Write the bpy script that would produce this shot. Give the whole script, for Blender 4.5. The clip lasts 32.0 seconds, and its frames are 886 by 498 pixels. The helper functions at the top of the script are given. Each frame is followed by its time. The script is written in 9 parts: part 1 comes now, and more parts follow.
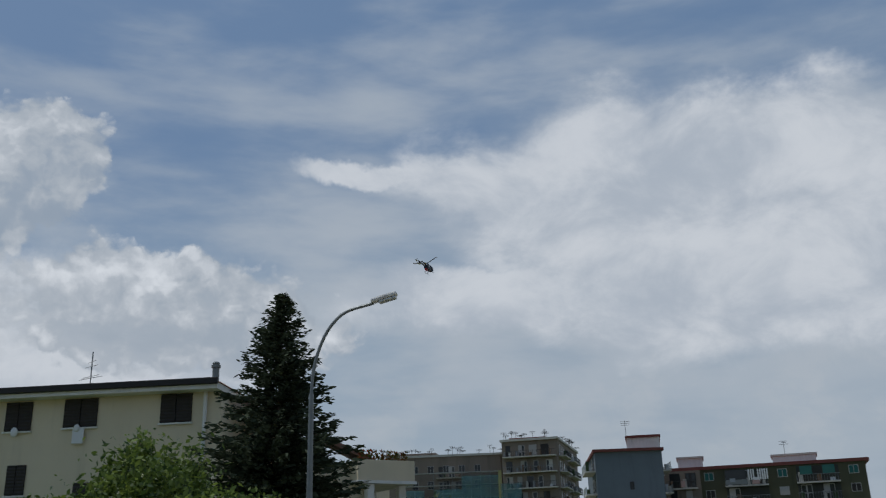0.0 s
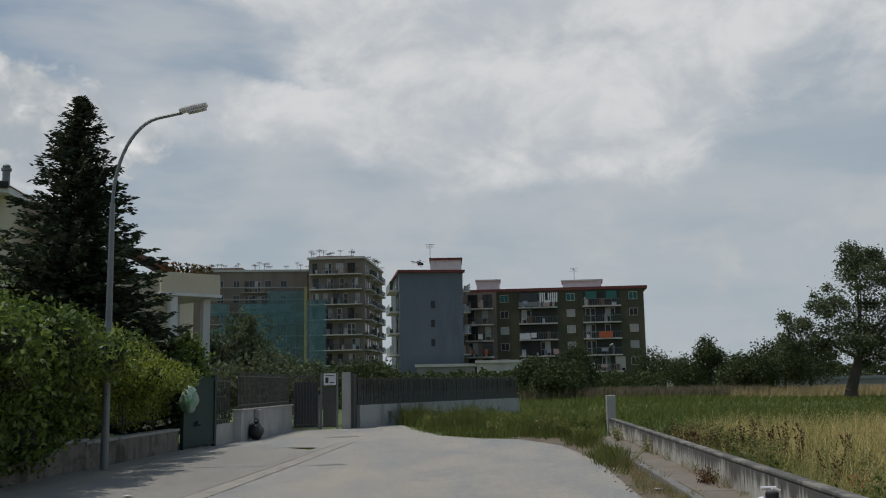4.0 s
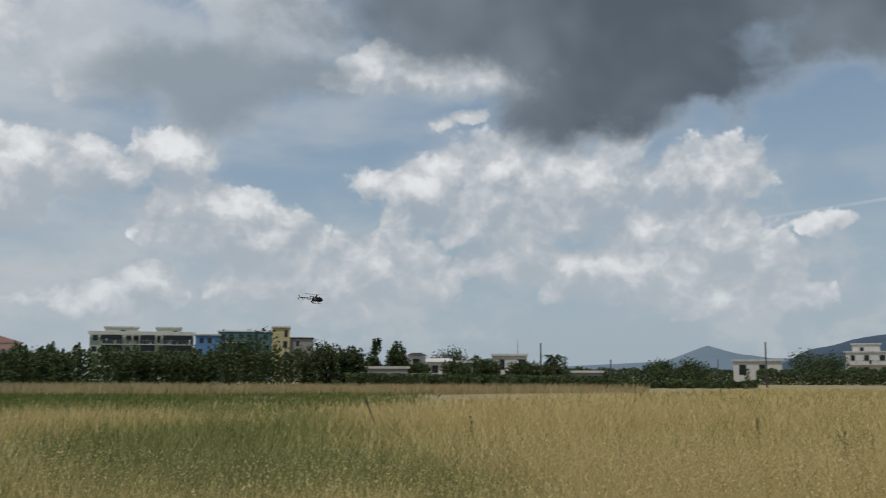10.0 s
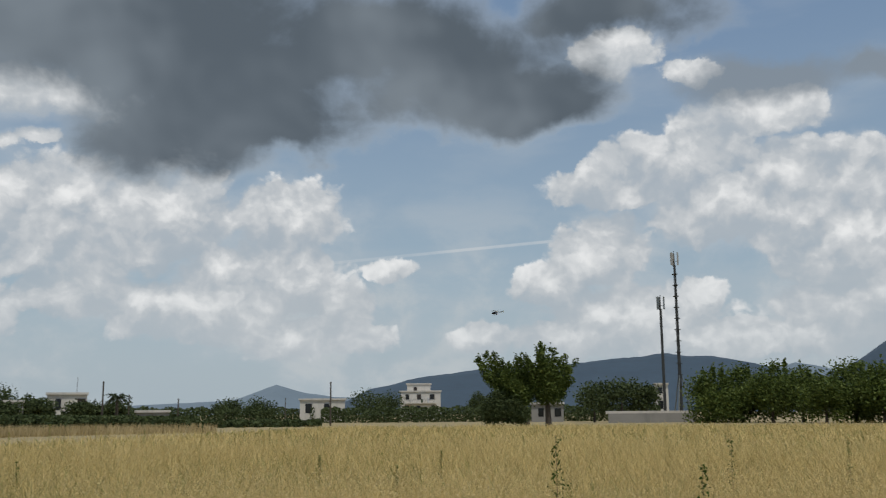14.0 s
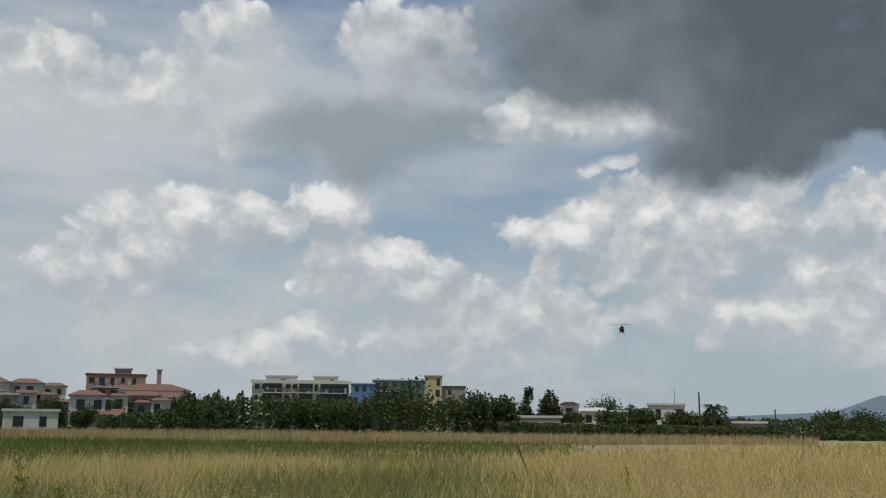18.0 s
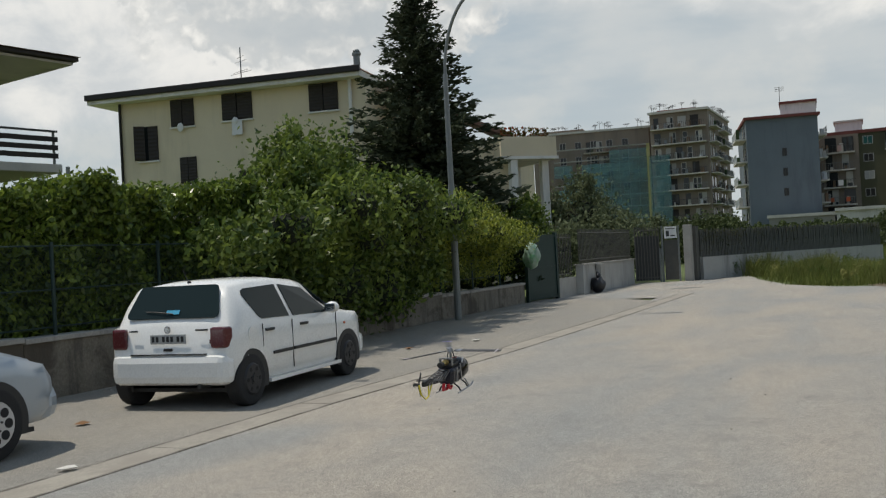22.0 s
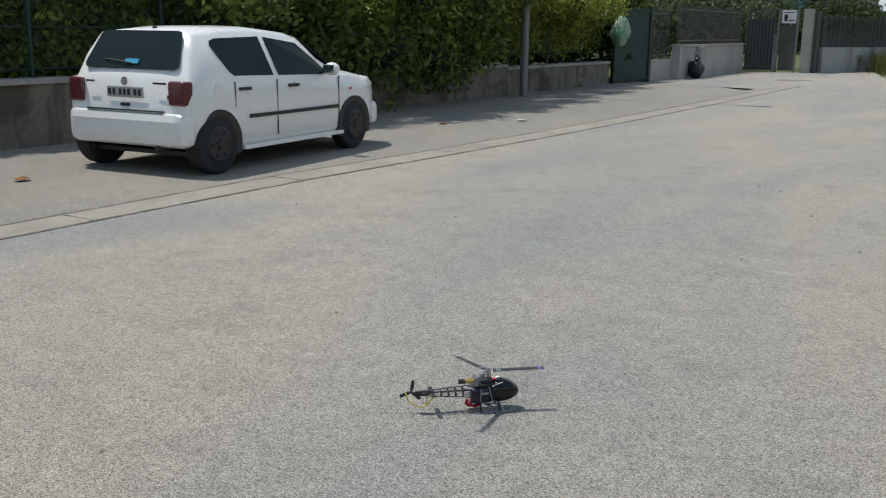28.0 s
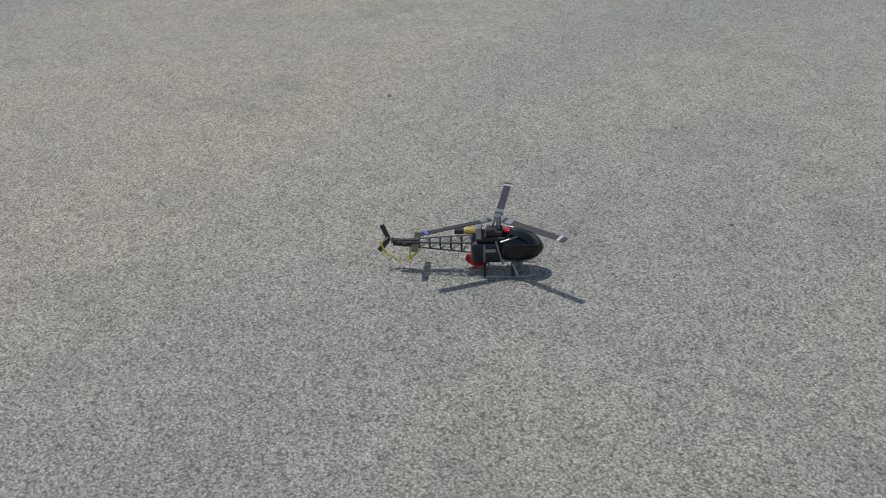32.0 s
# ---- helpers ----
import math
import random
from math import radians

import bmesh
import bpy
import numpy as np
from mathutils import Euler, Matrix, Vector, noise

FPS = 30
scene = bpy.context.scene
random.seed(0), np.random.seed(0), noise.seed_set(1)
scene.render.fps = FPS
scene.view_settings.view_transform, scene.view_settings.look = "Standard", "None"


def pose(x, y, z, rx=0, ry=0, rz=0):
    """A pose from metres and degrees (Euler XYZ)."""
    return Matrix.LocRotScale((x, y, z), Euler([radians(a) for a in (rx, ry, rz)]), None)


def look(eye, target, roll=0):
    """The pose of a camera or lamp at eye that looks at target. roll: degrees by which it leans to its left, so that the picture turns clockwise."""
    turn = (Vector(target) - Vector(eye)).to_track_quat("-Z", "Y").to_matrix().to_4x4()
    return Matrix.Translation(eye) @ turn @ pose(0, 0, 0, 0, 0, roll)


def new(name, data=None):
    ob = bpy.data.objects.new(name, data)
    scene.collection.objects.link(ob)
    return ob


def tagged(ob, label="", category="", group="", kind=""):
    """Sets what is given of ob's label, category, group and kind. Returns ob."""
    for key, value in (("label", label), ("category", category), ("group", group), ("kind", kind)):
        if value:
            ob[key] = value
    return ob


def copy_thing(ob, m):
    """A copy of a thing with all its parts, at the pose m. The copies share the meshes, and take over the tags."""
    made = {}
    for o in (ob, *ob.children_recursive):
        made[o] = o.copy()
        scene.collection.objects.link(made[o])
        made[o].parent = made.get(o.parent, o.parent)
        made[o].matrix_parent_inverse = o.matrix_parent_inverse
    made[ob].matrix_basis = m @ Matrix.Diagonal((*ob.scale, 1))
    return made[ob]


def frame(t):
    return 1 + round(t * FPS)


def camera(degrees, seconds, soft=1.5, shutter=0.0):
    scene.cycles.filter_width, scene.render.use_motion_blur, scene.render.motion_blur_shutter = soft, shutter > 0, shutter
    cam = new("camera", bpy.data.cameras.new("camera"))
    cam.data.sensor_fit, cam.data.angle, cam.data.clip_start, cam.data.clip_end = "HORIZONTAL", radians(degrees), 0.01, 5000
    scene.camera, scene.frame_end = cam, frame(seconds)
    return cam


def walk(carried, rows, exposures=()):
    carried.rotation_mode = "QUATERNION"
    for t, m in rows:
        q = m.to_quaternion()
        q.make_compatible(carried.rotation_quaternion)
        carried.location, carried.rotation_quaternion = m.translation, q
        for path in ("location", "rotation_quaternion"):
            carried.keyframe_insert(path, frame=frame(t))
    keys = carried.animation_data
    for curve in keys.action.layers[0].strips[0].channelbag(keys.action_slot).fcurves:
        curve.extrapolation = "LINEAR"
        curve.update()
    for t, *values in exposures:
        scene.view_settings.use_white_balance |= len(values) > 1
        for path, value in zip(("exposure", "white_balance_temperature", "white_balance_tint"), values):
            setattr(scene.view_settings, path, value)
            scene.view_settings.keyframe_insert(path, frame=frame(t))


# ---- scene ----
cam = camera(50.19, 32.0, soft=1.1, shutter=0.1)


def aim(x, y, z, az, tilt, roll):
    """The camera's pose from its place, its azimuth to the right of +y, its tilt and its roll in degrees."""
    a, b = radians(az), radians(tilt)
    way = Vector((math.sin(a) * math.cos(b), math.cos(a) * math.cos(b), math.sin(b)))
    return look((x, y, z), Vector((x, y, z)) + way * 10, roll)


walk(cam, [
    (0, aim(0.00, 0.00, 1.67, -14.82, 19.21, -1.60)), (0.5, aim(0.00, 0.00, 1.67, -8.94, 16.74, -2.40)),
    (1, aim(0.00, 0.00, 1.67, -6.68, 14.97, -2.49)), (1.5, aim(0.00, 0.00, 1.67, -5.66, 13.11, -1.99)),
    (2, aim(0.00, 0.00, 1.67, -7.00, 11.19, -0.72)), (2.5, aim(0.00, 0.00, 1.67, -7.30, 10.29, -0.75)),
    (4.5, aim(0.00, 0.00, 1.67, -0.49, 7.01, -0.92)), (5, aim(0.00, 0.00, 1.67, 2.99, 5.50, -0.57)),
    (5.5, aim(0.00, 0.00, 1.67, 5.86, 3.92, 0.20)), (6, aim(0.00, 0.00, 1.67, 10.50, 2.99, 0.66)),
    (6.5, aim(0.00, 0.00, 1.67, 15.12, 2.07, 0.91)), (7, aim(0.00, 0.00, 1.67, 15.53, 2.22, 1.28)),
    (7.5, aim(0.00, 0.00, 1.67, 14.60, 1.60, 1.56)), (8, aim(0.00, 0.00, 1.67, 19.56, -0.03, 1.43)),
    (8.5, aim(0.00, 0.00, 1.67, 28.47, 1.95, 0.41)), (9, aim(0.00, 0.00, 1.67, 38.50, 4.09, -0.65)),
    (9.5, aim(0.00, 0.00, 1.67, 50.39, 4.85, -0.64)), (10, aim(0.00, 0.00, 1.67, 65.81, 7.62, 0.03)),
    (10.5, aim(0.00, 0.00, 1.67, 80.16, 9.57, -0.47)), (11, aim(0.00, 0.00, 1.67, 91.47, 10.78, -0.57)),
    (11.5, aim(0.00, 0.00, 1.67, 102.99, 9.75, -0.92)), (12, aim(0.00, 0.00, 1.67, 109.07, 9.32, -0.80)),
    (12.5, aim(0.00, 0.00, 1.67, 107.32, 8.82, -1.00)), (13, aim(0.00, 0.00, 1.67, 104.36, 9.03, -0.90)),
    (13.5, aim(0.00, 0.00, 1.67, 99.62, 9.00, -0.54)), (14, aim(0.00, 0.00, 1.67, 91.31, 9.85, -0.44)),
    (14.5, aim(0.00, 0.00, 1.67, 83.40, 10.76, 0.46)), (16.5, aim(0.00, 0.00, 1.67, 65.77, 11.13, -1.43)),
    (17, aim(0.00, 0.00, 1.67, 60.14, 10.80, -0.54)), (17.5, aim(0.00, 0.00, 1.67, 58.04, 10.51, -0.31)),
    (18, aim(0.00, 0.00, 1.67, 56.64, 10.49, 0.44)), (18.5, aim(0.00, 0.00, 1.67, 53.85, 9.52, -0.45)),
    (19, aim(0.00, 0.00, 1.67, 48.14, 9.56, 0.29)), (19.5, aim(0.00, 0.00, 1.67, 42.55, 10.29, 0.88)),
    (20, aim(0.00, 0.00, 1.67, 35.07, 9.51, 0.44)), (20.5, aim(0.04, 0.04, 1.67, 22.87, 8.29, 0.44)),
    (21, aim(0.11, 0.09, 1.63, 6.34, 6.04, -1.02)), (21.5, aim(0.27, -0.09, 1.50, -13.23, 6.22, -2.66)),
    (22, aim(0.40, -0.22, 1.51, -24.47, 0.41, -3.09)), (22.5, aim(0.42, -0.20, 1.48, -25.72, -4.25, -3.66)),
    (23, aim(0.39, -0.14, 1.48, -27.06, -7.29, -2.81)), (23.5, aim(0.41, -0.13, 1.46, -24.31, -8.00, -1.25)),
    (24, aim(0.44, -0.01, 1.42, -18.19, -12.46, -0.41)), (24.5, aim(0.55, 0.23, 1.41, -21.10, -12.33, 4.05)),
    (25, aim(0.58, 0.40, 1.36, -19.62, -15.93, 2.98)), (25.5, aim(0.50, 0.58, 1.37, -19.52, -13.49, 1.27)),
    (27.5, aim(0.69, 1.45, 1.40, -23.17, -14.19, 0.75)), (28, aim(0.69, 1.69, 1.39, -31.35, -13.13, 0.75)),
    (28.5, aim(0.80, 1.92, 1.35, -34.04, -16.39, 0.26)), (29, aim(0.76, 2.16, 1.34, -32.19, -21.42, 2.11)),
    (29.5, aim(0.70, 2.34, 1.31, -33.02, -22.81, -0.10)), (30, aim(0.73, 2.62, 1.31, -40.82, -25.69, -0.20)),
    (30.5, aim(0.72, 2.79, 1.30, -43.16, -27.06, -0.84)), (31, aim(0.61, 2.93, 1.26, -40.14, -27.25, 1.00)),
    (31.5, aim(0.61, 3.05, 1.27, -47.08, -28.71, -1.07)), (32, aim(0.61, 3.07, 1.27, -47.95, -29.20, -2.04)),
], exposures=[(0, -0.4, 5950, 10), (2.5, -0.4, 6150, 10), (5, -0.18, 6450, 10), (8, -0.18, 6450, 10), (9, -0.16, 6300, 10), (10, -0.2, 6250, 10), (11, -0.12, 6350, 10), (14.5, -0.1, 6400, 10), (17, -0.12, 6450, 10),
                (21, -0.2, 6500, 10), (22, 0.1, 6750, 9), (23, 0.5, 6900, 9), (24, 0.47, 7100, 10), (25.5, 0.47, 7100, 10), (28, 0.29, 6450, 9), (30, 0.17, 6400, 9), (31, 0.03, 6400, 10), (32, 0.05, 6350, 10)])

# ---- world and sun ----
SUN_AZ, SUN_EL = -98.0, 69.0


def towards(az, el):
    """The unit vector at an azimuth to the right of +y and an elevation, in degrees."""
    a, b = radians(az), radians(el)
    return Vector((math.sin(a) * math.cos(b), math.cos(a) * math.cos(b), math.sin(b)))


sun_ob = new("sun", bpy.data.lights.new("sun", "SUN"))
sun_ob.data.energy, sun_ob.data.angle, sun_ob.data.color = 2.7, radians(0.6), (1.0, 0.95, 0.87)
sun_ob.matrix_world = look(towards(SUN_AZ, SUN_EL) * 50, (0, 0, 0))


class Nodes:
    """A short way to write node trees."""

    def __init__(self, tree):
        self.tree = tree
        tree.nodes.clear()

    def add(self, kind, *inputs, **settings):
        node = self.tree.nodes.new(kind)
        if "operation" in settings:
            node.operation = settings["operation"]
        if "use_clamp" in settings:
            node.use_clamp = settings["use_clamp"]
        if "data_type" in settings:
            node.data_type, node.blend_type = settings["data_type"], settings["blend_type"]
        if "interpolation_type" in settings:
            node.interpolation_type = settings["interpolation_type"]
        if "vector_type" in settings:
            node.vector_type = settings["vector_type"]
        for n, value in enumerate(inputs):
            self.put(node.inputs[n], value)
        return node

    def put(self, socket, value):
        if value is None:
            return
        if isinstance(value, bpy.types.NodeSocket):
            self.tree.links.new(value, socket)
        elif isinstance(value, bpy.types.Node):
            self.tree.links.new(value.outputs[0], socket)
        else:
            socket.default_value = value

    def math(self, op, a, b=None, c=None, clamp=False):
        return self.add("ShaderNodeMath", a, b, c, operation=op, use_clamp=clamp).outputs[0]

    def vec(self, op, a, b=None):
        node = self.add("ShaderNodeVectorMath", a, b, operation=op)
        return node.outputs["Value"] if op in ("LENGTH", "DOT_PRODUCT") else node.outputs[0]

    def noise(self, where, scale, detail=4.0, rough=0.55, distortion=0.0):
        node = self.add("ShaderNodeTexNoise")
        for key, value in (("Vector", where), ("Scale", scale), ("Detail", detail), ("Roughness", rough), ("Distortion", distortion)):
            self.put(node.inputs[key], value)
        return node.outputs[0]

    def ramp(self, value, low, high, to_low=0.0, to_high=1.0, smooth=True):
        node = self.add("ShaderNodeMapRange", interpolation_type="SMOOTHSTEP" if smooth else "LINEAR")
        for n, v in enumerate((value, low, high, to_low, to_high)):
            self.put(node.inputs[n], v)
        return node.outputs[0]

    def mix(self, factor, a, b, blend="MIX"):
        node = self.add("ShaderNodeMix", data_type="RGBA", blend_type=blend)
        self.put(node.inputs[0], factor)
        self.put(node.inputs[6], a if not isinstance(a, tuple) else (*a, 1.0)[:4])
        self.put(node.inputs[7], b if not isinstance(b, tuple) else (*b, 1.0)[:4])
        return node.outputs[2]


def build_sky():
    world = bpy.data.worlds.new("sky")
    scene.world = world
    world.use_nodes = True
    n = Nodes(world.node_tree)
    sky = n.add("ShaderNodeTexSky")
    sky.sky_type, sky.sun_disc, sky.sun_elevation, sky.sun_rotation = "NISHITA", False, radians(SUN_EL), radians(SUN_AZ)
    sky.dust_density = 2.5
    way = n.add("ShaderNodeTexCoord").outputs["Generated"]
    split = n.add("ShaderNodeSeparateXYZ", way)
    height = n.math("MAXIMUM", split.outputs[2], 0.0)
    high_puffs = n.noise(n.vec("MULTIPLY", way, (1.0, 1.0, 1.5)), 9.0, 9.0, 0.58, 0.3)
    puffs = n.noise(n.vec("MULTIPLY", way, (1.0, 1.0, 1.35)), 12.0, 9.0, 0.6, 0.2)
    streaks = n.noise(n.vec("MULTIPLY", way, (1.0, 1.0, 3.6)), 5.0, 6.0, 0.5, 0.12)

    def warped(scale, by):
        """The view's direction, pushed about by noise so that outlines billow."""
        node = n.add("ShaderNodeTexNoise")
        for key, value in (("Vector", way), ("Scale", scale), ("Detail", 6.0), ("Roughness", 0.6)):
            n.put(node.inputs[key], value)
        off = n.vec("SUBTRACT", node.outputs["Color"], (0.5, 0.5, 0.5))
        return n.vec("ADD", way, n.vec("MULTIPLY", off, (by, by, by)))

    billow, drift = warped(16.0, 0.04), warped(5.0, 0.13)
    above = n.vec("ADD", billow, (-0.006, 0.0, 0.024))

    def gather(where, rows):
        """One minus the least distance from the clouds' middles (azimuth, elevation, half width, half height)."""
        least = None
        for az, el, half_wide, half_high in rows:
            spot = where if least is None else n.add("ShaderNodeVectorMath", least, (1e-9, 1e-9, 1e-9), where, operation="MULTIPLY_ADD").outputs[0]
            put = n.add("ShaderNodeMapping", spot, vector_type="TEXTURE")
            put.inputs["Location"].default_value = towards(az, el)
            put.inputs["Rotation"].default_value = (0, 0, radians(-az))
            put.inputs["Scale"].default_value = (math.tan(radians(half_wide)), 0.6, math.tan(radians(half_high)))
            far = n.vec("LENGTH", put.outputs[0])
            least = far if least is None else n.math("MINIMUM", least, far)
        return n.math("SUBTRACT", 1.0, n.math("MINIMUM", least, 2.0))

    def lumps(where):
        """Cauliflower swellings: round cells in three sizes over a soft noise."""
        cells = n.add("ShaderNodeTexVoronoi")
        cells.normalize = True
        for key, value in (("Vector", n.vec("MULTIPLY", where, (1.0, 1.0, 1.2))), ("Scale", 24.0), ("Detail", 2.0), ("Roughness", 0.5), ("Lacunarity", 2.3)):
            n.put(cells.inputs[key], value)
        soft = n.noise(where, 10.0, 8.0, 0.54)
        return n.math("SUBTRACT", n.math("MULTIPLY", soft, 1.0), n.math("MULTIPLY", cells.outputs["Distance"], 0.95))

    cauliflower, cauliflower_above = lumps(billow), lumps(above)

    layered = gather(drift, ((-2.1, 22.0, 13.7, 5.0), (-20.0, 23.4, 3.8, 0.8), (5.1, 23.4, 10.3, 3.1), (-11.9, 22.9, 6.2, 2.1), (13.0, 20.5, 12.0, 4.0), (4.0, 16.0, 15.0, 4.0), (-40.0, 12.0, 14.0, 5.5), (-10.8, 16.0, 10.3, 2.1)))
    piled = ((-33.0, 15.6, 6.5, 2.8), (-40.6, 22.9, 3.2, 2.5), (-44.5, 21.2, 4.1, 3.4), (-27.0, 14.5, 5.0, 2.4))
    east = ((81.9, 11.7, 3.1, 2.0), (81.2, 8.2, 3.4, 2.2), (78.2, 7.3, 3.1, 2.4), (81.8, 4.5, 2.4, 1.0), (85.3, 6.3, 1.4, 1.2), (85.8, 4.4, 2.4, 0.8), (88.0, 8.4, 1.4, 0.6), (93.8, 4.4, 1.7, 1.0),
            (101.5, 9.6, 2.1, 2.1), (99.6, 9.1, 1.5, 1.4), (98.0, 7.5, 1.7, 1.0), (103.1, 6.0, 4.4, 1.5), (106.6, 6.6, 1.3, 1.2), (101.1, 13.3, 2.7, 1.0), (104.7, 14.2, 2.7, 1.6), (107.5, 15.6, 2.3, 1.8),
            (110.7, 17.1, 3.3, 1.1), (112.0, 13.3, 2.1, 1.8), (115.2, 13.4, 2.1, 1.6), (109.5, 11.5, 5.1, 1.9), (116.6, 10.5, 3.3, 1.6))
    south = ((106.7, 19.6, 1.4, 0.7), (102.3, 21.0, 2.1, 1.1), (119.1, 8.5, 5.1, 1.2), (113.8, 8.0, 2.3, 1.3), (119.3, 6.4, 3.9, 1.5), (122.7, 6.5, 3.1, 1.5), (113.4, 5.8, 3.1, 1.4), (113.6, 4.1, 2.7, 1.0),
             (108.2, 4.2, 4.1, 1.0), (99.4, 4.3, 4.1, 0.9), (120.7, 10.9, 1.9, 1.1), (123.8, 11.5, 1.2, 0.8), (127.4, 11.5, 4.4, 2.4), (129.6, 13.3, 1.7, 1.5), (128.3, 7.8, 3.1, 0.9))
    north = ((39.7, 18.9, 5.8, 2.1), (42.8, 21.2, 2.7, 2.3), (43.9, 23.0, 1.9, 1.2), (32.4, 19.1, 3.4, 2.1), (35.6, 18.2, 3.4, 2.1), (54.2, 22.3, 3.1, 2.1), (41.5, 11.5, 5.1, 1.6), (36.3, 8.5, 2.9, 1.6),
             (40.3, 9.7, 3.1, 1.4), (52.2, 9.2, 3.8, 1.9), (54.6, 8.1, 3.4, 1.6), (49.7, 12.8, 2.2, 1.2), (70.5, 11.3, 6.8, 2.9), (75.1, 11.4, 3.8, 2.1), (64.5, 11.6, 3.8, 0.9), (70.7, 6.8, 3.1, 1.4),
             (76.0, 6.2, 5.5, 1.5), (62.0, 6.3, 3.8, 2.1), (57.9, 5.4, 5.1, 2.1), (48.6, 5.2, 2.1, 1.2), (44.8, 4.4, 3.1, 0.9), (67.3, 15.5, 0.9, 0.4), (65.8, 15.2, 0.9, 0.5))
    rim = ((66.3, 17.8, 6.5, 1.0), (61.8, 18.2, 2.1, 1.2), (74.0, 15.7, 2.1, 1.2))
    heaped = (*piled, *east, *south, *north, *rim)
    white, white_above = gather(billow, heaped), gather(above, heaped)
    dark = gather(drift, ((71.3, 22.1, 13.7, 3.8), (78.2, 17.8, 7.9, 3.2), (86.0, 21.1, 11.6, 3.1), (92.8, 18.9, 7.2, 2.1), (95.9, 17.9, 4.4, 1.4), (80.9, 16.6, 5.5, 1.7), (102.3, 23.3, 5.8, 1.7)))
    west_dark = gather(drift, ((51.8, 16.9, 7.4, 2.0), (57.2, 17.3, 3.8, 1.7)))
    light_grey = gather(drift, ((48.2, 18.4, 7.5, 3.6), (54.0, 19.6, 6.0, 3.6), (36.0, 17.0, 8.0, 3.0)))
    small_dark = gather(drift, ((111.1, 19.2, 3.9, 1.4), (116.0, 18.9, 1.9, 0.9), (128.5, 9.6, 4.4, 1.5)))
    veil = gather(way, ((6.0, 6.0, 38.0, 22.0),))
    # blue air, whiter towards the horizon
    air = n.mix(n.ramp(height, 0.08, 0.46), (0.40, 0.52, 0.60), (0.205, 0.312, 0.47))
    air = n.mix(0.3, air, n.mix(1.0, sky, (0.08, 0.08, 0.08), "MULTIPLY"))
    # thin high veil in long streaks
    veil_field = n.math("ADD", n.math("MULTIPLY", n.math("SUBTRACT", streaks, 0.5), 1.5), veil)
    color = n.mix(n.ramp(veil_field, -0.45, 0.55, 0.0, 0.92), air, n.mix(n.ramp(streaks, 0.35, 0.65), (0.44, 0.50, 0.55), (0.57, 0.60, 0.62)))
    color = n.mix(n.ramp(streaks, 0.42, 0.75, 0.0, 0.35), color, (0.46, 0.51, 0.55))
    # condensation trail low in the east
    a, b = towards(83.8, 8.9), towards(99.4, 10.3)
    across = a.cross(b).normalized()
    along = (a + b).normalized()
    trail = n.math("MULTIPLY", n.ramp(n.math("ABSOLUTE", n.vec("DOT_PRODUCT", way, tuple(across))), 0.0008, 0.0022, 1.0, 0.0), n.ramp(n.vec("DOT_PRODUCT", way, tuple(along)), 0.985, 0.992))
    color = n.mix(n.math("MULTIPLY", trail, n.ramp(puffs, 0.3, 0.6, 0.2, 0.6)), color, (0.62, 0.65, 0.67))
    # low hazy bands of small cloud
    low = n.ramp(height, 0.06, 0.27, 1.0, 0.0)
    band = n.math("MULTIPLY", low, n.ramp(n.math("ADD", n.math("MULTIPLY", puffs, 0.5), n.math("MULTIPLY", streaks, 0.5)), 0.40, 0.60))
    color = n.mix(n.math("MULTIPLY", band, 0.7), color, n.mix(n.ramp(puffs, 0.42, 0.62), (0.42, 0.49, 0.54), (0.58, 0.60, 0.60)))
    # wide layered cloud to the west
    edge = n.math("ADD", layered, n.math("MULTIPLY", n.math("SUBTRACT", high_puffs, 0.5), 1.1))
    color = n.mix(n.ramp(edge, -0.2, 0.36, 0.0, 0.92), color, n.mix(n.ramp(high_puffs, 0.34, 0.66), (0.55, 0.585, 0.62), (0.80, 0.80, 0.79)))
    # pale halo of thin cloud round the cumulus
    around = n.math("ADD", white, n.math("MULTIPLY", n.math("SUBTRACT", puffs, 0.5), 1.4))
    color = n.mix(n.ramp(around, -0.55, 0.4, 0.0, 0.55), color, (0.52, 0.565, 0.60))
    # cumulus: crisp lit tops, shaded bases
    edge = n.math("ADD", n.math("MULTIPLY", white, 0.9), n.math("MULTIPLY", n.math("SUBTRACT", cauliflower, 0.03), 1.6))
    swell = n.math("MULTIPLY", n.math("SUBTRACT", cauliflower, cauliflower_above), 2.0)
    slope = n.math("ADD", swell, n.math("MULTIPLY", n.math("SUBTRACT", white, white_above), 0.34))
    lit = n.ramp(slope, -0.45, 0.5)
    body = n.mix(lit, (0.415, 0.46, 0.50), (0.65, 0.665, 0.67))
    body = n.mix(n.ramp(slope, 0.12, 0.85, 0.0, 0.95), body, (0.93, 0.925, 0.905))
    solid = n.math("MULTIPLY", n.ramp(edge, -0.04, 0.2), n.ramp(lit, 0.0, 0.55, 0.6, 0.94))
    color = n.mix(solid, color, body)
    color = n.mix(n.ramp(height, 0.0, 0.20, 0.5, 0.0), color, (0.50, 0.55, 0.575))
    # grey undersides
    under = n.math("ADD", small_dark, n.math("MULTIPLY", n.math("SUBTRACT", high_puffs, 0.5), 1.6))
    color = n.mix(n.ramp(under, -0.45, 0.5, 0.0, 0.85), color, (0.24, 0.28, 0.32))
    under = n.math("ADD", light_grey, n.math("MULTIPLY", n.math("SUBTRACT", puffs, 0.5), 1.3))
    color = n.mix(n.ramp(under, -0.25, 0.5, 0.0, 0.75), color, (0.56, 0.595, 0.62))
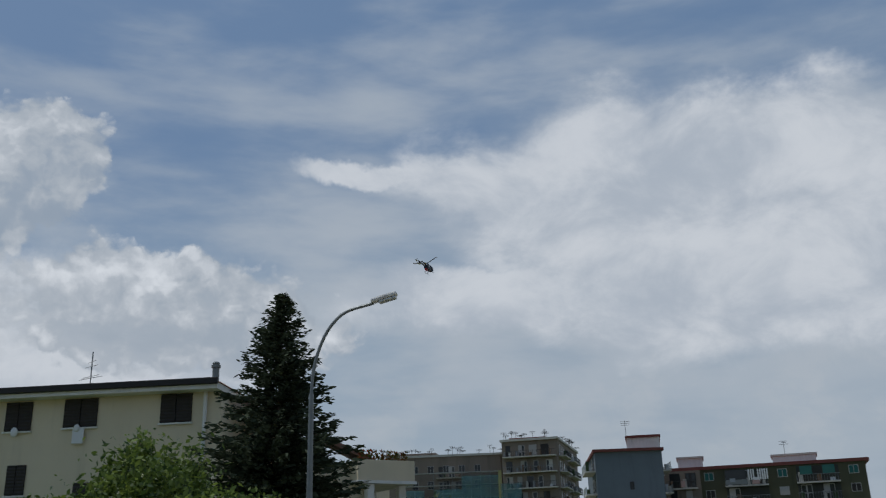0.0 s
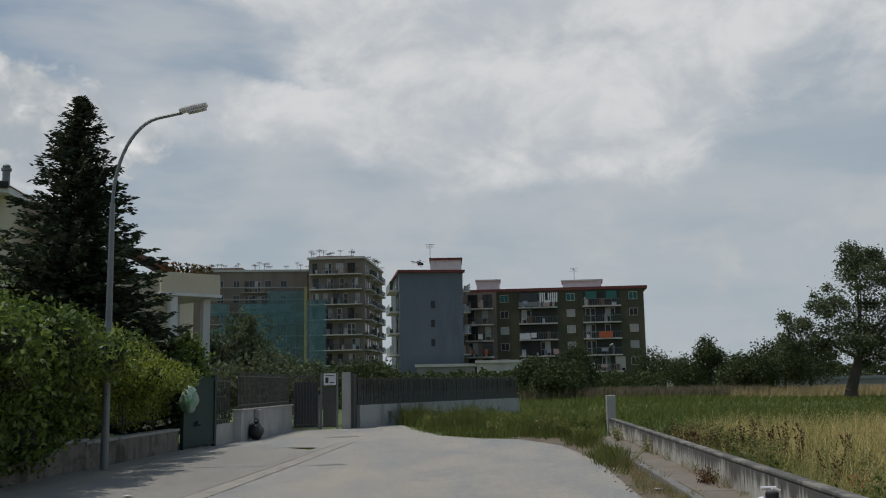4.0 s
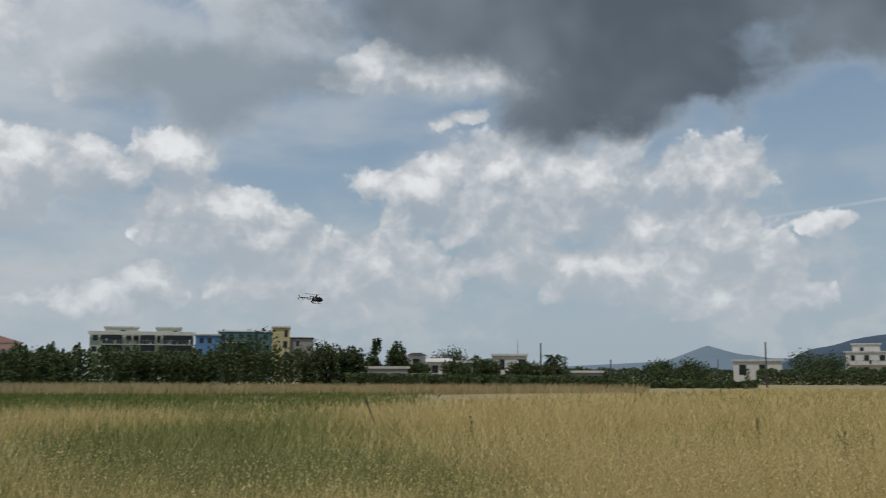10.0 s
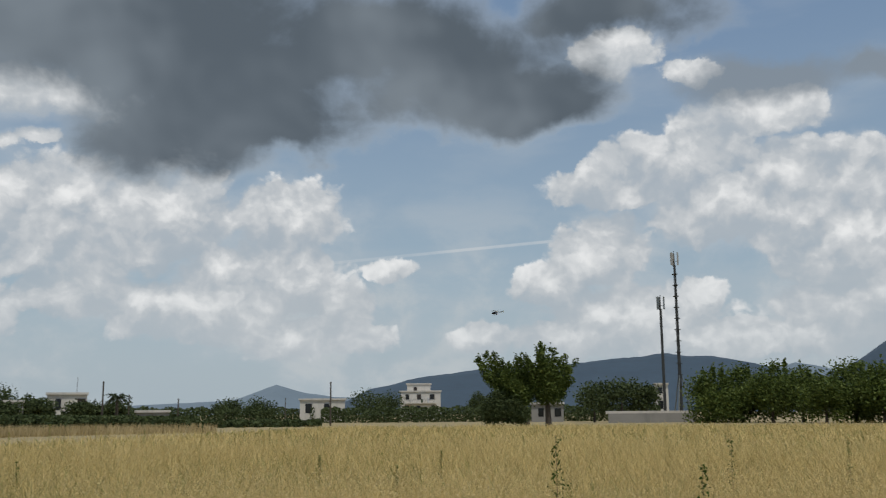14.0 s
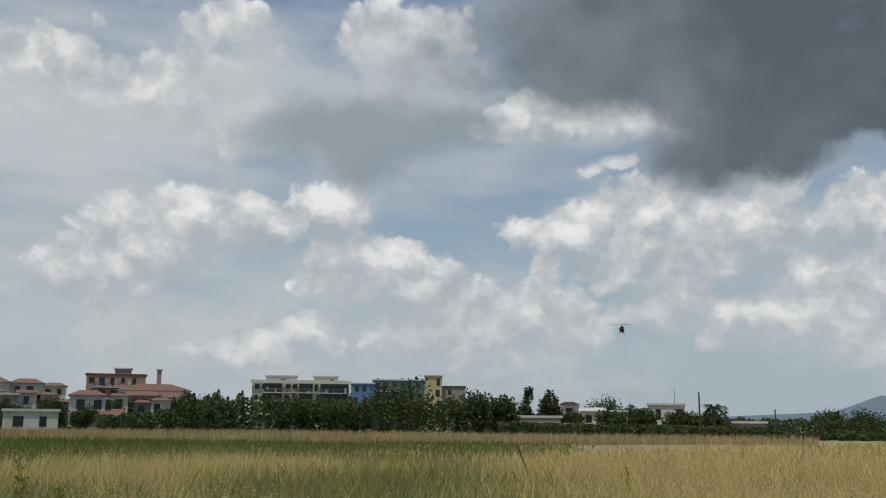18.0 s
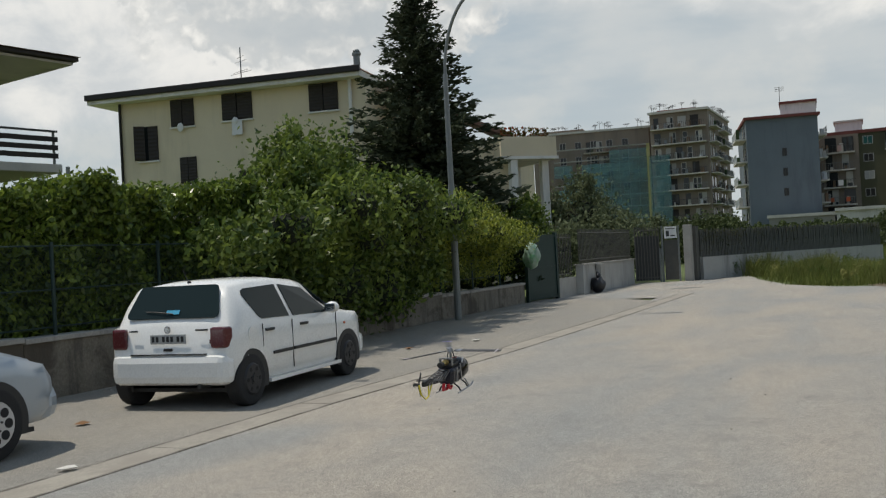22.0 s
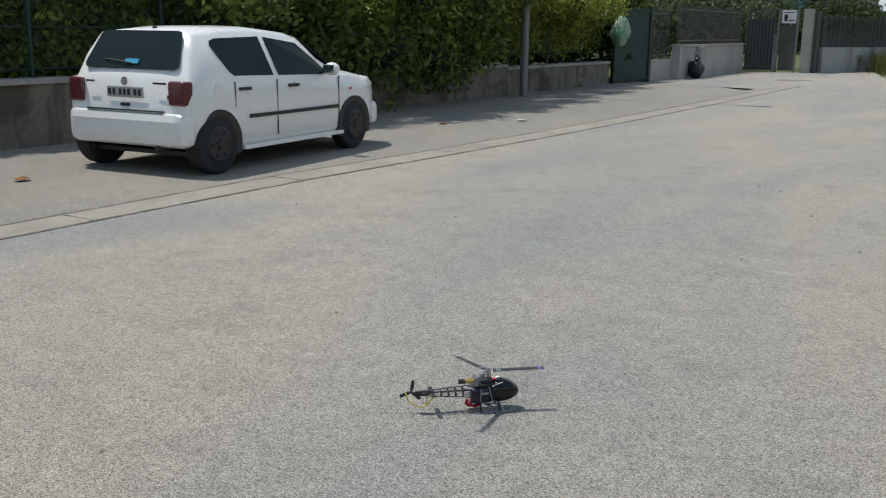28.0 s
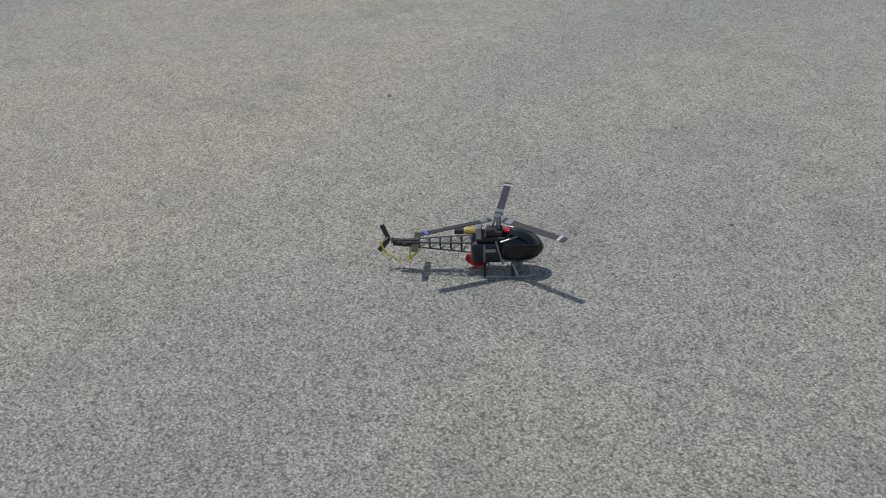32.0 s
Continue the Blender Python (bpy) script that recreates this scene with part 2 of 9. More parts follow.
    under = n.math("ADD", west_dark, n.math("MULTIPLY", n.math("SUBTRACT", high_puffs, 0.5), 1.2))
    color = n.mix(n.ramp(under, -0.35, 0.6, 0.0, 0.8), color, (0.27, 0.32, 0.36))
    # heavy grey cloud overhead, ragged and soft at its edge
    soft = n.math("ADD", dark, n.math("ADD", n.math("MULTIPLY", n.math("SUBTRACT", high_puffs, 0.5), 1.3), n.math("MULTIPLY", n.math("SUBTRACT", streaks, 0.5), 0.6)))
    grey = n.mix(n.ramp(n.noise(way, 6.0, 3.0, 0.5, 0.2), 0.36, 0.66), (0.105, 0.13, 0.155), (0.205, 0.24, 0.272))
    color = n.mix(n.ramp(soft, -0.42, -0.05, 0.0, 0.35), color, (0.44, 0.48, 0.51))
    color = n.mix(n.ramp(soft, -0.3, 0.42), color, grey)
    color = n.mix(n.ramp(split.outputs[2], -0.02, 0.0, 1.0, 0.0), color, (0.2, 0.21, 0.2))
    back = n.add("ShaderNodeBackground", color, 1.0)
    n.add("ShaderNodeOutputWorld", back)


build_sky()

# ---- materials ----
def material(name, color, rough=0.7, metal=0.0, vary=0.25, scale=8.0, bump=0.2, fine=60.0, second=None, spread=0.0, coat=0.0, spec=0.5, stain=0.0,
             glow=None):
    """A surface with variation at two scales, relief and, where second is given, blotches of that colour. spread: by how much alike pieces differ."""
    mat = bpy.data.materials.new(name)
    mat.use_nodes = True
    n = Nodes(mat.node_tree)
    where = n.add("ShaderNodeTexCoord").outputs["Object"]
    broad, small = n.noise(where, scale, 5.0, 0.6), n.noise(where, fine, 4.0, 0.6)
    base = n.mix(n.ramp(broad, 0.3, 0.7, 0.0, vary), color, tuple(c * 0.55 for c in color))
    base = n.mix(n.ramp(small, 0.35, 0.7, 0.0, vary * 0.8), base, tuple(min(1.0, c * 1.45) for c in color))
    if second:
        base = n.mix(n.ramp(n.noise(where, scale * 0.45, 6.0, 0.65, 0.6), 0.48, 0.62), base, second)
    if stain:
        streak = n.noise(n.vec("MULTIPLY", where, (1.0, 1.0, 0.12)), scale * 1.6, 5.0, 0.65)
        base = n.mix(n.ramp(streak, 0.5, 0.72, 0.0, stain), base, tuple(c * 0.3 for c in color))
    if spread:
        pick = n.add("ShaderNodeObjectInfo").outputs["Random"]
        base = n.mix(n.ramp(pick, 0.0, 1.0, 0.0, spread, False), base, tuple(c * 0.5 for c in color))
    shader = n.add("ShaderNodeBsdfPrincipled")
    n.put(shader.inputs["Base Color"], base)
    n.put(shader.inputs["Roughness"], n.ramp(small, 0.2, 0.8, max(0.02, rough - 0.1), min(1.0, rough + 0.1), False))
    n.put(shader.inputs["Metallic"], metal)
    n.put(shader.inputs["Coat Weight"], coat)
    n.put(shader.inputs["Specular IOR Level"], spec)
    if glow:
        n.put(shader.inputs["Emission Color"], (*glow, 1.0))
        n.put(shader.inputs["Emission Strength"], 1.0)
    if bump:
        relief = n.add("ShaderNodeBump")
        n.put(relief.inputs["Height"], small)
        n.put(relief.inputs["Strength"], bump)
        n.put(relief.inputs["Distance"], 0.01)
        n.put(shader.inputs["Normal"], relief.outputs[0])
    n.add("ShaderNodeOutputMaterial", shader.outputs[0])
    return mat


def leaf_material(name, color, other, rough=0.55, share=0.35):
    """Leaves or blades: they differ one by one, and some light comes through them."""
    mat = bpy.data.materials.new(name)
    mat.use_nodes = True
    n = Nodes(mat.node_tree)
    island = n.add("ShaderNodeNewGeometry").outputs["Random Per Island"]
    where = n.add("ShaderNodeTexCoord").outputs["Object"]
    base = n.mix(island, color, other)
    base = n.mix(n.ramp(n.noise(where, 0.6, 3.0), 0.35, 0.65, 0.0, 0.45), base, other)
    shader = n.add("ShaderNodeBsdfPrincipled")
    n.put(shader.inputs["Base Color"], base)
    shader.inputs["Roughness"].default_value = rough
    shader.inputs["Specular IOR Level"].default_value = 0.35 if rough < 0.5 else 0.08
    glow = n.add("ShaderNodeBsdfTranslucent", base)
    mixed = n.add("ShaderNodeMixShader", share, shader.outputs[0], glow.outputs[0])
    n.add("ShaderNodeOutputMaterial", mixed.outputs[0])
    return mat


def asphalt_material(name="worn_asphalt", cool=(0.315, 0.316, 0.30), warm=(0.435, 0.385, 0.318)):
    """Pale worn asphalt: grit, broad patches, reddish and sandy washes."""
    mat = bpy.data.materials.new(name)
    mat.use_nodes = True
    n = Nodes(mat.node_tree)
    where = n.add("ShaderNodeTexCoord").outputs["Object"]
    grit = n.noise(where, 190.0, 4.0, 0.8)
    mid = n.noise(where, 22.0, 4.0, 0.6)
    broad = n.noise(n.vec("MULTIPLY", where, (1.0, 0.35, 1.0)), 0.55, 5.0, 0.55, 0.5)
    base = n.mix(n.ramp(broad, 0.3, 0.7), cool, warm)
    base = n.mix(n.ramp(grit, 0.42, 0.60, 0.0, 1.0), n.mix(1.0, base, (0.68, 0.68, 0.68), "MULTIPLY"), n.mix(1.0, base, (1.34, 1.34, 1.32), "MULTIPLY"))
    base = n.mix(n.ramp(mid, 0.48, 0.7, 0.0, 0.26), base, (0.15, 0.145, 0.135))
    base = n.mix(n.ramp(n.noise(where, 42.0, 3.0, 0.7), 0.52, 0.7, 0.0, 0.1), base, (0.47, 0.455, 0.42))
    base = n.mix(n.ramp(n.noise(where, 1.7, 6.0, 0.7), 0.5, 0.72, 0.0, 0.35), base, (0.19, 0.185, 0.17))
    speck = n.math("MULTIPLY", n.ramp(n.noise(where, 85.0, 3.0, 0.75), 0.35, 0.65, 0.86, 1.14, False), n.ramp(n.noise(where, 7.0, 4.0, 0.65), 0.36, 0.64, 0.94, 1.06, False))
    base = n.mix(1.0, base, n.add("ShaderNodeCombineColor", speck, speck, speck).outputs[0], "MULTIPLY")
    stones = n.add("ShaderNodeTexVoronoi", where)
    stones.inputs["Scale"].default_value = 172.0
    cell = n.add("ShaderNodeSeparateColor", stones.outputs["Color"]).outputs[0]
    tone = n.math("MULTIPLY", n.ramp(cell, 0.05, 0.16, 0.64, 1.0), n.math("MULTIPLY", n.ramp(cell, 0.1, 1.0, 0.86, 1.26, False), n.ramp(stones.outputs["Distance"], 0.42, 0.76, 1.0, 0.58)))
    base = n.mix(1.0, base, n.add("ShaderNodeCombineColor", tone, tone, tone).outputs[0], "MULTIPLY")
    base = n.mix(n.ramp(n.noise(where, 210.0, 2.0), 0.66, 0.72, 0.0, 0.6), base, (0.5, 0.49, 0.46))
    shader = n.add("ShaderNodeBsdfPrincipled")
    n.put(shader.inputs["Base Color"], base)
    shader.inputs["Roughness"].default_value = 0.85
    relief = n.add("ShaderNodeBump")
    n.put(relief.inputs["Height"], n.math("ADD", grit, n.math("MULTIPLY", stones.outputs["Distance"], 0.5)))
    relief.inputs["Strength"].default_value = 0.8
    relief.inputs["Distance"].default_value = 0.006
    n.put(shader.inputs["Normal"], relief.outputs[0])
    n.add("ShaderNodeOutputMaterial", shader.outputs[0])
    return mat


def streaked_material():
    """Whitish plaster with black algae runs that hang down from the coping."""
    mat = bpy.data.materials.new("rain_streaked_wall")
    mat.use_nodes = True
    n = Nodes(mat.node_tree)
    where = n.add("ShaderNodeTexCoord").outputs["Object"]
    fine = n.noise(where, 38.0, 5.0, 0.65)
    base = n.mix(n.ramp(n.noise(where, 2.2, 6.0, 0.65), 0.35, 0.65), (0.52, 0.50, 0.44), (0.31, 0.295, 0.255))
    runs = n.add("ShaderNodeSeparateXYZ", where).outputs[2]
    streak = n.noise(n.vec("MULTIPLY", where, (1.0, 1.0, 0.05)), 9.0, 6.0, 0.72)
    broad = n.noise(n.vec("MULTIPLY", where, (1.0, 1.0, 0.3)), 0.9, 3.0, 0.5)
    reach = n.math("ADD", n.math("MULTIPLY", runs, 0.95), n.math("ADD", n.math("MULTIPLY", streak, 1.0), n.math("MULTIPLY", broad, 0.7)))
    base = n.mix(n.ramp(n.math("ADD", reach, n.math("MULTIPLY", fine, 0.08)), 1.13, 1.33, 0.0, 0.93), base, (0.06, 0.057, 0.05))
    base = n.mix(n.ramp(fine, 0.5, 0.75, 0.0, 0.35), base, (0.24, 0.22, 0.18))
    shader = n.add("ShaderNodeBsdfPrincipled")
    n.put(shader.inputs["Base Color"], base)
    shader.inputs["Roughness"].default_value = 0.9
    relief = n.add("ShaderNodeBump")
    n.put(relief.inputs["Height"], fine)
    relief.inputs["Strength"].default_value = 0.5
    relief.inputs["Distance"].default_value = 0.01
    n.put(shader.inputs["Normal"], relief.outputs[0])
    n.add("ShaderNodeOutputMaterial", shader.outputs[0])
    return mat


def ground_material():
    """Soil and low turf: green to the north, straw to the east."""
    mat = bpy.data.materials.new("field_soil")
    mat.use_nodes = True
    n = Nodes(mat.node_tree)
    where = n.add("ShaderNodeTexCoord").outputs["Object"]
    patch = n.noise(where, 0.05, 6.0, 0.6)
    fine = n.noise(where, 3.0, 6.0, 0.7)
    straw = n.mix(fine, (0.20, 0.16, 0.075), (0.34, 0.27, 0.13))
    turf = n.mix(fine, (0.055, 0.085, 0.022), (0.13, 0.16, 0.05))
    split = n.add("ShaderNodeSeparateXYZ", where)
    lean = n.math("SUBTRACT", n.math("MULTIPLY", split.outputs[0], 0.8), split.outputs[1])
    east = n.ramp(n.math("ADD", lean, n.math("MULTIPLY", patch, 20.0)), -8.0, 26.0)
    base = n.mix(east, turf, straw)
    shader = n.add("ShaderNodeBsdfPrincipled")
    n.put(shader.inputs["Base Color"], base)
    shader.inputs["Roughness"].default_value = 0.95
    relief = n.add("ShaderNodeBump")
    n.put(relief.inputs["Height"], fine)
    relief.inputs["Strength"].default_value = 0.8
    relief.inputs["Distance"].default_value = 0.1
    n.put(shader.inputs["Normal"], relief.outputs[0])
    n.add("ShaderNodeOutputMaterial", shader.outputs[0])
    return mat


def glass_material(name, tint, rough=0.05, spec=0.45):
    mat = bpy.data.materials.new(name)
    mat.use_nodes = True
    n = Nodes(mat.node_tree)
    shader = n.add("ShaderNodeBsdfPrincipled")
    shader.inputs["Base Color"].default_value = (*tint, 1)
    shader.inputs["Roughness"].default_value = rough
    shader.inputs["Specular IOR Level"].default_value = spec
    n.add("ShaderNodeOutputMaterial", shader.outputs[0])
    return mat


ASPHALT, SOIL = asphalt_material(), ground_material()
CONCRETE = material("old_concrete", (0.36, 0.345, 0.31), 0.9, vary=0.45, scale=1.6, bump=0.5, fine=40, stain=0.75)
WALL_STAINED = streaked_material()
COPING = material("dark_coping", (0.105, 0.1, 0.088), 0.95, vary=0.6, scale=5, bump=0.9, fine=40, second=(0.23, 0.215, 0.18))
PAVING = material("dirty_paving", (0.20, 0.17, 0.133), 0.9, vary=0.5, scale=1.5, bump=0.4, fine=35, second=(0.17, 0.145, 0.11))
KERB = material("kerb_stone", (0.20, 0.195, 0.18), 0.9, vary=0.5, scale=3, bump=0.5, fine=50)
DIRT = material("dry_dirt", (0.155, 0.12, 0.08), 0.95, vary=0.6, scale=2, bump=0.8, fine=25, second=(0.11, 0.095, 0.06))
DIRT_LINE = material("dirt_filled_joint", (0.135, 0.12, 0.098), 0.95, vary=0.6, scale=5, bump=0.5, fine=40, second=(0.25, 0.23, 0.20))
GUTTER = material("gutter_concrete", (0.31, 0.285, 0.24), 0.9, vary=0.5, scale=2.5, bump=0.4, fine=45, second=(0.26, 0.235, 0.20))
GARDEN_WALL = material("mottled_garden_wall", (0.20, 0.178, 0.142), 0.92, vary=0.7, scale=1.8, bump=0.7, fine=30, stain=0.9, second=(0.085, 0.072, 0.054))
CREAM = material("cream_render", (0.66, 0.57, 0.41), 0.9, vary=0.12, scale=0.8, bump=0.15, fine=50, stain=0.15)
WHITE_PAINT = material("white_render", (0.72, 0.70, 0.66), 0.85, vary=0.2, scale=1.2, bump=0.15, stain=0.3)
BLUE_WALL = material("blue_grey_render", (0.13, 0.155, 0.175), 0.9, vary=0.2, scale=0.4, bump=0.1, stain=0.3)
GREEN_WALL = material("olive_render", (0.088, 0.084, 0.046), 0.9, vary=0.3, scale=0.35, bump=0.1, stain=0.35)
TAUPE_WALL = material("taupe_render", (0.215, 0.175, 0.138), 0.9, vary=0.3, scale=0.35, bump=0.1, stain=0.35)
SLAB = material("balcony_slab", (0.52, 0.49, 0.44), 0.9, vary=0.35, scale=0.8, bump=0.1, stain=0.5)
RED_TRIM = material("red_roof_trim", (0.16, 0.045, 0.035), 0.8, vary=0.35, scale=0.8, bump=0.1)
TERRACOTTA = material("terracotta_tiles", (0.185, 0.098, 0.068), 0.85, vary=0.5, scale=1.5, bump=0.5, fine=12)
DARK_OPENING = glass_material("dark_pane", (0.015, 0.017, 0.018), 0.15)
SHUTTER = material("brown_shutter", (0.024, 0.018, 0.015), 0.7, vary=0.3, scale=6, bump=0.2)
PALE_SHUTTER = material("pale_shutter", (0.38, 0.365, 0.335), 0.7, vary=0.2, scale=4)
TEAL_SHUTTER = material("teal_awning", (0.03, 0.13, 0.11), 0.8, vary=0.3, scale=3)
DARK_GUTTER = material("dark_metal_gutter", (0.025, 0.022, 0.02), 0.5, 0.5, vary=0.2)
STEEL = material("galvanised_steel", (0.20, 0.215, 0.21), 0.5, 0.5, vary=0.25, scale=5)
DARK_STEEL = material("dark_iron", (0.05, 0.052, 0.05), 0.65, 0.4, vary=0.3, scale=5)
SCREEN_GREY = material("pale_fence_slats", (0.095, 0.096, 0.085), 0.85, vary=0.6, scale=3.5, stain=0.4)
FENCE_GREY = material("weathered_fence_paint", (0.095, 0.092, 0.08), 0.75, 0.2, vary=0.4, scale=4)
BARK = material("bark", (0.075, 0.06, 0.045), 0.95, vary=0.5, scale=5, bump=0.9, fine=18)
# distance haze is painted into both hill colours: bluish, paler farther off
MOUNTAIN = material("wooded_mountain_haze_tint", (0.036, 0.060, 0.085), 1.0, vary=0.35, scale=0.01, bump=0.0, fine=0.06)
MOUNTAIN_FAR = material("haze_painted_mountain", (0.13, 0.17, 0.20), 1.0, vary=0.15, scale=0.005, bump=0.0, fine=0.03)


# ---- mesh helpers ----
def part(name, bm, mat, parent=None, label=""):
    """Links a bmesh as one mesh object, under a thing or a part."""
    mesh = bpy.data.meshes.new(name)
    bm.to_mesh(mesh)
    bm.free()
    return placed(name, mesh, mat, parent, label)


def placed(name, mesh, mat, parent=None, label=""):
    if not mesh.materials:
        mesh.materials.append(mat)
    ob = new(name, mesh)
    ob.parent = parent
    return tagged(ob, label)


def thing(name, label, category, group="", kind="", at=None):
    """An Empty at a thing's base."""
    ob = new(name)
    ob.empty_display_size = 0.1
    if at is not None:
        ob.matrix_basis = at
    return tagged(ob, label, category, group, kind)


def box(bm, x0, x1, y0, y1, z0, z1, turn=None, bevel=0.0):
    m = Matrix.Translation(((x0 + x1) / 2, (y0 + y1) / 2, (z0 + z1) / 2)) @ Matrix.Diagonal((abs(x1 - x0), abs(y1 - y0), abs(z1 - z0), 1))
    made = bmesh.ops.create_cube(bm, size=1.0, matrix=turn @ m if turn else m)
    if bevel:
        edges = list({e for v in made["verts"] for e in v.link_edges})
        bmesh.ops.bevel(bm, geom=edges, offset=bevel, segments=2, affect="EDGES", profile=0.5)
    return bm


def rod(bm, a, b, r0, r1=None, sides=8):
    a, b = Vector(a), Vector(b)
    turn = (b - a).to_track_quat("Z", "Y").to_matrix().to_4x4()
    bmesh.ops.create_cone(bm, cap_ends=True, segments=sides, radius1=r0, radius2=r0 if r1 is None else r1, depth=(b - a).length,
                          matrix=Matrix.Translation((a + b) / 2) @ turn)
    return bm


def ball(bm, at, rx, ry=None, rz=None, fine=2):
    bmesh.ops.create_icosphere(bm, subdivisions=fine, radius=1.0,
                               matrix=Matrix.Translation(at) @ Matrix.Diagonal((rx, ry or rx, rz or rx, 1)))
    return bm


def tube(bm, points, radius, sides=8):
    """One bent pipe through the points."""
    pts = [Vector(p) for p in points]
    ways = [(b - a).normalized() for a, b in zip(pts, pts[1:])]
    across = ways[0].orthogonal().normalized()
    rings = []
    for i, p in enumerate(pts):
        way = (ways[max(0, i - 1)] + ways[min(i, len(ways) - 1)]).normalized()
        across = (across - way * across.dot(way)).normalized()
        other = way.cross(across)
        rings.append([bm.verts.new(p + (across * math.cos(2 * math.pi * k / sides) + other * math.sin(2 * math.pi * k / sides)) * radius) for k in range(sides)])
    for p, q in zip(rings, rings[1:]):
        for k in range(sides):
            bm.faces.new((p[k], p[(k + 1) % sides], q[(k + 1) % sides], q[k]))
    bm.faces.new(rings[0][::-1])
    bm.faces.new(rings[-1])
    return bm


def prism(bm, outline, z0, z1):
    """A flat outline of (x, y) drawn up from z0 to z1."""
    low = [bm.verts.new((x, y, z0)) for x, y in outline]
    high = [bm.verts.new((x, y, z1)) for x, y in outline]
    bm.faces.new(low[::-1])
    bm.faces.new(high)
    for i in range(len(outline)):
        j = (i + 1) % len(outline)
        bm.faces.new((low[i], low[j], high[j], high[i]))
    return bm


def smooth(ob):
    for p in ob.data.polygons:
        p.use_smooth = True
    return ob


def fresh():
    return bmesh.new()


def quads_mesh(name, corners):
    """A mesh of loose four-cornered pieces from an array (n, 4, 3)."""
    count = len(corners)
    mesh = bpy.data.meshes.new(name)
    mesh.vertices.add(count * 4)
    mesh.vertices.foreach_set("co", np.asarray(corners, np.float32).ravel())
    mesh.loops.add(count * 4)
    mesh.loops.foreach_set("vertex_index", np.arange(count * 4, dtype=np.int32))
    mesh.polygons.add(count)
    mesh.polygons.foreach_set("loop_start", np.arange(count, dtype=np.int32) * 4)
    mesh.update(calc_edges=True)
    return mesh


def leaf_quads(rng, centres, size, droop=0.0, slim=0.5):
    """Leaves at the given centres: kite-shaped pieces turned every way."""
    count = len(centres)
    along = rng.normal(size=(count, 3))
    along[:, 2] -= droop
    along /= np.linalg.norm(along, axis=1, keepdims=True)
    side = np.cross(along, rng.normal(size=(count, 3)))
    side /= np.linalg.norm(side, axis=1, keepdims=True) + 1e-9
    length = size * rng.uniform(0.6, 1.4, (count, 1))
    tip, wide = along * length, side * length * slim * 0.5
    return np.stack([centres - tip * 0.5, centres + wide, centres + tip * 0.5, centres - wide], 1)


def blades(rng, roots, height, width, lean=0.25):
    """Grass blades: slim pieces that taper to the tip and bend with the wind."""
    count = len(roots)
    turn = rng.uniform(0, 2 * np.pi, count)
    side = np.stack([np.cos(turn), np.sin(turn), 0 * turn], 1) * width * rng.uniform(0.6, 1.4, (count, 1))
    high = height * rng.uniform(0.6, 1.2, (count, 1))
    bend = np.concatenate([rng.normal(0, lean, (count, 2)) + [0.12, 0.04], np.ones((count, 1))], 1) * high
    mid = roots + bend * 0.55
    return np.stack([roots - side * 0.4, roots + side * 0.4, mid + side * 0.5, roots + bend], 1)


# ---- ground, road and walls ----
def flat_sheet(name, outline, z, mat, label, category, kind="structure"):
    bm = fresh()
    bm.faces.new([bm.verts.new((x, y, z)) for x, y in outline])
    return tagged(part(name, bm, mat), label, category, kind=kind)


def build_ground():
    bm = fresh()
    rings = [0, 4.2, 6, 12, 20, 30, 45, 70, 110, 170, 260, 420, 800, 1600, 3800]
    turns = 72
    rows = []
    for r in rings[1:]:
        row = []
        for k in range(turns):
            a = 2 * math.pi * k / turns
            x, y = r * math.sin(a), r * math.cos(a)
            z = -0.03
            if x > 4.2:
                z += 0.16 * min(1, (x - 4.2) / 3) + 0.12 * noise.noise((x * 0.09, y * 0.09, 0))
            if 45 < y < 160 and x > -6:
                z += 0.15 * min(1, (y - 45) / 15)
            row.append(bm.verts.new((x, y, z)))
        rows.append(row)
    middle = bm.verts.new((0, 0, -0.03))
    for k in range(turns):
        bm.faces.new((middle, rows[0][(k + 1) % turns], rows[0][k]))
        for a, b in zip(rows, rows[1:]):
            bm.faces.new((a[k], a[(k + 1) % turns], b[(k + 1) % turns], b[k]))
    ob = part("ground", bm, SOIL)
    ob.data.polygons.foreach_set("use_smooth", [True] * len(ob.data.polygons))
    tagged(ob, "dry straw and green turf field reaching to the hills", "ground", kind="structure")


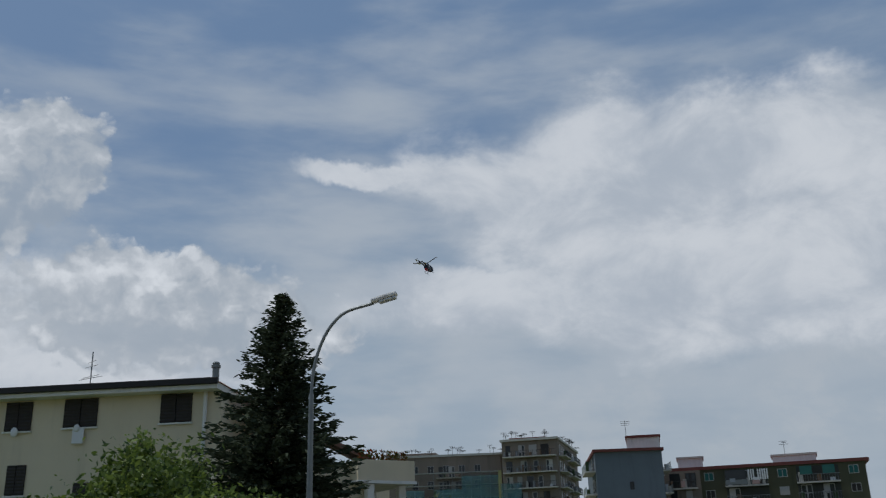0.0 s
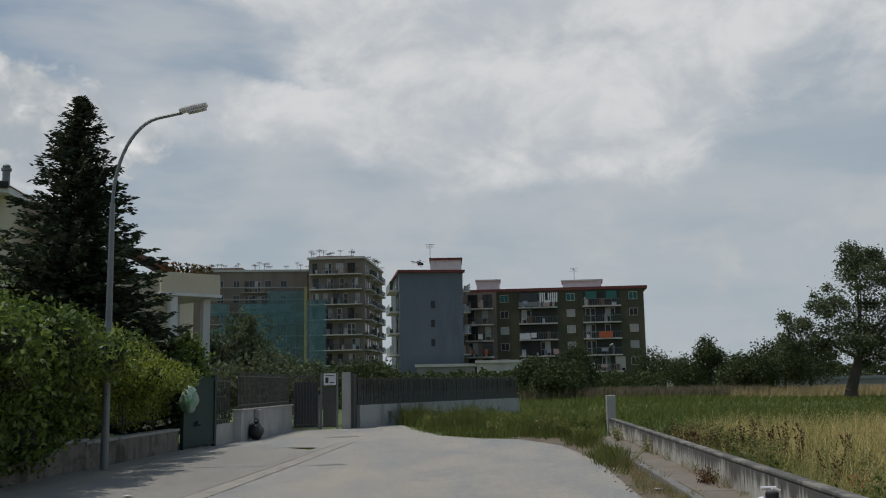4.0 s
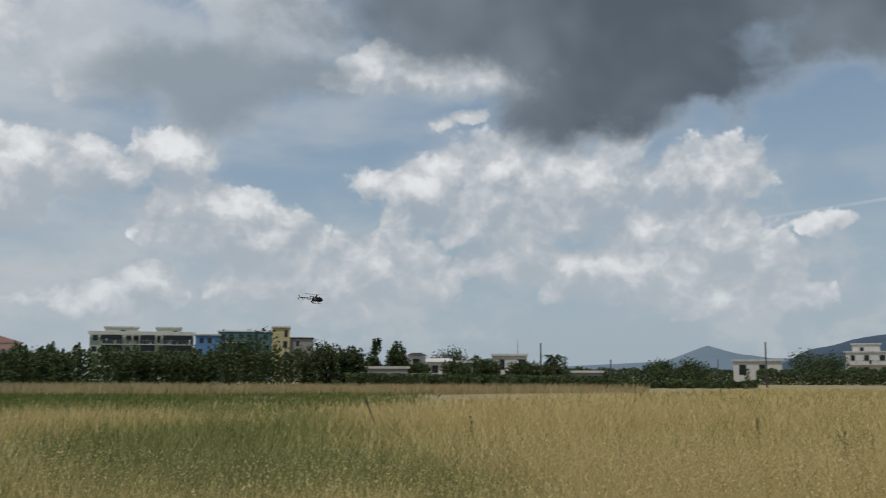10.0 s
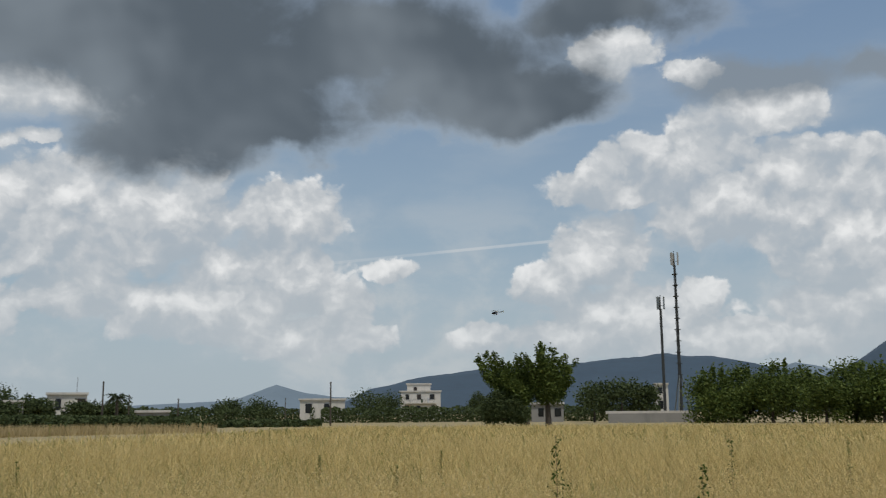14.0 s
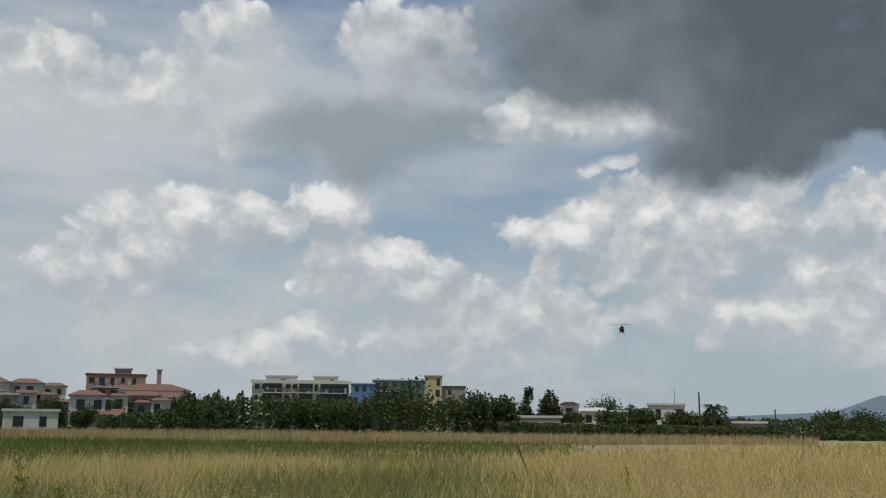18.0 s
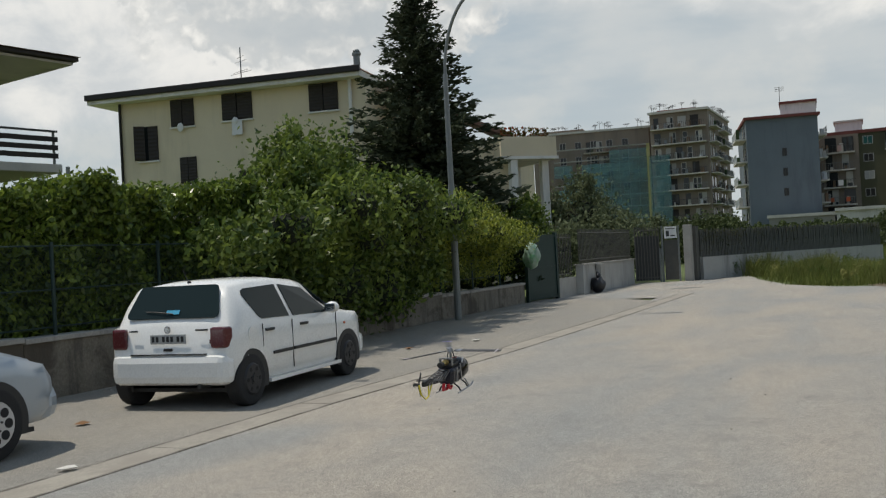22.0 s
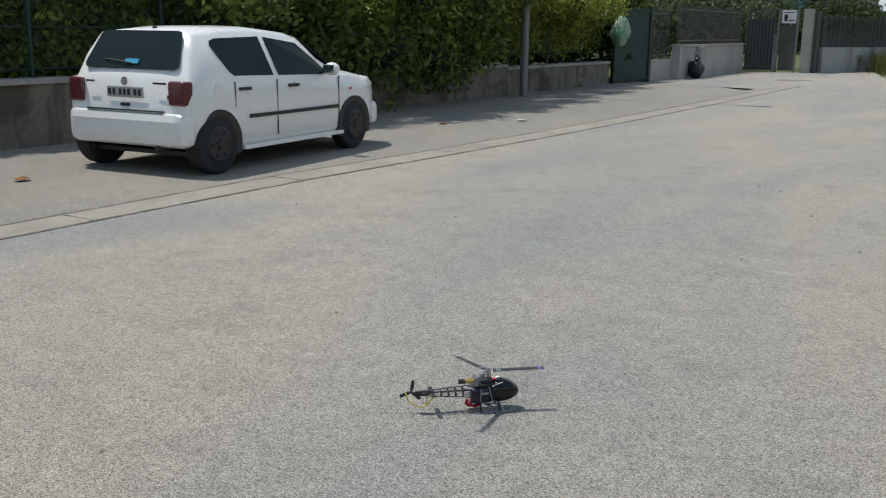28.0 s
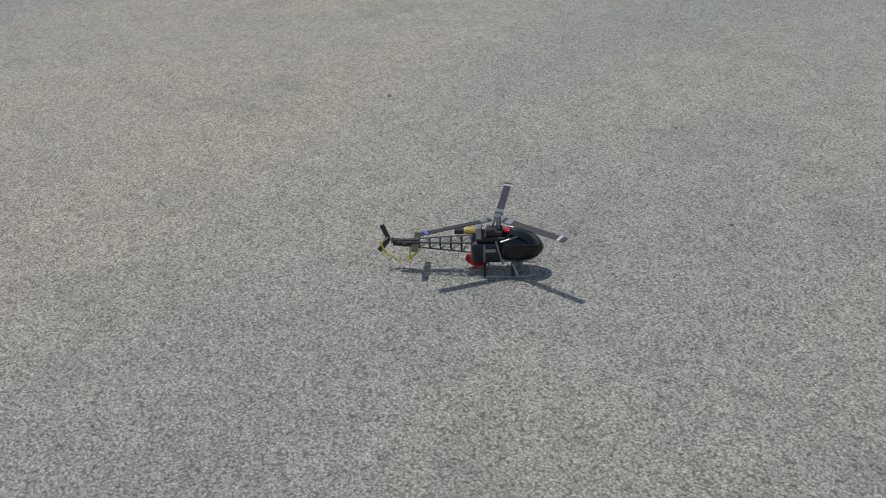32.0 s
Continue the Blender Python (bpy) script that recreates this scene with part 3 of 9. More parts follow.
def build_road():
    flat_sheet("road", [(-5.2, -30), (1.95, -30), (1.95, 19), (1.85, 22), (1.6, 27.0), (0.6, 29.0), (-0.7, 29.6), (-2.1, 31.6), (-3.4, 36.0), (-4.4, 41.0), (-5.9, 41.5),
                        (-6.2, 38.0), (-8.3, 37.0), (-8.6, 27.0), (-5.2, 26.4)], 0.004, ASPHALT, "pale worn gritty asphalt of a dead-end street", "road")
    flat_sheet("side_strip", [(-8.95, -30), (-5.29, -30), (-5.29, 9), (-5.1, 11.5), (-4.98, 15), (-4.89, 25.0), (-6.4, 26.8), (-8.9, 27.6)], 0.008, STRIP, "dusty concrete parking strip along the garden wall", "pavement")
    flat_sheet("dirt_verge", [(1.93, -30), (2.5, -30), (2.5, 26), (2.6, 31), (0.6, 31), (0.15, 29.7), (1.45, 26.1), (1.85, 22), (1.95, 19)], 0.01, DIRT,
               "dry dirt verge with rubble beside the kerb", "ground")
    gutter = thing("gutter", "shallow pale concrete drainage gutter along the street", "gutter", kind="structure")

    def edge(y):
        return float(np.interp(y, (-30, 5.5, 9.0, 11.2, 14.0, 21.0, 27.0), (-4.96, -4.95, -4.93, -4.76, -4.64, -4.55, -4.55)))

    rng = random.Random(17)
    y = -12.0
    while y < 26.5:
        step = rng.choice((1.9, 2.3, 2.6))
        bm = fresh()
        x0, x1 = edge(y), edge(y + step)
        prism(bm, [(x0 - 0.36, y + 0.01), (x0, y + 0.01), (x1, y + step - 0.01), (x1 - 0.36, y + step - 0.01)], -0.05, 0.0072 + rng.uniform(-0.0012, 0.0016))
        part("gutter_slab", bm, GUTTER, gutter)
        for off, wide in ((-0.375, 0.028), (0.012, 0.034)):
            bm = fresh()
            shift = rng.uniform(-0.006, 0.006)
            prism(bm, [(x0 + off - wide / 2, y), (x0 + off + wide / 2, y), (x1 + off + wide / 2 + shift, y + step), (x1 + off - wide / 2 + shift, y + step)], -0.04, 0.0098)
            part("gutter_joint", bm, DIRT_LINE, gutter, "dark dirt-filled joint")
        y += step


def build_right_wall():
    pavement = thing("pavement", "narrow raised concrete pavement with dirt and weeds", "pavement", kind="structure")
    y = -12.0
    rng = random.Random(3)
    while y < 27.5:
        step = 1.52 if y < 24 else 3.2
        bm = fresh()
        tilt = rng.uniform(-0.006, 0.006)
        box(bm, 2.64, 3.22, y + 0.006, y + step - 0.006, -0.05, 0.125 + tilt)
        part("paving_slab", bm, PAVING, pavement)
        y += step
    y = -12.0
    while y < 26.5:
        bm = fresh()
        off = rng.uniform(-0.012, 0.012)
        box(bm, 2.48 + off, 2.63 + off, y + 0.008, y + 0.992, -0.1, 0.135 + rng.uniform(-0.01, 0.008), bevel=0.015)
        part("kerb_stone", bm, KERB, pavement)
        y += 1.0
    wall = thing("boundary_wall", "low rain-streaked concrete wall with a dark coping beside the field", "wall", kind="structure")
    for k in range(7):
        y0 = -12 + 6.05 * k
        bm = fresh()
        box(bm, 3.22, 3.36, y0, min(y0 + 6.04, 30.0), -0.1, 0.51)
        part("wall_panel", bm, WALL_STAINED, wall, "whitish plaster with black water stains")
        bm = fresh()
        box(bm, 3.21, 3.375, y0, min(y0 + 6.04, 30.0), 0.513, 0.56, bevel=0.014)
        part("coping", bm, COPING, wall, "dark weathered coping")
    bm = fresh()
    box(bm, 3.17, 3.45, 30.02, 30.3, -0.1, 1.25, bevel=0.015)
    tagged(part("gate_pillar", bm, CONCRETE), "short square concrete pillar at the end of the low wall", "pillar")


def railing(parent, a, b, z0, z1, gap, bar, mat, name="bar"):
    """Upright bars between two places, with rails above and below."""
    a, b = Vector((*a, 0)), Vector((*b, 0))
    count = max(2, int((b - a).length / gap))
    way = (b - a).normalized()
    turn = math.atan2(way.y, way.x)
    bm = fresh()
    box(bm, -bar / 2, bar / 2, -bar / 3, bar / 3, 0, z1 - z0)
    first = part(name, bm, mat, parent)
    for k in range(count + 1):
        p = a.lerp(b, k / count)
        ob = first if k == 0 else placed(name, first.data, mat, parent)
        ob.matrix_basis = Matrix.Translation((p.x, p.y, z0)) @ Matrix.Rotation(turn, 4, "Z")
    for z in (z0 + 0.12, z1 - 0.12):
        bm = fresh()
        rod(bm, (a.x, a.y, z), (b.x, b.y, z), bar * 0.6, sides=6)
        part("rail", bm, mat, parent)


def build_left_wall():
    wall = thing("garden_wall", "low mottled grey garden wall with a concrete coping", "wall", kind="structure")
    for k, (y0, y1, top) in enumerate(((-14, -6, 0.8), (-6, 2, 0.8), (2, 8, 0.8), (8, 14, 0.78), (14, 20, 0.66), (20, 25.85, 0.6))):
        bm = fresh()
        box(bm, -9.16, -8.92, y0, y1 - 0.01, -0.1, top - 0.07)
        part("wall_panel", bm, GARDEN_WALL, wall)
        bm = fresh()
        box(bm, -9.2, -8.88, y0, y1 - 0.01, top - 0.066, top, bevel=0.01)
        part("coping", bm, CONCRETE, wall)
    fence = thing("chain_link_fence", "dark green chain-link fence on the garden wall", "fence")
    for k in range(17):
        y = -7.0 + 1.95 * k
        top = 0.8 if y < 8 else 0.62
        post = fresh()
        rod(post, (-9.04, y, top), (-9.04, y, 1.95), 0.026)
        part("fence_post", post, DARK_GREEN, fence)
    for z in (1.9, 1.35, 0.88):
        rail = fresh()
        rod(rail, (-9.04, -7.0, z), (-9.04, 24.2, z), 0.01, sides=5)
        part("tension_wire", rail, DARK_GREEN, fence)
    corners = []
    rise, low, high = 0.055, 0.85, 1.9
    for k in range(int(31.2 / 0.055)):
        for sign in (1, -1):
            y = -7.0 + k * 0.055
            run = (high - low) * sign
            a, b = np.array([-9.04, y, low]), np.array([-9.04, y + run, high])
            off = np.array([0.0, 0.0017, 0.0])
            corners.append(np.stack([a - off, a + off, b + off, b - off]))
    mesh = quads_mesh("wire_mesh", np.array(corners))
    tagged(placed("wire_mesh", mesh, DARK_GREEN, fence), "woven wire", kind="stuff")
    # green sheet-metal door
    door = thing("garden_door", "dark green sheet-metal garden door", "door")
    bm = fresh()
    box(bm, -0.02, 0.02, 0, 1.72, 0.06, 1.98)
    leaf = part("door_leaf", bm, DARK_GREEN, door)
    for z in (0.1, 1.0, 1.94):
        bm = fresh()
        box(bm, 0.021, 0.045, 0.02, 1.7, z - 0.03, z + 0.03)
        part("brace", bm, DARK_GREEN, door)
    for y in (-0.05, 1.77):
        bm = fresh()
        box(bm, -0.05, 0.05, y - 0.05, y + 0.05, -0.05, 2.05)
        part("door_post", bm, DARK_GREEN, door)
    door.matrix_basis = pose(-8.84, 26.0, 0, 0, 0, -10)
    # white walls with a railing, the gate and the fence that follow
    white = thing("entrance_wall", "white entrance wall with an iron railing on it", "wall", kind="structure")
    bm = fresh()
    box(bm, -8.75, -8.5, 27.9, 29.7, -0.1, 0.6)
    part("wall_panel", bm, CONCRETE, white)
    bm = fresh()
    box(bm, -8.5, -8.25, 29.7, 36.9, -0.1, 0.95)
    part("wall_panel", bm, WHITE_STAINED, white)
    bm = fresh()
    box(bm, -8.55, -8.2, 29.65, 36.95, 0.955, 1.0)
    part("coping", bm, CONCRETE, white)
    railing(white, (-8.38, 29.75), (-8.38, 36.85), 1.0, 2.15, 0.16, 0.035, FENCE_GREY)
    railing(white, (-8.62, 27.95), (-8.62, 29.65), 0.6, 2.0, 0.16, 0.03, FENCE_GREY)
    gate = thing("iron_gate", "tall grey iron driveway gate, closed", "gate")
    railing(gate, (-8.2, 37.0), (-7.35, 37.45), 0.08, 2.2, 0.11, 0.035, FENCE_GREY)
    # dark sheet added to dim the bright view between the bars
    bm = fresh()
    turn = Matrix.Translation((-8.2, 37.0, 0)) @ Matrix.Rotation(math.atan2(0.45, 0.85), 4, "Z")
    box(bm, 0.0, 0.95, 0.02, 0.035, 0.1, 1.85, turn)
    part("gate_panel", bm, DARK_STEEL, gate, "dark sheet behind the bars")
    for k in range(2):
        bm = fresh()
        box(bm, -7.35 + 0.08 * k, -7.29 + 0.08 * k, 37.42, 37.48, 0, 1.35)
        part("gate_stile", bm, STEEL, gate)
    wicket = thing("wicket_door", "narrow grey metal wicket door with a white board at its top", "door")
    bm = fresh()
    box(bm, -7.15, -6.62, 37.5, 37.53, 0.08, 1.65)
    part("door_leaf", bm, FENCE_GREY, wicket)
    bm = fresh()
    box(bm, -7.12, -6.64, 37.46, 37.49, 1.72, 2.18)
    board = part("notice_board", bm, WHITE_GLOSS, wicket, "white board with dark bars")
    for k, (u0, u1, w0, w1) in enumerate(((-7.05, -6.93, 1.8, 2.02), (-6.88, -6.7, 1.8, 1.84), (-7.07, -6.7, 2.08, 2.11))):
        bm = fresh()
        box(bm, u0, u1, 37.45, 37.456, w0, w1)
        part("dark_mark", bm, DARK_STEEL, board)
    for x in (-7.22, -6.58):
        bm = fresh()
        box(bm, x - 0.03, x + 0.03, 37.46, 37.54, 0, 2.22)
        part("door_jamb", bm, STEEL, wicket)
    bm = fresh()
    box(bm, -6.42, -6.1, 37.6, 37.92, -0.1, 2.22, bevel=0.01)
    tagged(part("gate_post", bm, CONCRETE), "square grey concrete gate post", "pillar")
    bm = fresh()
    box(bm, -6.12, -5.98, 37.9, 38.6, 0, 2.15)
    tagged(part("side_panel", bm, FENCE_GREY), "narrow dark metal panel beside the gate post", "panel")
    far = thing("field_wall", "whitewashed low wall with a dark slatted fence facing the field", "wall", kind="structure")
    a, b = Vector((-5.95, 38.6, 0)), Vector((0.7, 51.5, 0))
    turn = Matrix.Translation(a) @ Matrix.Rotation(math.atan2(b.y - a.y, b.x - a.x), 4, "Z")
    long = (b - a).length
    for k in range(4):
        bm = fresh()
        box(bm, long * k / 4, long * (k + 1) / 4 - 0.01, -0.12, 0.12, -0.1, 0.9, turn)
        part("wall_panel", bm, WHITE_STAINED, far)
    slat_rng = random.Random(12)
    tall = []
    for h in (1.06, 1.1, 1.13):
        bm = fresh()
        box(bm, -0.036, 0.036, -0.012, 0.012, 0, h)
        tall.append(bpy.data.meshes.new("slat"))
        bm.to_mesh(tall[-1])
        bm.free()
    for k in range(int(long / 0.1)):
        ob = placed("slat", slat_rng.choice(tall), SCREEN_GREY, far)
        ob.matrix_basis = turn @ pose(0.05 + 0.1 * k, 0, 0.9, slat_rng.gauss(0, 1.2), slat_rng.gauss(0, 1.0), 0)
    ivy_rng = np.random.default_rng(33)
    spots = []
    for u, w, count in ((0.8, 0.5, 260), (2.1, 0.6, 300), (4.2, 0.5, 120), (6.6, 0.9, 140), (11.0, 0.8, 120), (13.8, 0.5, 260)):
        local = np.stack([ivy_rng.normal(u, w, count), -0.06 + ivy_rng.normal(0, 0.05, count), 2.0 - np.abs(ivy_rng.normal(0, 0.45, count))], 1)
        spots.append(local @ np.array(turn.to_3x3()).T + np.array(turn.translation))
    ivy = placed("dry_climber", quads_mesh("dry_climber", leaf_quads(ivy_rng, np.concatenate(spots), 0.07, 0.0, 0.45)), SCREEN_IVY, far)
    tagged(ivy, "sparse half-dry creeper on the fence", kind="stuff")
    # dark sheet added behind the slats so that they stand out
    bm = fresh()
    box(bm, 0.0, long, 0.03, 0.04, 0.95, 1.95, turn)
    part("screen", bm, DARK_STEEL, far, "dark sheet added behind the slats")


SCREEN_IVY = leaf_material("dry_creeper", (0.13, 0.11, 0.05), (0.05, 0.065, 0.025), 0.7, 0.2)
DARK_GREEN = material("dark_green_metal", (0.012, 0.035, 0.03), 0.55, 0.2, vary=0.3, scale=3)
WHITE_GLOSS = material("white_gloss_paint", (0.72, 0.72, 0.70), 0.4, vary=0.1, scale=6)
WHITE_STAINED = material("stained_whitewash", (0.40, 0.39, 0.36), 0.9, vary=0.35, scale=0.8, bump=0.3, stain=0.6)

STRIP = asphalt_material("dusty_asphalt", (0.285, 0.272, 0.245), (0.345, 0.315, 0.265))

build_ground()
build_road()
build_right_wall()
build_left_wall()


# ---- buildings ----
def window_unit(parent, m, w, h, frame_mat, pane_mat, name="window"):
    """A window in a wall: a frame proud of it and a sunken pane. m: at its lower middle, y out of the wall."""
    bm = fresh()
    for u0, u1, v0, v1 in ((-w / 2, -w / 2 + 0.07, 0, h), (w / 2 - 0.07, w / 2, 0, h), (-w / 2 + 0.07, w / 2 - 0.07, 0, 0.07),
                           (-w / 2 + 0.07, w / 2 - 0.07, h - 0.07, h), (-0.03, 0.03, 0.07, h - 0.07)):
        box(bm, u0, u1, 0.0, 0.06, v0, v1)
    ob = part(name, bm, frame_mat, parent)
    ob.matrix_basis = m
    bm = fresh()
    box(bm, -w / 2 + 0.06, w / 2 - 0.06, 0.004, 0.03, 0.06, h - 0.06)
    part("pane", bm, pane_mat, ob)
    return ob


def on_wall(a, b, u, z):
    """A pose on the wall from a to b (seen from outside, left to right), u metres along and z up, y pointing outwards."""
    a, b = Vector((*a, 0)), Vector((*b, 0))
    way = (b - a).normalized()
    p = a + way * u
    m = Matrix.Rotation(math.atan2(way.y, way.x), 4, "Z") @ Matrix.Rotation(math.pi, 4, "Z")
    return Matrix.Translation((p.x, p.y, z)) @ m


def polar(az, d):
    return d * math.sin(radians(az)), d * math.cos(radians(az))


def footprint(a, b, deep):
    """The four corners of a block whose front runs from a to b, seen left to right, and that goes deep behind it."""
    a, b = Vector(a), Vector(b)
    back = Vector((-(b - a).y, (b - a).x)).normalized() * deep
    return [tuple(a), tuple(b), tuple(b + back), tuple(a + back)]


def body(parent, outline, z0, z1, mat, name="wall"):
    bm = fresh()
    prism(bm, outline, z0, z1)
    bmesh.ops.recalc_face_normals(bm, faces=bm.faces)
    return part(name, bm, mat, parent)


def grown(outline, by):
    mx = sum(p[0] for p in outline) / len(outline)
    my = sum(p[1] for p in outline) / len(outline)
    out = []
    for x, y in outline:
        v = Vector((x - mx, y - my))
        v = v * (1 + by / v.length)
        out.append((mx + v.x, my + v.y))
    return out


def balcony(parent, a, b, u0, u1, z, deep, rail_mat, slab_mat, dark=True, rng=random):
    """A balcony with its slab, railing, washing and the dark recess behind it."""
    base = on_wall(a, b, 0, 0)
    flip = lambda u: -u
    bm = fresh()
    box(bm, flip(u1), flip(u0), 0.0, deep, z - 0.2, z, base)
    slab = part("balcony", bm, slab_mat, parent)
    bm = fresh()
    box(bm, flip(u1), flip(u0), deep - 0.05, deep, z + 0.95, z + 1.0, base)
    k = u0
    while k < u1:
        box(bm, flip(k + 0.04), flip(k), deep - 0.045, deep - 0.01, z, z + 0.95, base)
        k += 0.36
    part("balcony_railing", bm, rail_mat, slab)
    if dark:
        k = u0 + 0.4
        while k < u1 - 1.0:
            w = rng.choice((0.9, 1.2, 1.5))
            bm = fresh()
            box(bm, flip(k + w), flip(k), 0.004, 0.4 if deep == 1.1 else 0.03, z + 0.05, z + 2.1, base)
            part("balcony_door", bm, DARK_OPENING, slab)
            if rng.random() < 0.75:
                front = (0.4 if deep == 1.1 else 0.03) + 0.02
                bm = fresh()
                leaves = 2 if w > 1 else 1
                for j in range(leaves):
                    x0, x1 = k + w * j / leaves, k + w * (j + 1) / leaves
                    for v0, v1, h0, h1 in ((x0, x0 + 0.1, 0.05, 2.1), (x1 - 0.1, x1, 0.05, 2.1), (x0, x1, 2.0, 2.12), (x0, x1, 0.9, 1.0)):
                        box(bm, flip(v1), flip(v0), front - 0.016, front, z + h0, z + h1, base)
                    if rng.random() < 0.35:
                        box(bm, flip(x1 - 0.1), flip(x0 + 0.1), front - 0.016, front - 0.006, z + rng.uniform(0.2, 1.1), z + 2.0, base)
                part("door_frame", bm, rng.choice((PALE_SHUTTER, SHUTTER, PALE_SHUTTER, SLAB)), slab)
            k += w + rng.uniform(0.7, 1.6)
    k = u0 + rng.uniform(0.1, 1.5)
    while k < u1 - 0.7:
        w, h = rng.uniform(0.25, 0.7), rng.uniform(0.4, 1.35)
        bm = fresh()
        box(bm, flip(k + w), flip(k), deep - 0.55, deep - 0.15, z, z + h, base, bevel=0.03)
        part("balcony_clutter", bm, rng.choice(CLUTTER), slab)
        k += w + rng.uniform(0.6, 2.8)
    return slab


def antenna(parent, x, y, z, high, rng):
    bm = fresh()
    rod(bm, (x, y, z), (x, y, z + high), 0.035, sides=5)
    for k in range(3):
        w = rng.uniform(0.3, 0.7)
        rod(bm, (x - w, y, z + high * (0.75 + 0.1 * k)), (x + w, y, z + high * (0.75 + 0.1 * k)), 0.025, sides=4)
    part("antenna", bm, DARK_STEEL, parent)


LAUNDRY = [material("washing_" + n, c, 0.9, vary=0.1) for n, c in (("white", (0.7, 0.7, 0.7)), ("orange", (0.5, 0.12, 0.05)), ("grey", (0.3, 0.33, 0.36)), ("pink", (0.45, 0.3, 0.27)))]


CLUTTER = [material("balcony_" + n, c, 0.8, vary=0.2) for n, c in (("cupboard", (0.42, 0.40, 0.36)), ("plant", (0.035, 0.06, 0.02)), ("box", (0.16, 0.10, 0.06)), ("chair", (0.22, 0.23, 0.24)), ("tank", (0.55, 0.56, 0.57)))]


def washing(slab, base, u0, u1, z, deep, rng):
    k = u0 + rng.uniform(0.1, 0.8)
    while k < u1 - 0.6:
        w = rng.uniform(0.4, 1.0)
        if rng.random() < 0.3:
            bm = fresh()
            box(bm, -(k + w), -k, deep + 0.02, deep + 0.05, z + rng.uniform(0.1, 0.5), z + 0.95, base)
            part("washing", bm, rng.choice(LAUNDRY), slab)
        k += w + rng.uniform(0.2, 1.2)


def build_blue_block():
    rng = random.Random(5)
    b1 = thing("apartment_block", "five-storey apartment block with a bare blue-grey gable wall", "building")
    a, c = polar(-6.2, 130), polar(-2.35, 131)
    top = 1.67 + 130 * math.tan(radians(6.75))
    outline = footprint(a, c, 16)
    body(b1, outline, -0.3, top, BLUE_WALL)
    body(b1, grown(outline, 0.55), top, top + 0.35, RED_TRIM, "roof_edge")
    pent = footprint(polar(-4.3, 134), polar(-2.4, 134), 8)
    body(b1, pent, top + 0.35, top + 2.2, WHITE_PAINT, "roof_hut")
    body(b1, grown(pent, 0.3), top + 2.2, top + 2.5, RED_TRIM, "hut_roof")
    antenna(b1, pent[0][0], pent[0][1], top + 2.2, 2.4, rng)
    long = (Vector(c) - Vector(a)).length
    for z in (6.9, 9.5, 12.1):
        window_unit(b1, on_wall(a, c, 4.6, z), 0.55, 1.0, SHUTTER, DARK_OPENING)
    right = (outline[1], outline[2])
    left = (outline[3], outline[0])
    for k in range(5):
        balcony(b1, *right, 1.5, 6.5, 2.9 + 2.95 * k, 1.3, STEEL, SLAB, rng=rng)
        balcony(b1, *right, 8.0, 14, 2.9 + 2.95 * k, 1.3, STEEL, SLAB, rng=rng)
        balcony(b1, *left, 9.0, 15.5, 2.9 + 2.95 * k, 1.4, WHITE_GLOSS, SLAB, rng=rng)


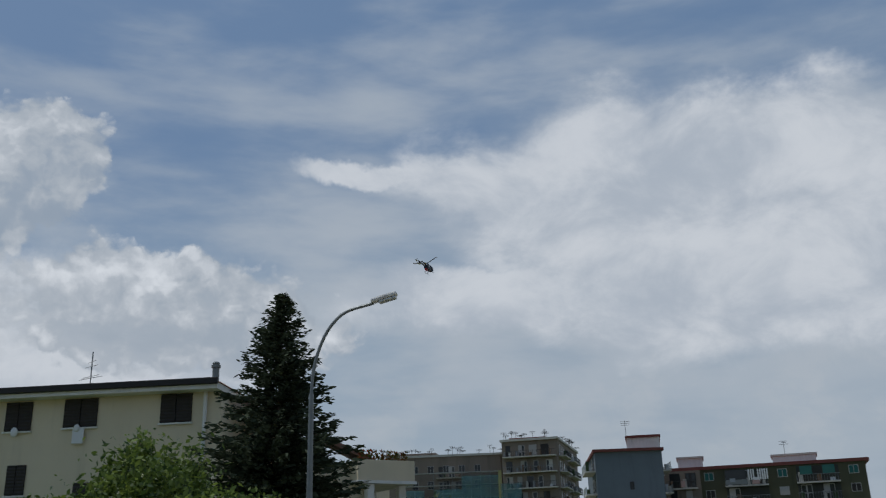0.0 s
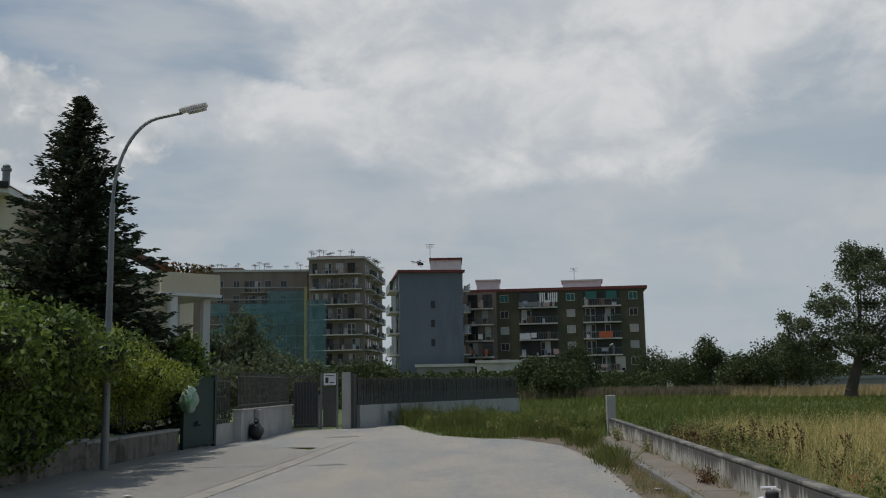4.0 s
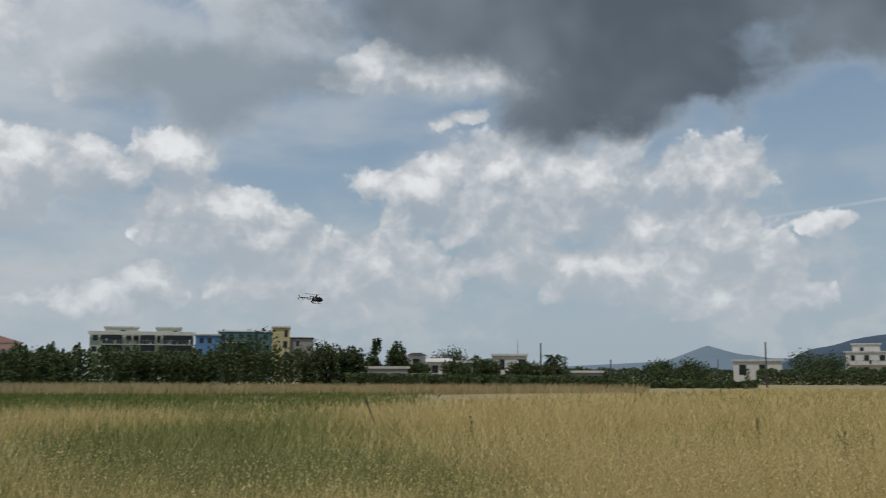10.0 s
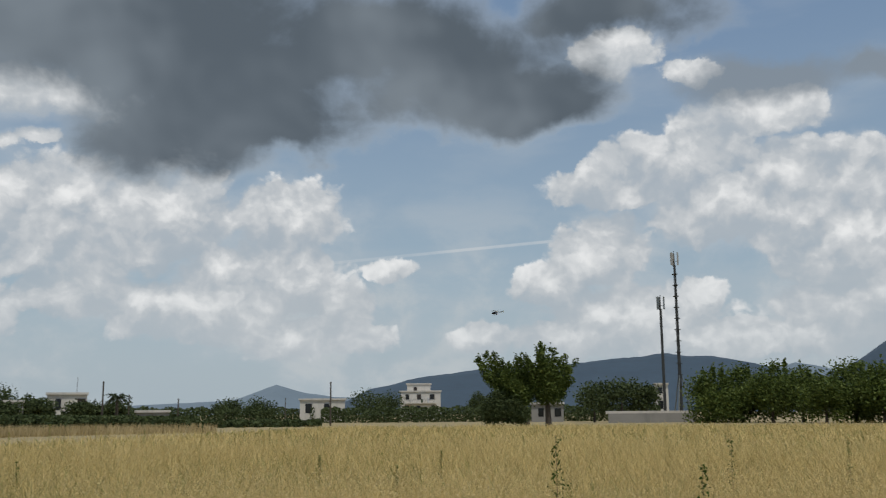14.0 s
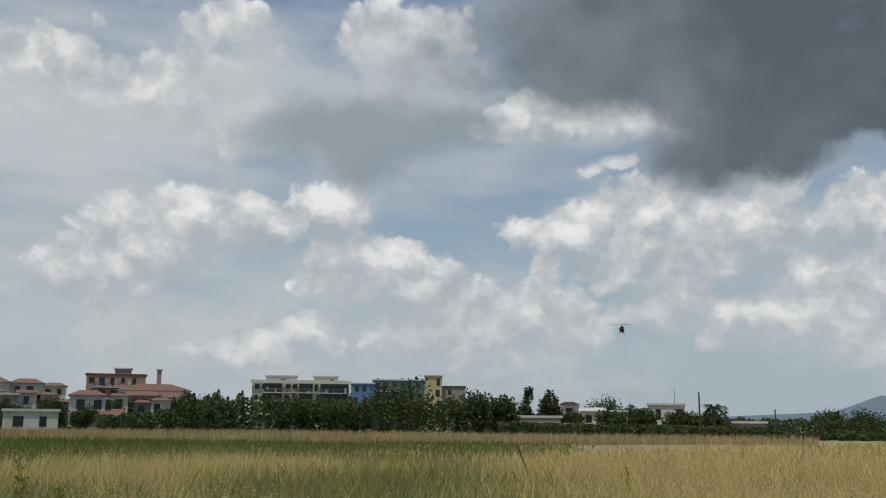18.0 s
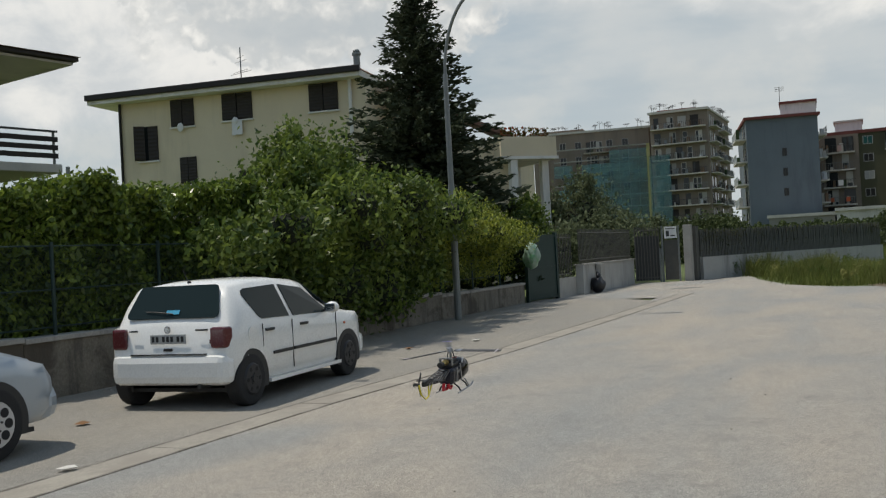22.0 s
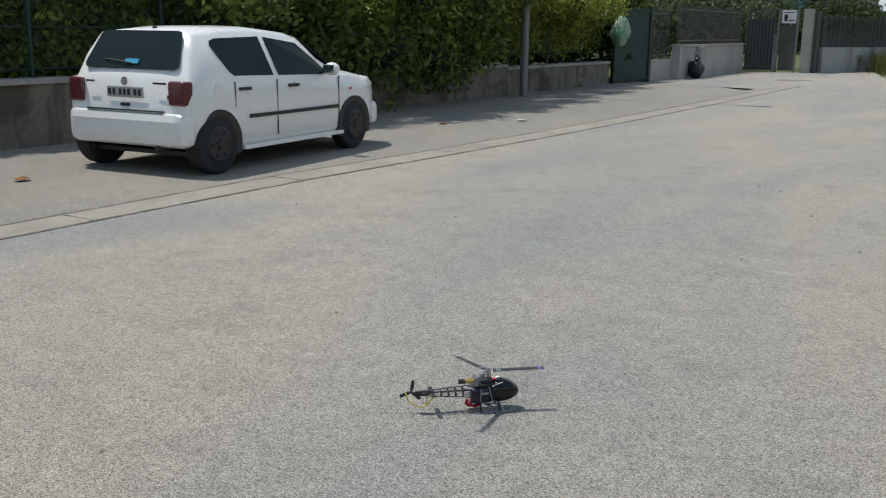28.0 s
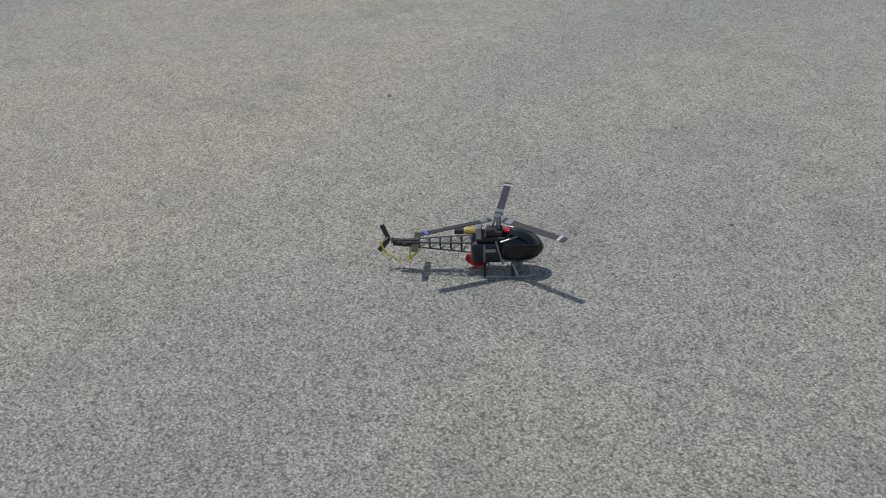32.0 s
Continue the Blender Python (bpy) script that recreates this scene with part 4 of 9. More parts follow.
def build_green_block():
    rng = random.Random(6)
    g = thing("apartment_block", "olive-green five-storey apartment block with balconies full of washing", "building")
    a, c = polar(-2.4, 146), polar(8.45, 146)
    top = 1.67 + 146 * math.tan(radians(5.45))
    outline = footprint(a, c, 12)
    body(g, outline, -0.3, top, GREEN_WALL)
    body(g, grown(outline, 0.6), top, top + 0.45, RED_TRIM, "roof_edge")
    long = (Vector(c) - Vector(a)).length
    storeys = 5
    for k in range(storeys):
        z = 3.3 + 2.46 * k
        base = on_wall(a, c, 0, 0)
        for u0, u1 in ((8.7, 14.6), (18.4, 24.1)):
            # dark sheet on the flat wall paints the shade of a loggia
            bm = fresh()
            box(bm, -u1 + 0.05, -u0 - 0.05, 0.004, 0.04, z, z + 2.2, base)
            part("loggia_recess", bm, LOGGIA_SHADE, g, "dark sheet painted for the loggia's shade")
            s = balcony(g, a, c, u0, u1, z, 0.9, (STEEL, DARK_STEEL, PALE_SHUTTER)[rng.randrange(3)], SLAB, rng=rng)
            washing(s, base, u0, u1, z, 0.9, rng)
        for u in (6.5, 16.6, 26.0):
            mat = rng.choice((PALE_SHUTTER, PALE_SHUTTER, SHUTTER)) if k < storeys - 1 else TEAL_SHUTTER
            window_unit(g, on_wall(a, c, u, z + 0.85), 1.3, 1.15, PALE_SHUTTER if k % 2 else SLAB, mat)
        s = balcony(g, a, c, 0.5, 4.8, z, 1.1, (DARK_STEEL, STEEL)[k % 2], SLAB, rng=rng)
        washing(s, base, 0.5, 4.8, z, 1.1, rng)
    base = on_wall(a, c, 0, 0)
    z = 3.3 + 2.46 * 4
    for u0, u1, mat, w0, w1 in ((8.8, 11.8, STEEL, 0.1, 0.75), (8.8, 11.6, DARK_OPENING, 0.8, 2.1)):
        bm = fresh()
        box(bm, -u1, -u0, 0.9, 0.94, z + w0, z + w1, base)
        part("veranda_pane", bm, mat, g, "glazed-in corner of a loggia")
    for k in range(9):
        if k == 3:
            continue
        bm = fresh()
        box(bm, -12.15 - 0.31 * k, -11.95 - 0.31 * k, 0.92, 0.97, z + 0.65, z + 2.1, base)
        part("awning_strip", bm, WHITE_GLOSS, g, "white strip of a striped blind")
    for u0, u1, zz, h0, h1, mat in ((20.7, 22.7, 2, 0.0, 0.95, LAUNDRY[1]), (8.8, 10.4, 2, 0.0, 0.9, LAUNDRY[0]), (12.4, 13.4, 4, 0.05, 0.6, LAUNDRY[3])):
        bm = fresh()
        box(bm, -u1, -u0, 0.93, 0.96, 3.3 + 2.46 * zz + h0, 3.3 + 2.46 * zz + h1, base)
        part("washing", bm, mat, g)
    for u0 in (18.9, 21.9):
        bm = fresh()
        box(bm, -u0 - 1.6, -u0, 0.86, 0.89, z + 0.95, z + 2.15, base)
        part("balcony_blind", bm, TEAL_SHUTTER, g, "teal roll-down blind")
    bm = fresh()
    box(bm, -5.3, 0.0, 0.0, 0.35, -0.3, top - 0.02, on_wall(a, c, 0, 0))
    part("stair_bay", bm, TAUPE_WALL, g, "grey-brown bay beside the olive wall")
    for az0, az1, hut in ((3.7, 6.0, 1.5), (-1.5, -0.1, 1.9)):
        hut_outline = footprint(polar(az0, 149), polar(az1, 149), 5)
        body(g, hut_outline, top + 0.45, top + hut + 0.2, WHITE_PAINT, "roof_hut")
        body(g, grown(hut_outline, 0.3), top + hut + 0.2, top + hut + 0.45, SLAB, "hut_roof")
    x, y = polar(4.4, 149)
    antenna(g, x, y, top + 1.7, 2.2, rng)


def build_scaffold_block():
    rng = random.Random(7)
    s = thing("tower_block", "tall taupe apartment block, partly wrapped in teal scaffold netting", "building")
    a, m, c = polar(-17.6, 186), polar(-11.65, 180), polar(-8.35, 178)
    top = 1.67 + 180 * math.tan(radians(7.55))
    right = footprint(m, c, 24)
    body(s, right, -0.3, top, TAUPE_WALL)
    body(s, grown(right, 0.6), top, top + 0.4, SLAB, "roof_edge")
    pent = footprint(polar(-11.2, 183), polar(-9.0, 182), 9)
    body(s, pent, top + 0.4, top + 1.1, RED_TRIM, "roof_hut")
    left = footprint(a, polar(-11.75, 184), 15)
    low = 1.67 + 184 * math.tan(radians(6.85))
    body(s, left, -0.3, low, TAUPE_WALL)
    body(s, grown(left, 0.5), low, low + 0.4, SLAB, "roof_edge")
    far_wing = footprint(polar(-18.6, 190), polar(-15.6, 188), 12)
    body(s, far_wing, -0.3, low + 1.2, TAUPE_WALL)
    long = (Vector(c) - Vector(m)).length
    for k in range(8):
        z = 2.7 + 2.85 * k
        balcony(s, m, c, 0.3, long - 0.3, z, 1.3, DARK_STEEL if k % 3 else STEEL, SLAB, rng=rng)
        side = (right[1], right[2])
        balcony(s, *side, 1.0, 8.0, z, 1.3, DARK_STEEL, SLAB, rng=rng)
        balcony(s, *side, 11.0, 20.0, z, 1.3, STEEL, SLAB, rng=rng)
        wide = (Vector(left[1]) - Vector(left[0])).length
        if k < 7:
            for u in range(2, int(wide) - 1, 3):
                window_unit(s, on_wall(left[0], left[1], u + 0.5, z + 0.8), 1.2, 1.5, PALE_SHUTTER, DARK_OPENING)
            balcony(s, left[0], left[1], wide * 0.35, wide * 0.62, z, 1.2, STEEL, SLAB, rng=rng)
    # scaffold: poles, boards and netting in panels
    base = on_wall(left[0], left[1], 0, 0)
    scaffold = thing("scaffolding", "steel scaffolding hung with torn teal safety netting", "scaffolding")
    wide = (Vector(left[1]) - Vector(left[0])).length
    for k in range(9):
        bm = fresh()
        box(bm, -(wide - 0.1), -1.0, 1.6, 2.6, 2.0 + 2.3 * k, 2.16 + 2.3 * k, base)
        part("scaffold_board", bm, PALE_SHUTTER, scaffold)
    for k in range(11):
        u = 1.0 + (wide - 1.2) * k / 10
        bm = fresh()
        box(bm, -u - 0.04, -u + 0.04, 2.58, 2.66, 0, 20.6 if 2 < k else 17.5, base)
        part("scaffold_pole", bm, STEEL, scaffold)
    for k in range(10):
        for j in range(8):
            if (j == 7 and k < 6) or rng.random() < 0.05:
                continue
            u = 1.0 + (wide - 1.2) * k / 10
            w = (wide - 1.2) / 10
            bm = fresh()
            box(bm, -u - w + 0.05, -u - 0.02, 2.68, 2.70, 1.0 + 2.35 * j, 3.3 + 2.35 * j, base)
            part("net_panel", bm, NET_LOOSE, scaffold)
    net = fresh()
    sx = -wide
    box(net, sx - 3.9, sx - 0.1, 5.75, 5.8, 1.0, 17.8, base)
    part("net_panel", net, NET_LOOSE, scaffold, "thin teal netting over the corner")
    tube_mat = material("yellow_chute", (0.42, 0.38, 0.16), 0.7, vary=0.3, scale=2)
    bm = fresh()
    box(bm, sx - 0.2, sx + 0.4, 2.7, 3.2, 0.5, 20.5, base)
    part("rubble_chute", bm, tube_mat, scaffold, "yellowish rubble chute")
    rng2 = random.Random(9)
    for k in range(40):
        t = rng2.random()
        p = Vector(left[0]).lerp(Vector(left[1]), t) if k < 18 else Vector(right[0]).lerp(Vector(right[1]), t)
        if k > 29:
            p = Vector(right[1]).lerp(Vector(right[2]), t)
        antenna(s, p.x, p.y + 1, (low if k < 18 else top) + 0.3, rng2.uniform(0.9, 1.9), rng2)


def net_material():
    mat = bpy.data.materials.new("teal_net")
    mat.use_nodes = True
    n = Nodes(mat.node_tree)
    where = n.add("ShaderNodeTexCoord").outputs["Object"]
    shader = n.add("ShaderNodeBsdfPrincipled")
    n.put(shader.inputs["Base Color"], n.mix(n.noise(where, 0.7, 5.0), (0.11, 0.25, 0.26), (0.20, 0.37, 0.37)))
    shader.inputs["Roughness"].default_value = 0.9
    clear = n.add("ShaderNodeBsdfTransparent")
    mixed = n.add("ShaderNodeMixShader", n.ramp(n.noise(where, 0.35, 4.0), 0.3, 0.7, 0.2, 0.52), clear.outputs[0], shader.outputs[0])
    n.add("ShaderNodeOutputMaterial", mixed.outputs[0])
    return mat


NET_LOOSE = net_material()
LOGGIA_SHADE = material("painted_loggia_shade", (0.05, 0.05, 0.042), 0.9, vary=0.3, scale=0.8)

build_blue_block()
build_green_block()
build_scaffold_block()


# ---- the cream house and its neighbour ----
def build_house():
    house = thing("house", "cream-rendered three-storey house with dark gutters and brown shutters", "house")
    a, b = (-29.65, 32.09), (-18.2, 33.8)
    outline = footprint(a, b, 11)
    body(house, outline, -0.1, 8.95, CREAM)
    way = (Vector(b) - Vector(a)).normalized()
    back = Vector((-way.y, way.x))
    corner = Vector(a) - way * 1.25 - back * 0.7
    length, deep = 12.9, 12.4
    turn = Matrix.Translation((corner.x, corner.y, 0)) @ Matrix.Rotation(math.atan2(way.y, way.x), 4, "Z")
    bm = fresh()
    box(bm, 0.05, length - 0.05, 0.06, deep, 8.955, 9.2, turn)
    part("soffit", bm, WHITE_PAINT, house, "white eaves board")
    bm = fresh()
    box(bm, 0, length, -0.08, 0.055, 9.12, 9.38, turn, bevel=0.03)
    part("rain_gutter", bm, DARK_GUTTER, house, "dark brown metal gutter")
    bm = fresh()
    corners = [turn @ Vector(p) for p in ((0, 0.06, 9.21), (length, 0.06, 9.21), (length, deep, 9.21), (0, deep, 9.21), (length * 0.18, deep * 0.5, 10.6), (length * 0.82, deep * 0.5, 10.6))]
    v = [bm.verts.new(p) for p in corners]
    for f in ((0, 1, 5, 4), (1, 2, 5), (2, 3, 4, 5), (3, 0, 4), (3, 2, 1, 0)):
        bm.faces.new([v[i] for i in f])
    part("roof", bm, TERRACOTTA, house, "low terracotta hip roof")
    for u0, u1, z0, z1, shut in ((2.15, 3.11, 6.36, 7.87, 1), (4.17, 4.95, 5.2, 6.38, 0), (3.83, 4.94, 7.72, 8.9, 2), (6.32, 7.72, 7.77, 8.92, 3), (10.36, 11.64, 7.78, 8.93, 0),
                               (7.0, 8.2, 4.2, 5.6, 0), (10.4, 11.6, 4.2, 5.6, 0), (4.2, 5.2, 2.0, 3.4, 0), (8.4, 9.4, 2.0, 3.4, 0)):
        w, h = u1 - u0, z1 - z0
        m = on_wall(a, b, u0 - 1.26 + w / 2, z0)
        bm = fresh()
        box(bm, -w / 2, w / 2, -0.12, 0.012, 0, h)
        win = part("window", bm, DARK_OPENING, house)
        win.matrix_basis = m
        bm = fresh()
        box(bm, -w / 2 - 0.06, w / 2 + 0.06, 0.015, 0.1, -0.07, -0.005)
        part("sill", bm, WHITE_PAINT, win)
        for side in (-1, 1):
            bm = fresh()
            x0 = side * w / 2
            louvre = [(0.016, 0.0)] + [(0.06 + (0.02 if i % 2 else 0.0), h * (i + 0.5) / 18) for i in range(18)] + [(0.016, h)]
            ends = [[bm.verts.new((x, y, z)) for y, z in louvre] for x in (x0, x0 - side * w * 0.48)]
            for i in range(len(louvre)):
                j = (i + 1) % len(louvre)
                bm.faces.new((ends[0][i], ends[0][j], ends[1][j], ends[1][i]))
            bm.faces.new(ends[0][::-1])
            bm.faces.new(ends[1])
            bmesh.ops.recalc_face_normals(bm, faces=bm.faces)
            leaf = part("shutter", bm, SHUTTER, win)
            if shut == 1 and side == 1:
                leaf.matrix_basis = Matrix.Translation((0.1, 0.1, 0)) @ Matrix.Rotation(radians(35), 4, "Z")
        if shut in (2, 3):
            bm = fresh()
            ball(bm, (0.05, 0.16, -0.05), 0.16 if shut == 2 else 0.14, 0.07, 0.2 if shut == 2 else 0.16)
            if shut == 3:
                box(bm, -0.25, 0.22, 0.1, 0.15, -0.65, -0.05)
            part("bedding", bm, LAUNDRY[0], win, "white bedding hung out to air")
    for u, mat, r in ((0.06, DARK_GUTTER, 0.06), (10.95, WHITE_PAINT, 0.08)):
        m = on_wall(a, b, u, 0)
        bm = fresh()
        rod(bm, m @ Vector((0, 0.1, 0)), m @ Vector((0, 0.1, 9.0)), r)
        part("downpipe", bm, mat, house)
    stack = on_wall(a, b, 11.06, 9.1)
    bm = fresh()
    rod(bm, stack @ Vector((0, -0.6, 0)), stack @ Vector((0, -0.6, 0.95)), 0.14, sides=12)
    rod(bm, stack @ Vector((0, -0.6, 0.95)), stack @ Vector((0, -0.6, 1.05)), 0.19, sides=12)
    ball(bm, stack @ Vector((0, -0.6, 1.12)), 0.15, 0.15, 0.09)
    part("flue", bm, STEEL, house, "round steel flue with a domed cap")
    mast = on_wall(a, b, 5.5, 9.2)
    bm = fresh()
    base = mast @ Vector((0, -1.0, 0))
    rod(bm, base, base + Vector((0, 0, 1.9)), 0.025, sides=6)
    for z, w in ((0.75, 0.62), (0.82, 0.45), (1.25, 0.38), (1.45, 0.25)):
        rod(bm, base + Vector((-w, 0.1, z)), base + Vector((w, -0.1, z + 0.05)), 0.012, sides=4)
    ball(bm, base + Vector((0, 0, 0.2)), 0.16, 0.16, 0.2)
    part("aerial", bm, STEEL, house, "thin roof aerial")
    # wing with a portico to the east
    wing = thing("portico_wing", "cream wing with a tiled roof and a tall white portico", "house")
    body(wing, [(-18.1, 35.0), (-13.6, 37.6), (-15.6, 47), (-19.5, 46)], -0.1, 6.2, CREAM)
    bm = fresh()
    v = [bm.verts.new(p) for p in ((-18.1, 34.7, 8.9), (-13.2, 37.3, 6.5), (-15.3, 47.4, 6.5), (-19.6, 46.4, 8.9), (-18.1, 34.7, 8.7), (-13.2, 37.3, 6.3), (-15.3, 47.4, 6.3), (-19.6, 46.4, 8.7))]
    for f in ((0, 1, 2, 3), (7, 6, 5, 4), (0, 4, 5, 1), (1, 5, 6, 2), (2, 6, 7, 3), (3, 7, 4, 0)):
        bm.faces.new([v[i] for i in f])
    part("roof", bm, TERRACOTTA, wing)
    beam_turn = Matrix.Translation((-13.55, 36.8, 0)) @ Matrix.Rotation(math.atan2(1.75, 1.75), 4, "Z")
    bm = fresh()
    box(bm, 0, 2.6, 0, 4.0, 5.45, 6.35, beam_turn)
    part("terrace", bm, CREAM, wing, "cream terrace slab")
    bm = fresh()
    box(bm, -0.06, 2.66, -0.06, 4.06, 5.4, 5.52, beam_turn)
    part("beam", bm, WHITE_PAINT, wing)
    for u, v_ in ((0.6, 0.2), (2.25, 0.6), (2.3, 3.5)):
        bm = fresh()
        box(bm, u - 0.16, u + 0.16, v_ - 0.16, v_ + 0.16, 0, 5.39, beam_turn, bevel=0.02)
        part("column", bm, WHITE_PAINT, wing)
    rng = np.random.default_rng(4)
    spots = np.stack([rng.uniform(-13.6, -12.0, 260), 0 * np.arange(260.0), rng.uniform(6.32, 6.75, 260)], 1)
    spots[:, 1] = 36.9 + (spots[:, 0] + 13.6) * 1.0
    flowers = quads_mesh("flower_box", leaf_quads(rng, spots, 0.16))
    tagged(placed("flower_box", flowers, leaf_material("geranium", (0.35, 0.03, 0.03), (0.06, 0.12, 0.03)), wing), "red geraniums along the terrace edge")


def build_neighbour():
    house = thing("house", "neighbouring house with a timber-railed balcony under deep eaves", "house")
    turn = Matrix.Translation((-14.64, 14.1, 0.08)) @ Matrix.Rotation(radians(79), 4, "Z")
    for name, dims, mat in (("wall", (-14, -3.6, 2.6, 9, 0, 5.75), CREAM), ("balcony_slab", (-14, 0.12, 0, 2.6, 3.54, 3.72), SLAB), ("eave_slab", (-14, 0.35, -0.2, 9, 5.75, 5.81), SLAB), ("fascia", (-14, 0.42, -0.3, 9.1, 5.815, 5.905), SHUTTER)):
        bm = fresh()
        box(bm, *dims, turn, bevel=0.02)
        part(name, bm, mat, house)
    for z in (3.88, 4.05, 4.22):
        bm = fresh()
        box(bm, -12, 0.02, -0.03, 0.01, z - 0.05, z + 0.05, turn)
        part("railing_board", bm, SHUTTER, house, "dark stained timber board")
    bm = fresh()
    box(bm, -12, 0.02, -0.03, 0.01, 4.36, 4.4, turn)
    part("handrail", bm, DARK_STEEL, house)
    for k in range(8):
        bm = fresh()
        box(bm, -0.06 - 1.5 * k, -0.02 - 1.5 * k, 0.012, 0.05, 3.72, 4.4, turn)
        part("railing_post", bm, STEEL, house)
    bm = fresh()
    v = [bm.verts.new(turn @ Vector(p)) for p in ((-14, -0.35, 5.91), (0.45, -0.35, 5.91), (0.45, 9.2, 5.91), (-14, 9.2, 5.91), (-14, 4.5, 7.1), (-4.5, 4.5, 7.1))]
    for f in ((0, 1, 5, 4), (1, 2, 5), (2, 3, 4, 5), (3, 0, 4), (3, 2, 1, 0)):
        bm.faces.new([v[i] for i in f])
    part("roof", bm, TERRACOTTA, house)
    bm = fresh()
    box(bm, -6.2, -2.2, 0.9, 1.0, 0.3, 3.44, turn)
    part("blind", bm, SHUTTER, house, "brown rolled-down sun blind")
    flues = thing("twin_flues", "pair of thin steel flues above a distant roof", "chimney")
    for k, az in enumerate((-46.2, -45.75)):
        x, y = polar(az, 60)
        bm = fresh()
        rod(bm, (x, y, 0), (x, y, 7.9 + 0.1 * k), 0.12)
        part("flue", bm, STEEL, flues)


build_house()
build_neighbour()

# ---- hedges, shrubs and trees ----
LAUREL = leaf_material("laurel_leaf", (0.27, 0.35, 0.055), (0.03, 0.06, 0.012), 0.28, 0.34)
BROADLEAF = leaf_material("broad_leaf", (0.25, 0.32, 0.06), (0.035, 0.07, 0.016), 0.46, 0.38)
PRIVET = leaf_material("privet_leaf", (0.44, 0.47, 0.07), (0.06, 0.1, 0.018), 0.45, 0.36)
OLIVE_LEAF = leaf_material("olive_leaf", (0.13, 0.15, 0.10), (0.06, 0.075, 0.045), 0.5)
FIR_NEEDLE = leaf_material("fir_needle", (0.085, 0.105, 0.062), (0.036, 0.046, 0.027), 0.7, 0.12)
TREE_LEAF = leaf_material("field_tree_leaf", (0.185, 0.215, 0.115), (0.075, 0.092, 0.048), 0.5, 0.3)
GROVE_LEAF = leaf_material("grove_leaf", (0.15, 0.185, 0.045), (0.05, 0.075, 0.018), 0.5, 0.25)
WOOD_LEAF = leaf_material("far_wood_leaf", (0.085, 0.108, 0.042), (0.048, 0.064, 0.026), 0.6, 0.2)
# near-black: the shade inside hedges and shrubs, painted on solid cores
CORE = material("painted_inner_shade", (0.012, 0.018, 0.008), 1.0, vary=0.4, scale=3, bump=0.4)


def cloud_points(rng, clusters, count, hollow=0.55, fuzz=0.16):
    """Points gathered towards the skins of ellipsoids (x, y, z, rx, ry, rz)."""
    sizes = np.array([c[3] * c[4] + c[4] * c[5] + c[3] * c[5] for c in clusters])
    pick = rng.choice(len(clusters), count, p=sizes / sizes.sum())
    c = np.array(clusters)[pick]
    d = rng.normal(size=(count, 3))
    d /= np.linalg.norm(d, axis=1, keepdims=True)
    r = hollow + (1.06 - hollow) * rng.random((count, 1)) ** 0.6
    bump = 1 + 0.26 * np.sin(d[:, :1] * 9 + pick[:, None]) * np.cos(d[:, 1:2] * 8 + 2 * pick[:, None])
    return c[:, :3] + (d * r * bump + rng.normal(0, fuzz, (count, 3))) * c[:, 3:]


def shrub(name, label, clusters, count, size, mat, category="shrub", slim=0.5, droop=0.0, seed=1, cut=None, stems=()):
    rng = np.random.default_rng(seed)
    ob = thing(name, label, category)
    # loose sprigs that break the outline
    sprigs = []
    for k in range(len(clusters) * 11):
        c = clusters[rng.integers(len(clusters))]
        d = rng.normal(size=3)
        d[2] = abs(d[2])
        d /= np.linalg.norm(d)
        s = 0.17 * (c[3] + c[5]) * rng.uniform(0.7, 1.3)
        sprigs.append((c[0] + d[0] * c[3], c[1] + d[1] * c[4], c[2] + d[2] * c[5], s * 0.7, s * 0.7, s * 1.2))
    pts = np.concatenate([cloud_points(rng, clusters, count, 0.3), cloud_points(rng, sprigs, count // 2, 0.05)])
    if cut:
        pts = pts[cut(pts)]
    placed("foliage", quads_mesh("foliage", leaf_quads(rng, pts, size, droop, slim)), mat, ob)
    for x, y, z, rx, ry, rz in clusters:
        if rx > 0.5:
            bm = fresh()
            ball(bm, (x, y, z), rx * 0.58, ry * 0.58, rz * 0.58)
            part("inner_tangle", bm, CORE, ob, "near-black solid core painted for the inner shade")
    for p0, p1, r in stems:
        bm = fresh()
        rod(bm, p0, p1, r, r * 0.6)
        part("stem", bm, BARK, ob)
    return ob


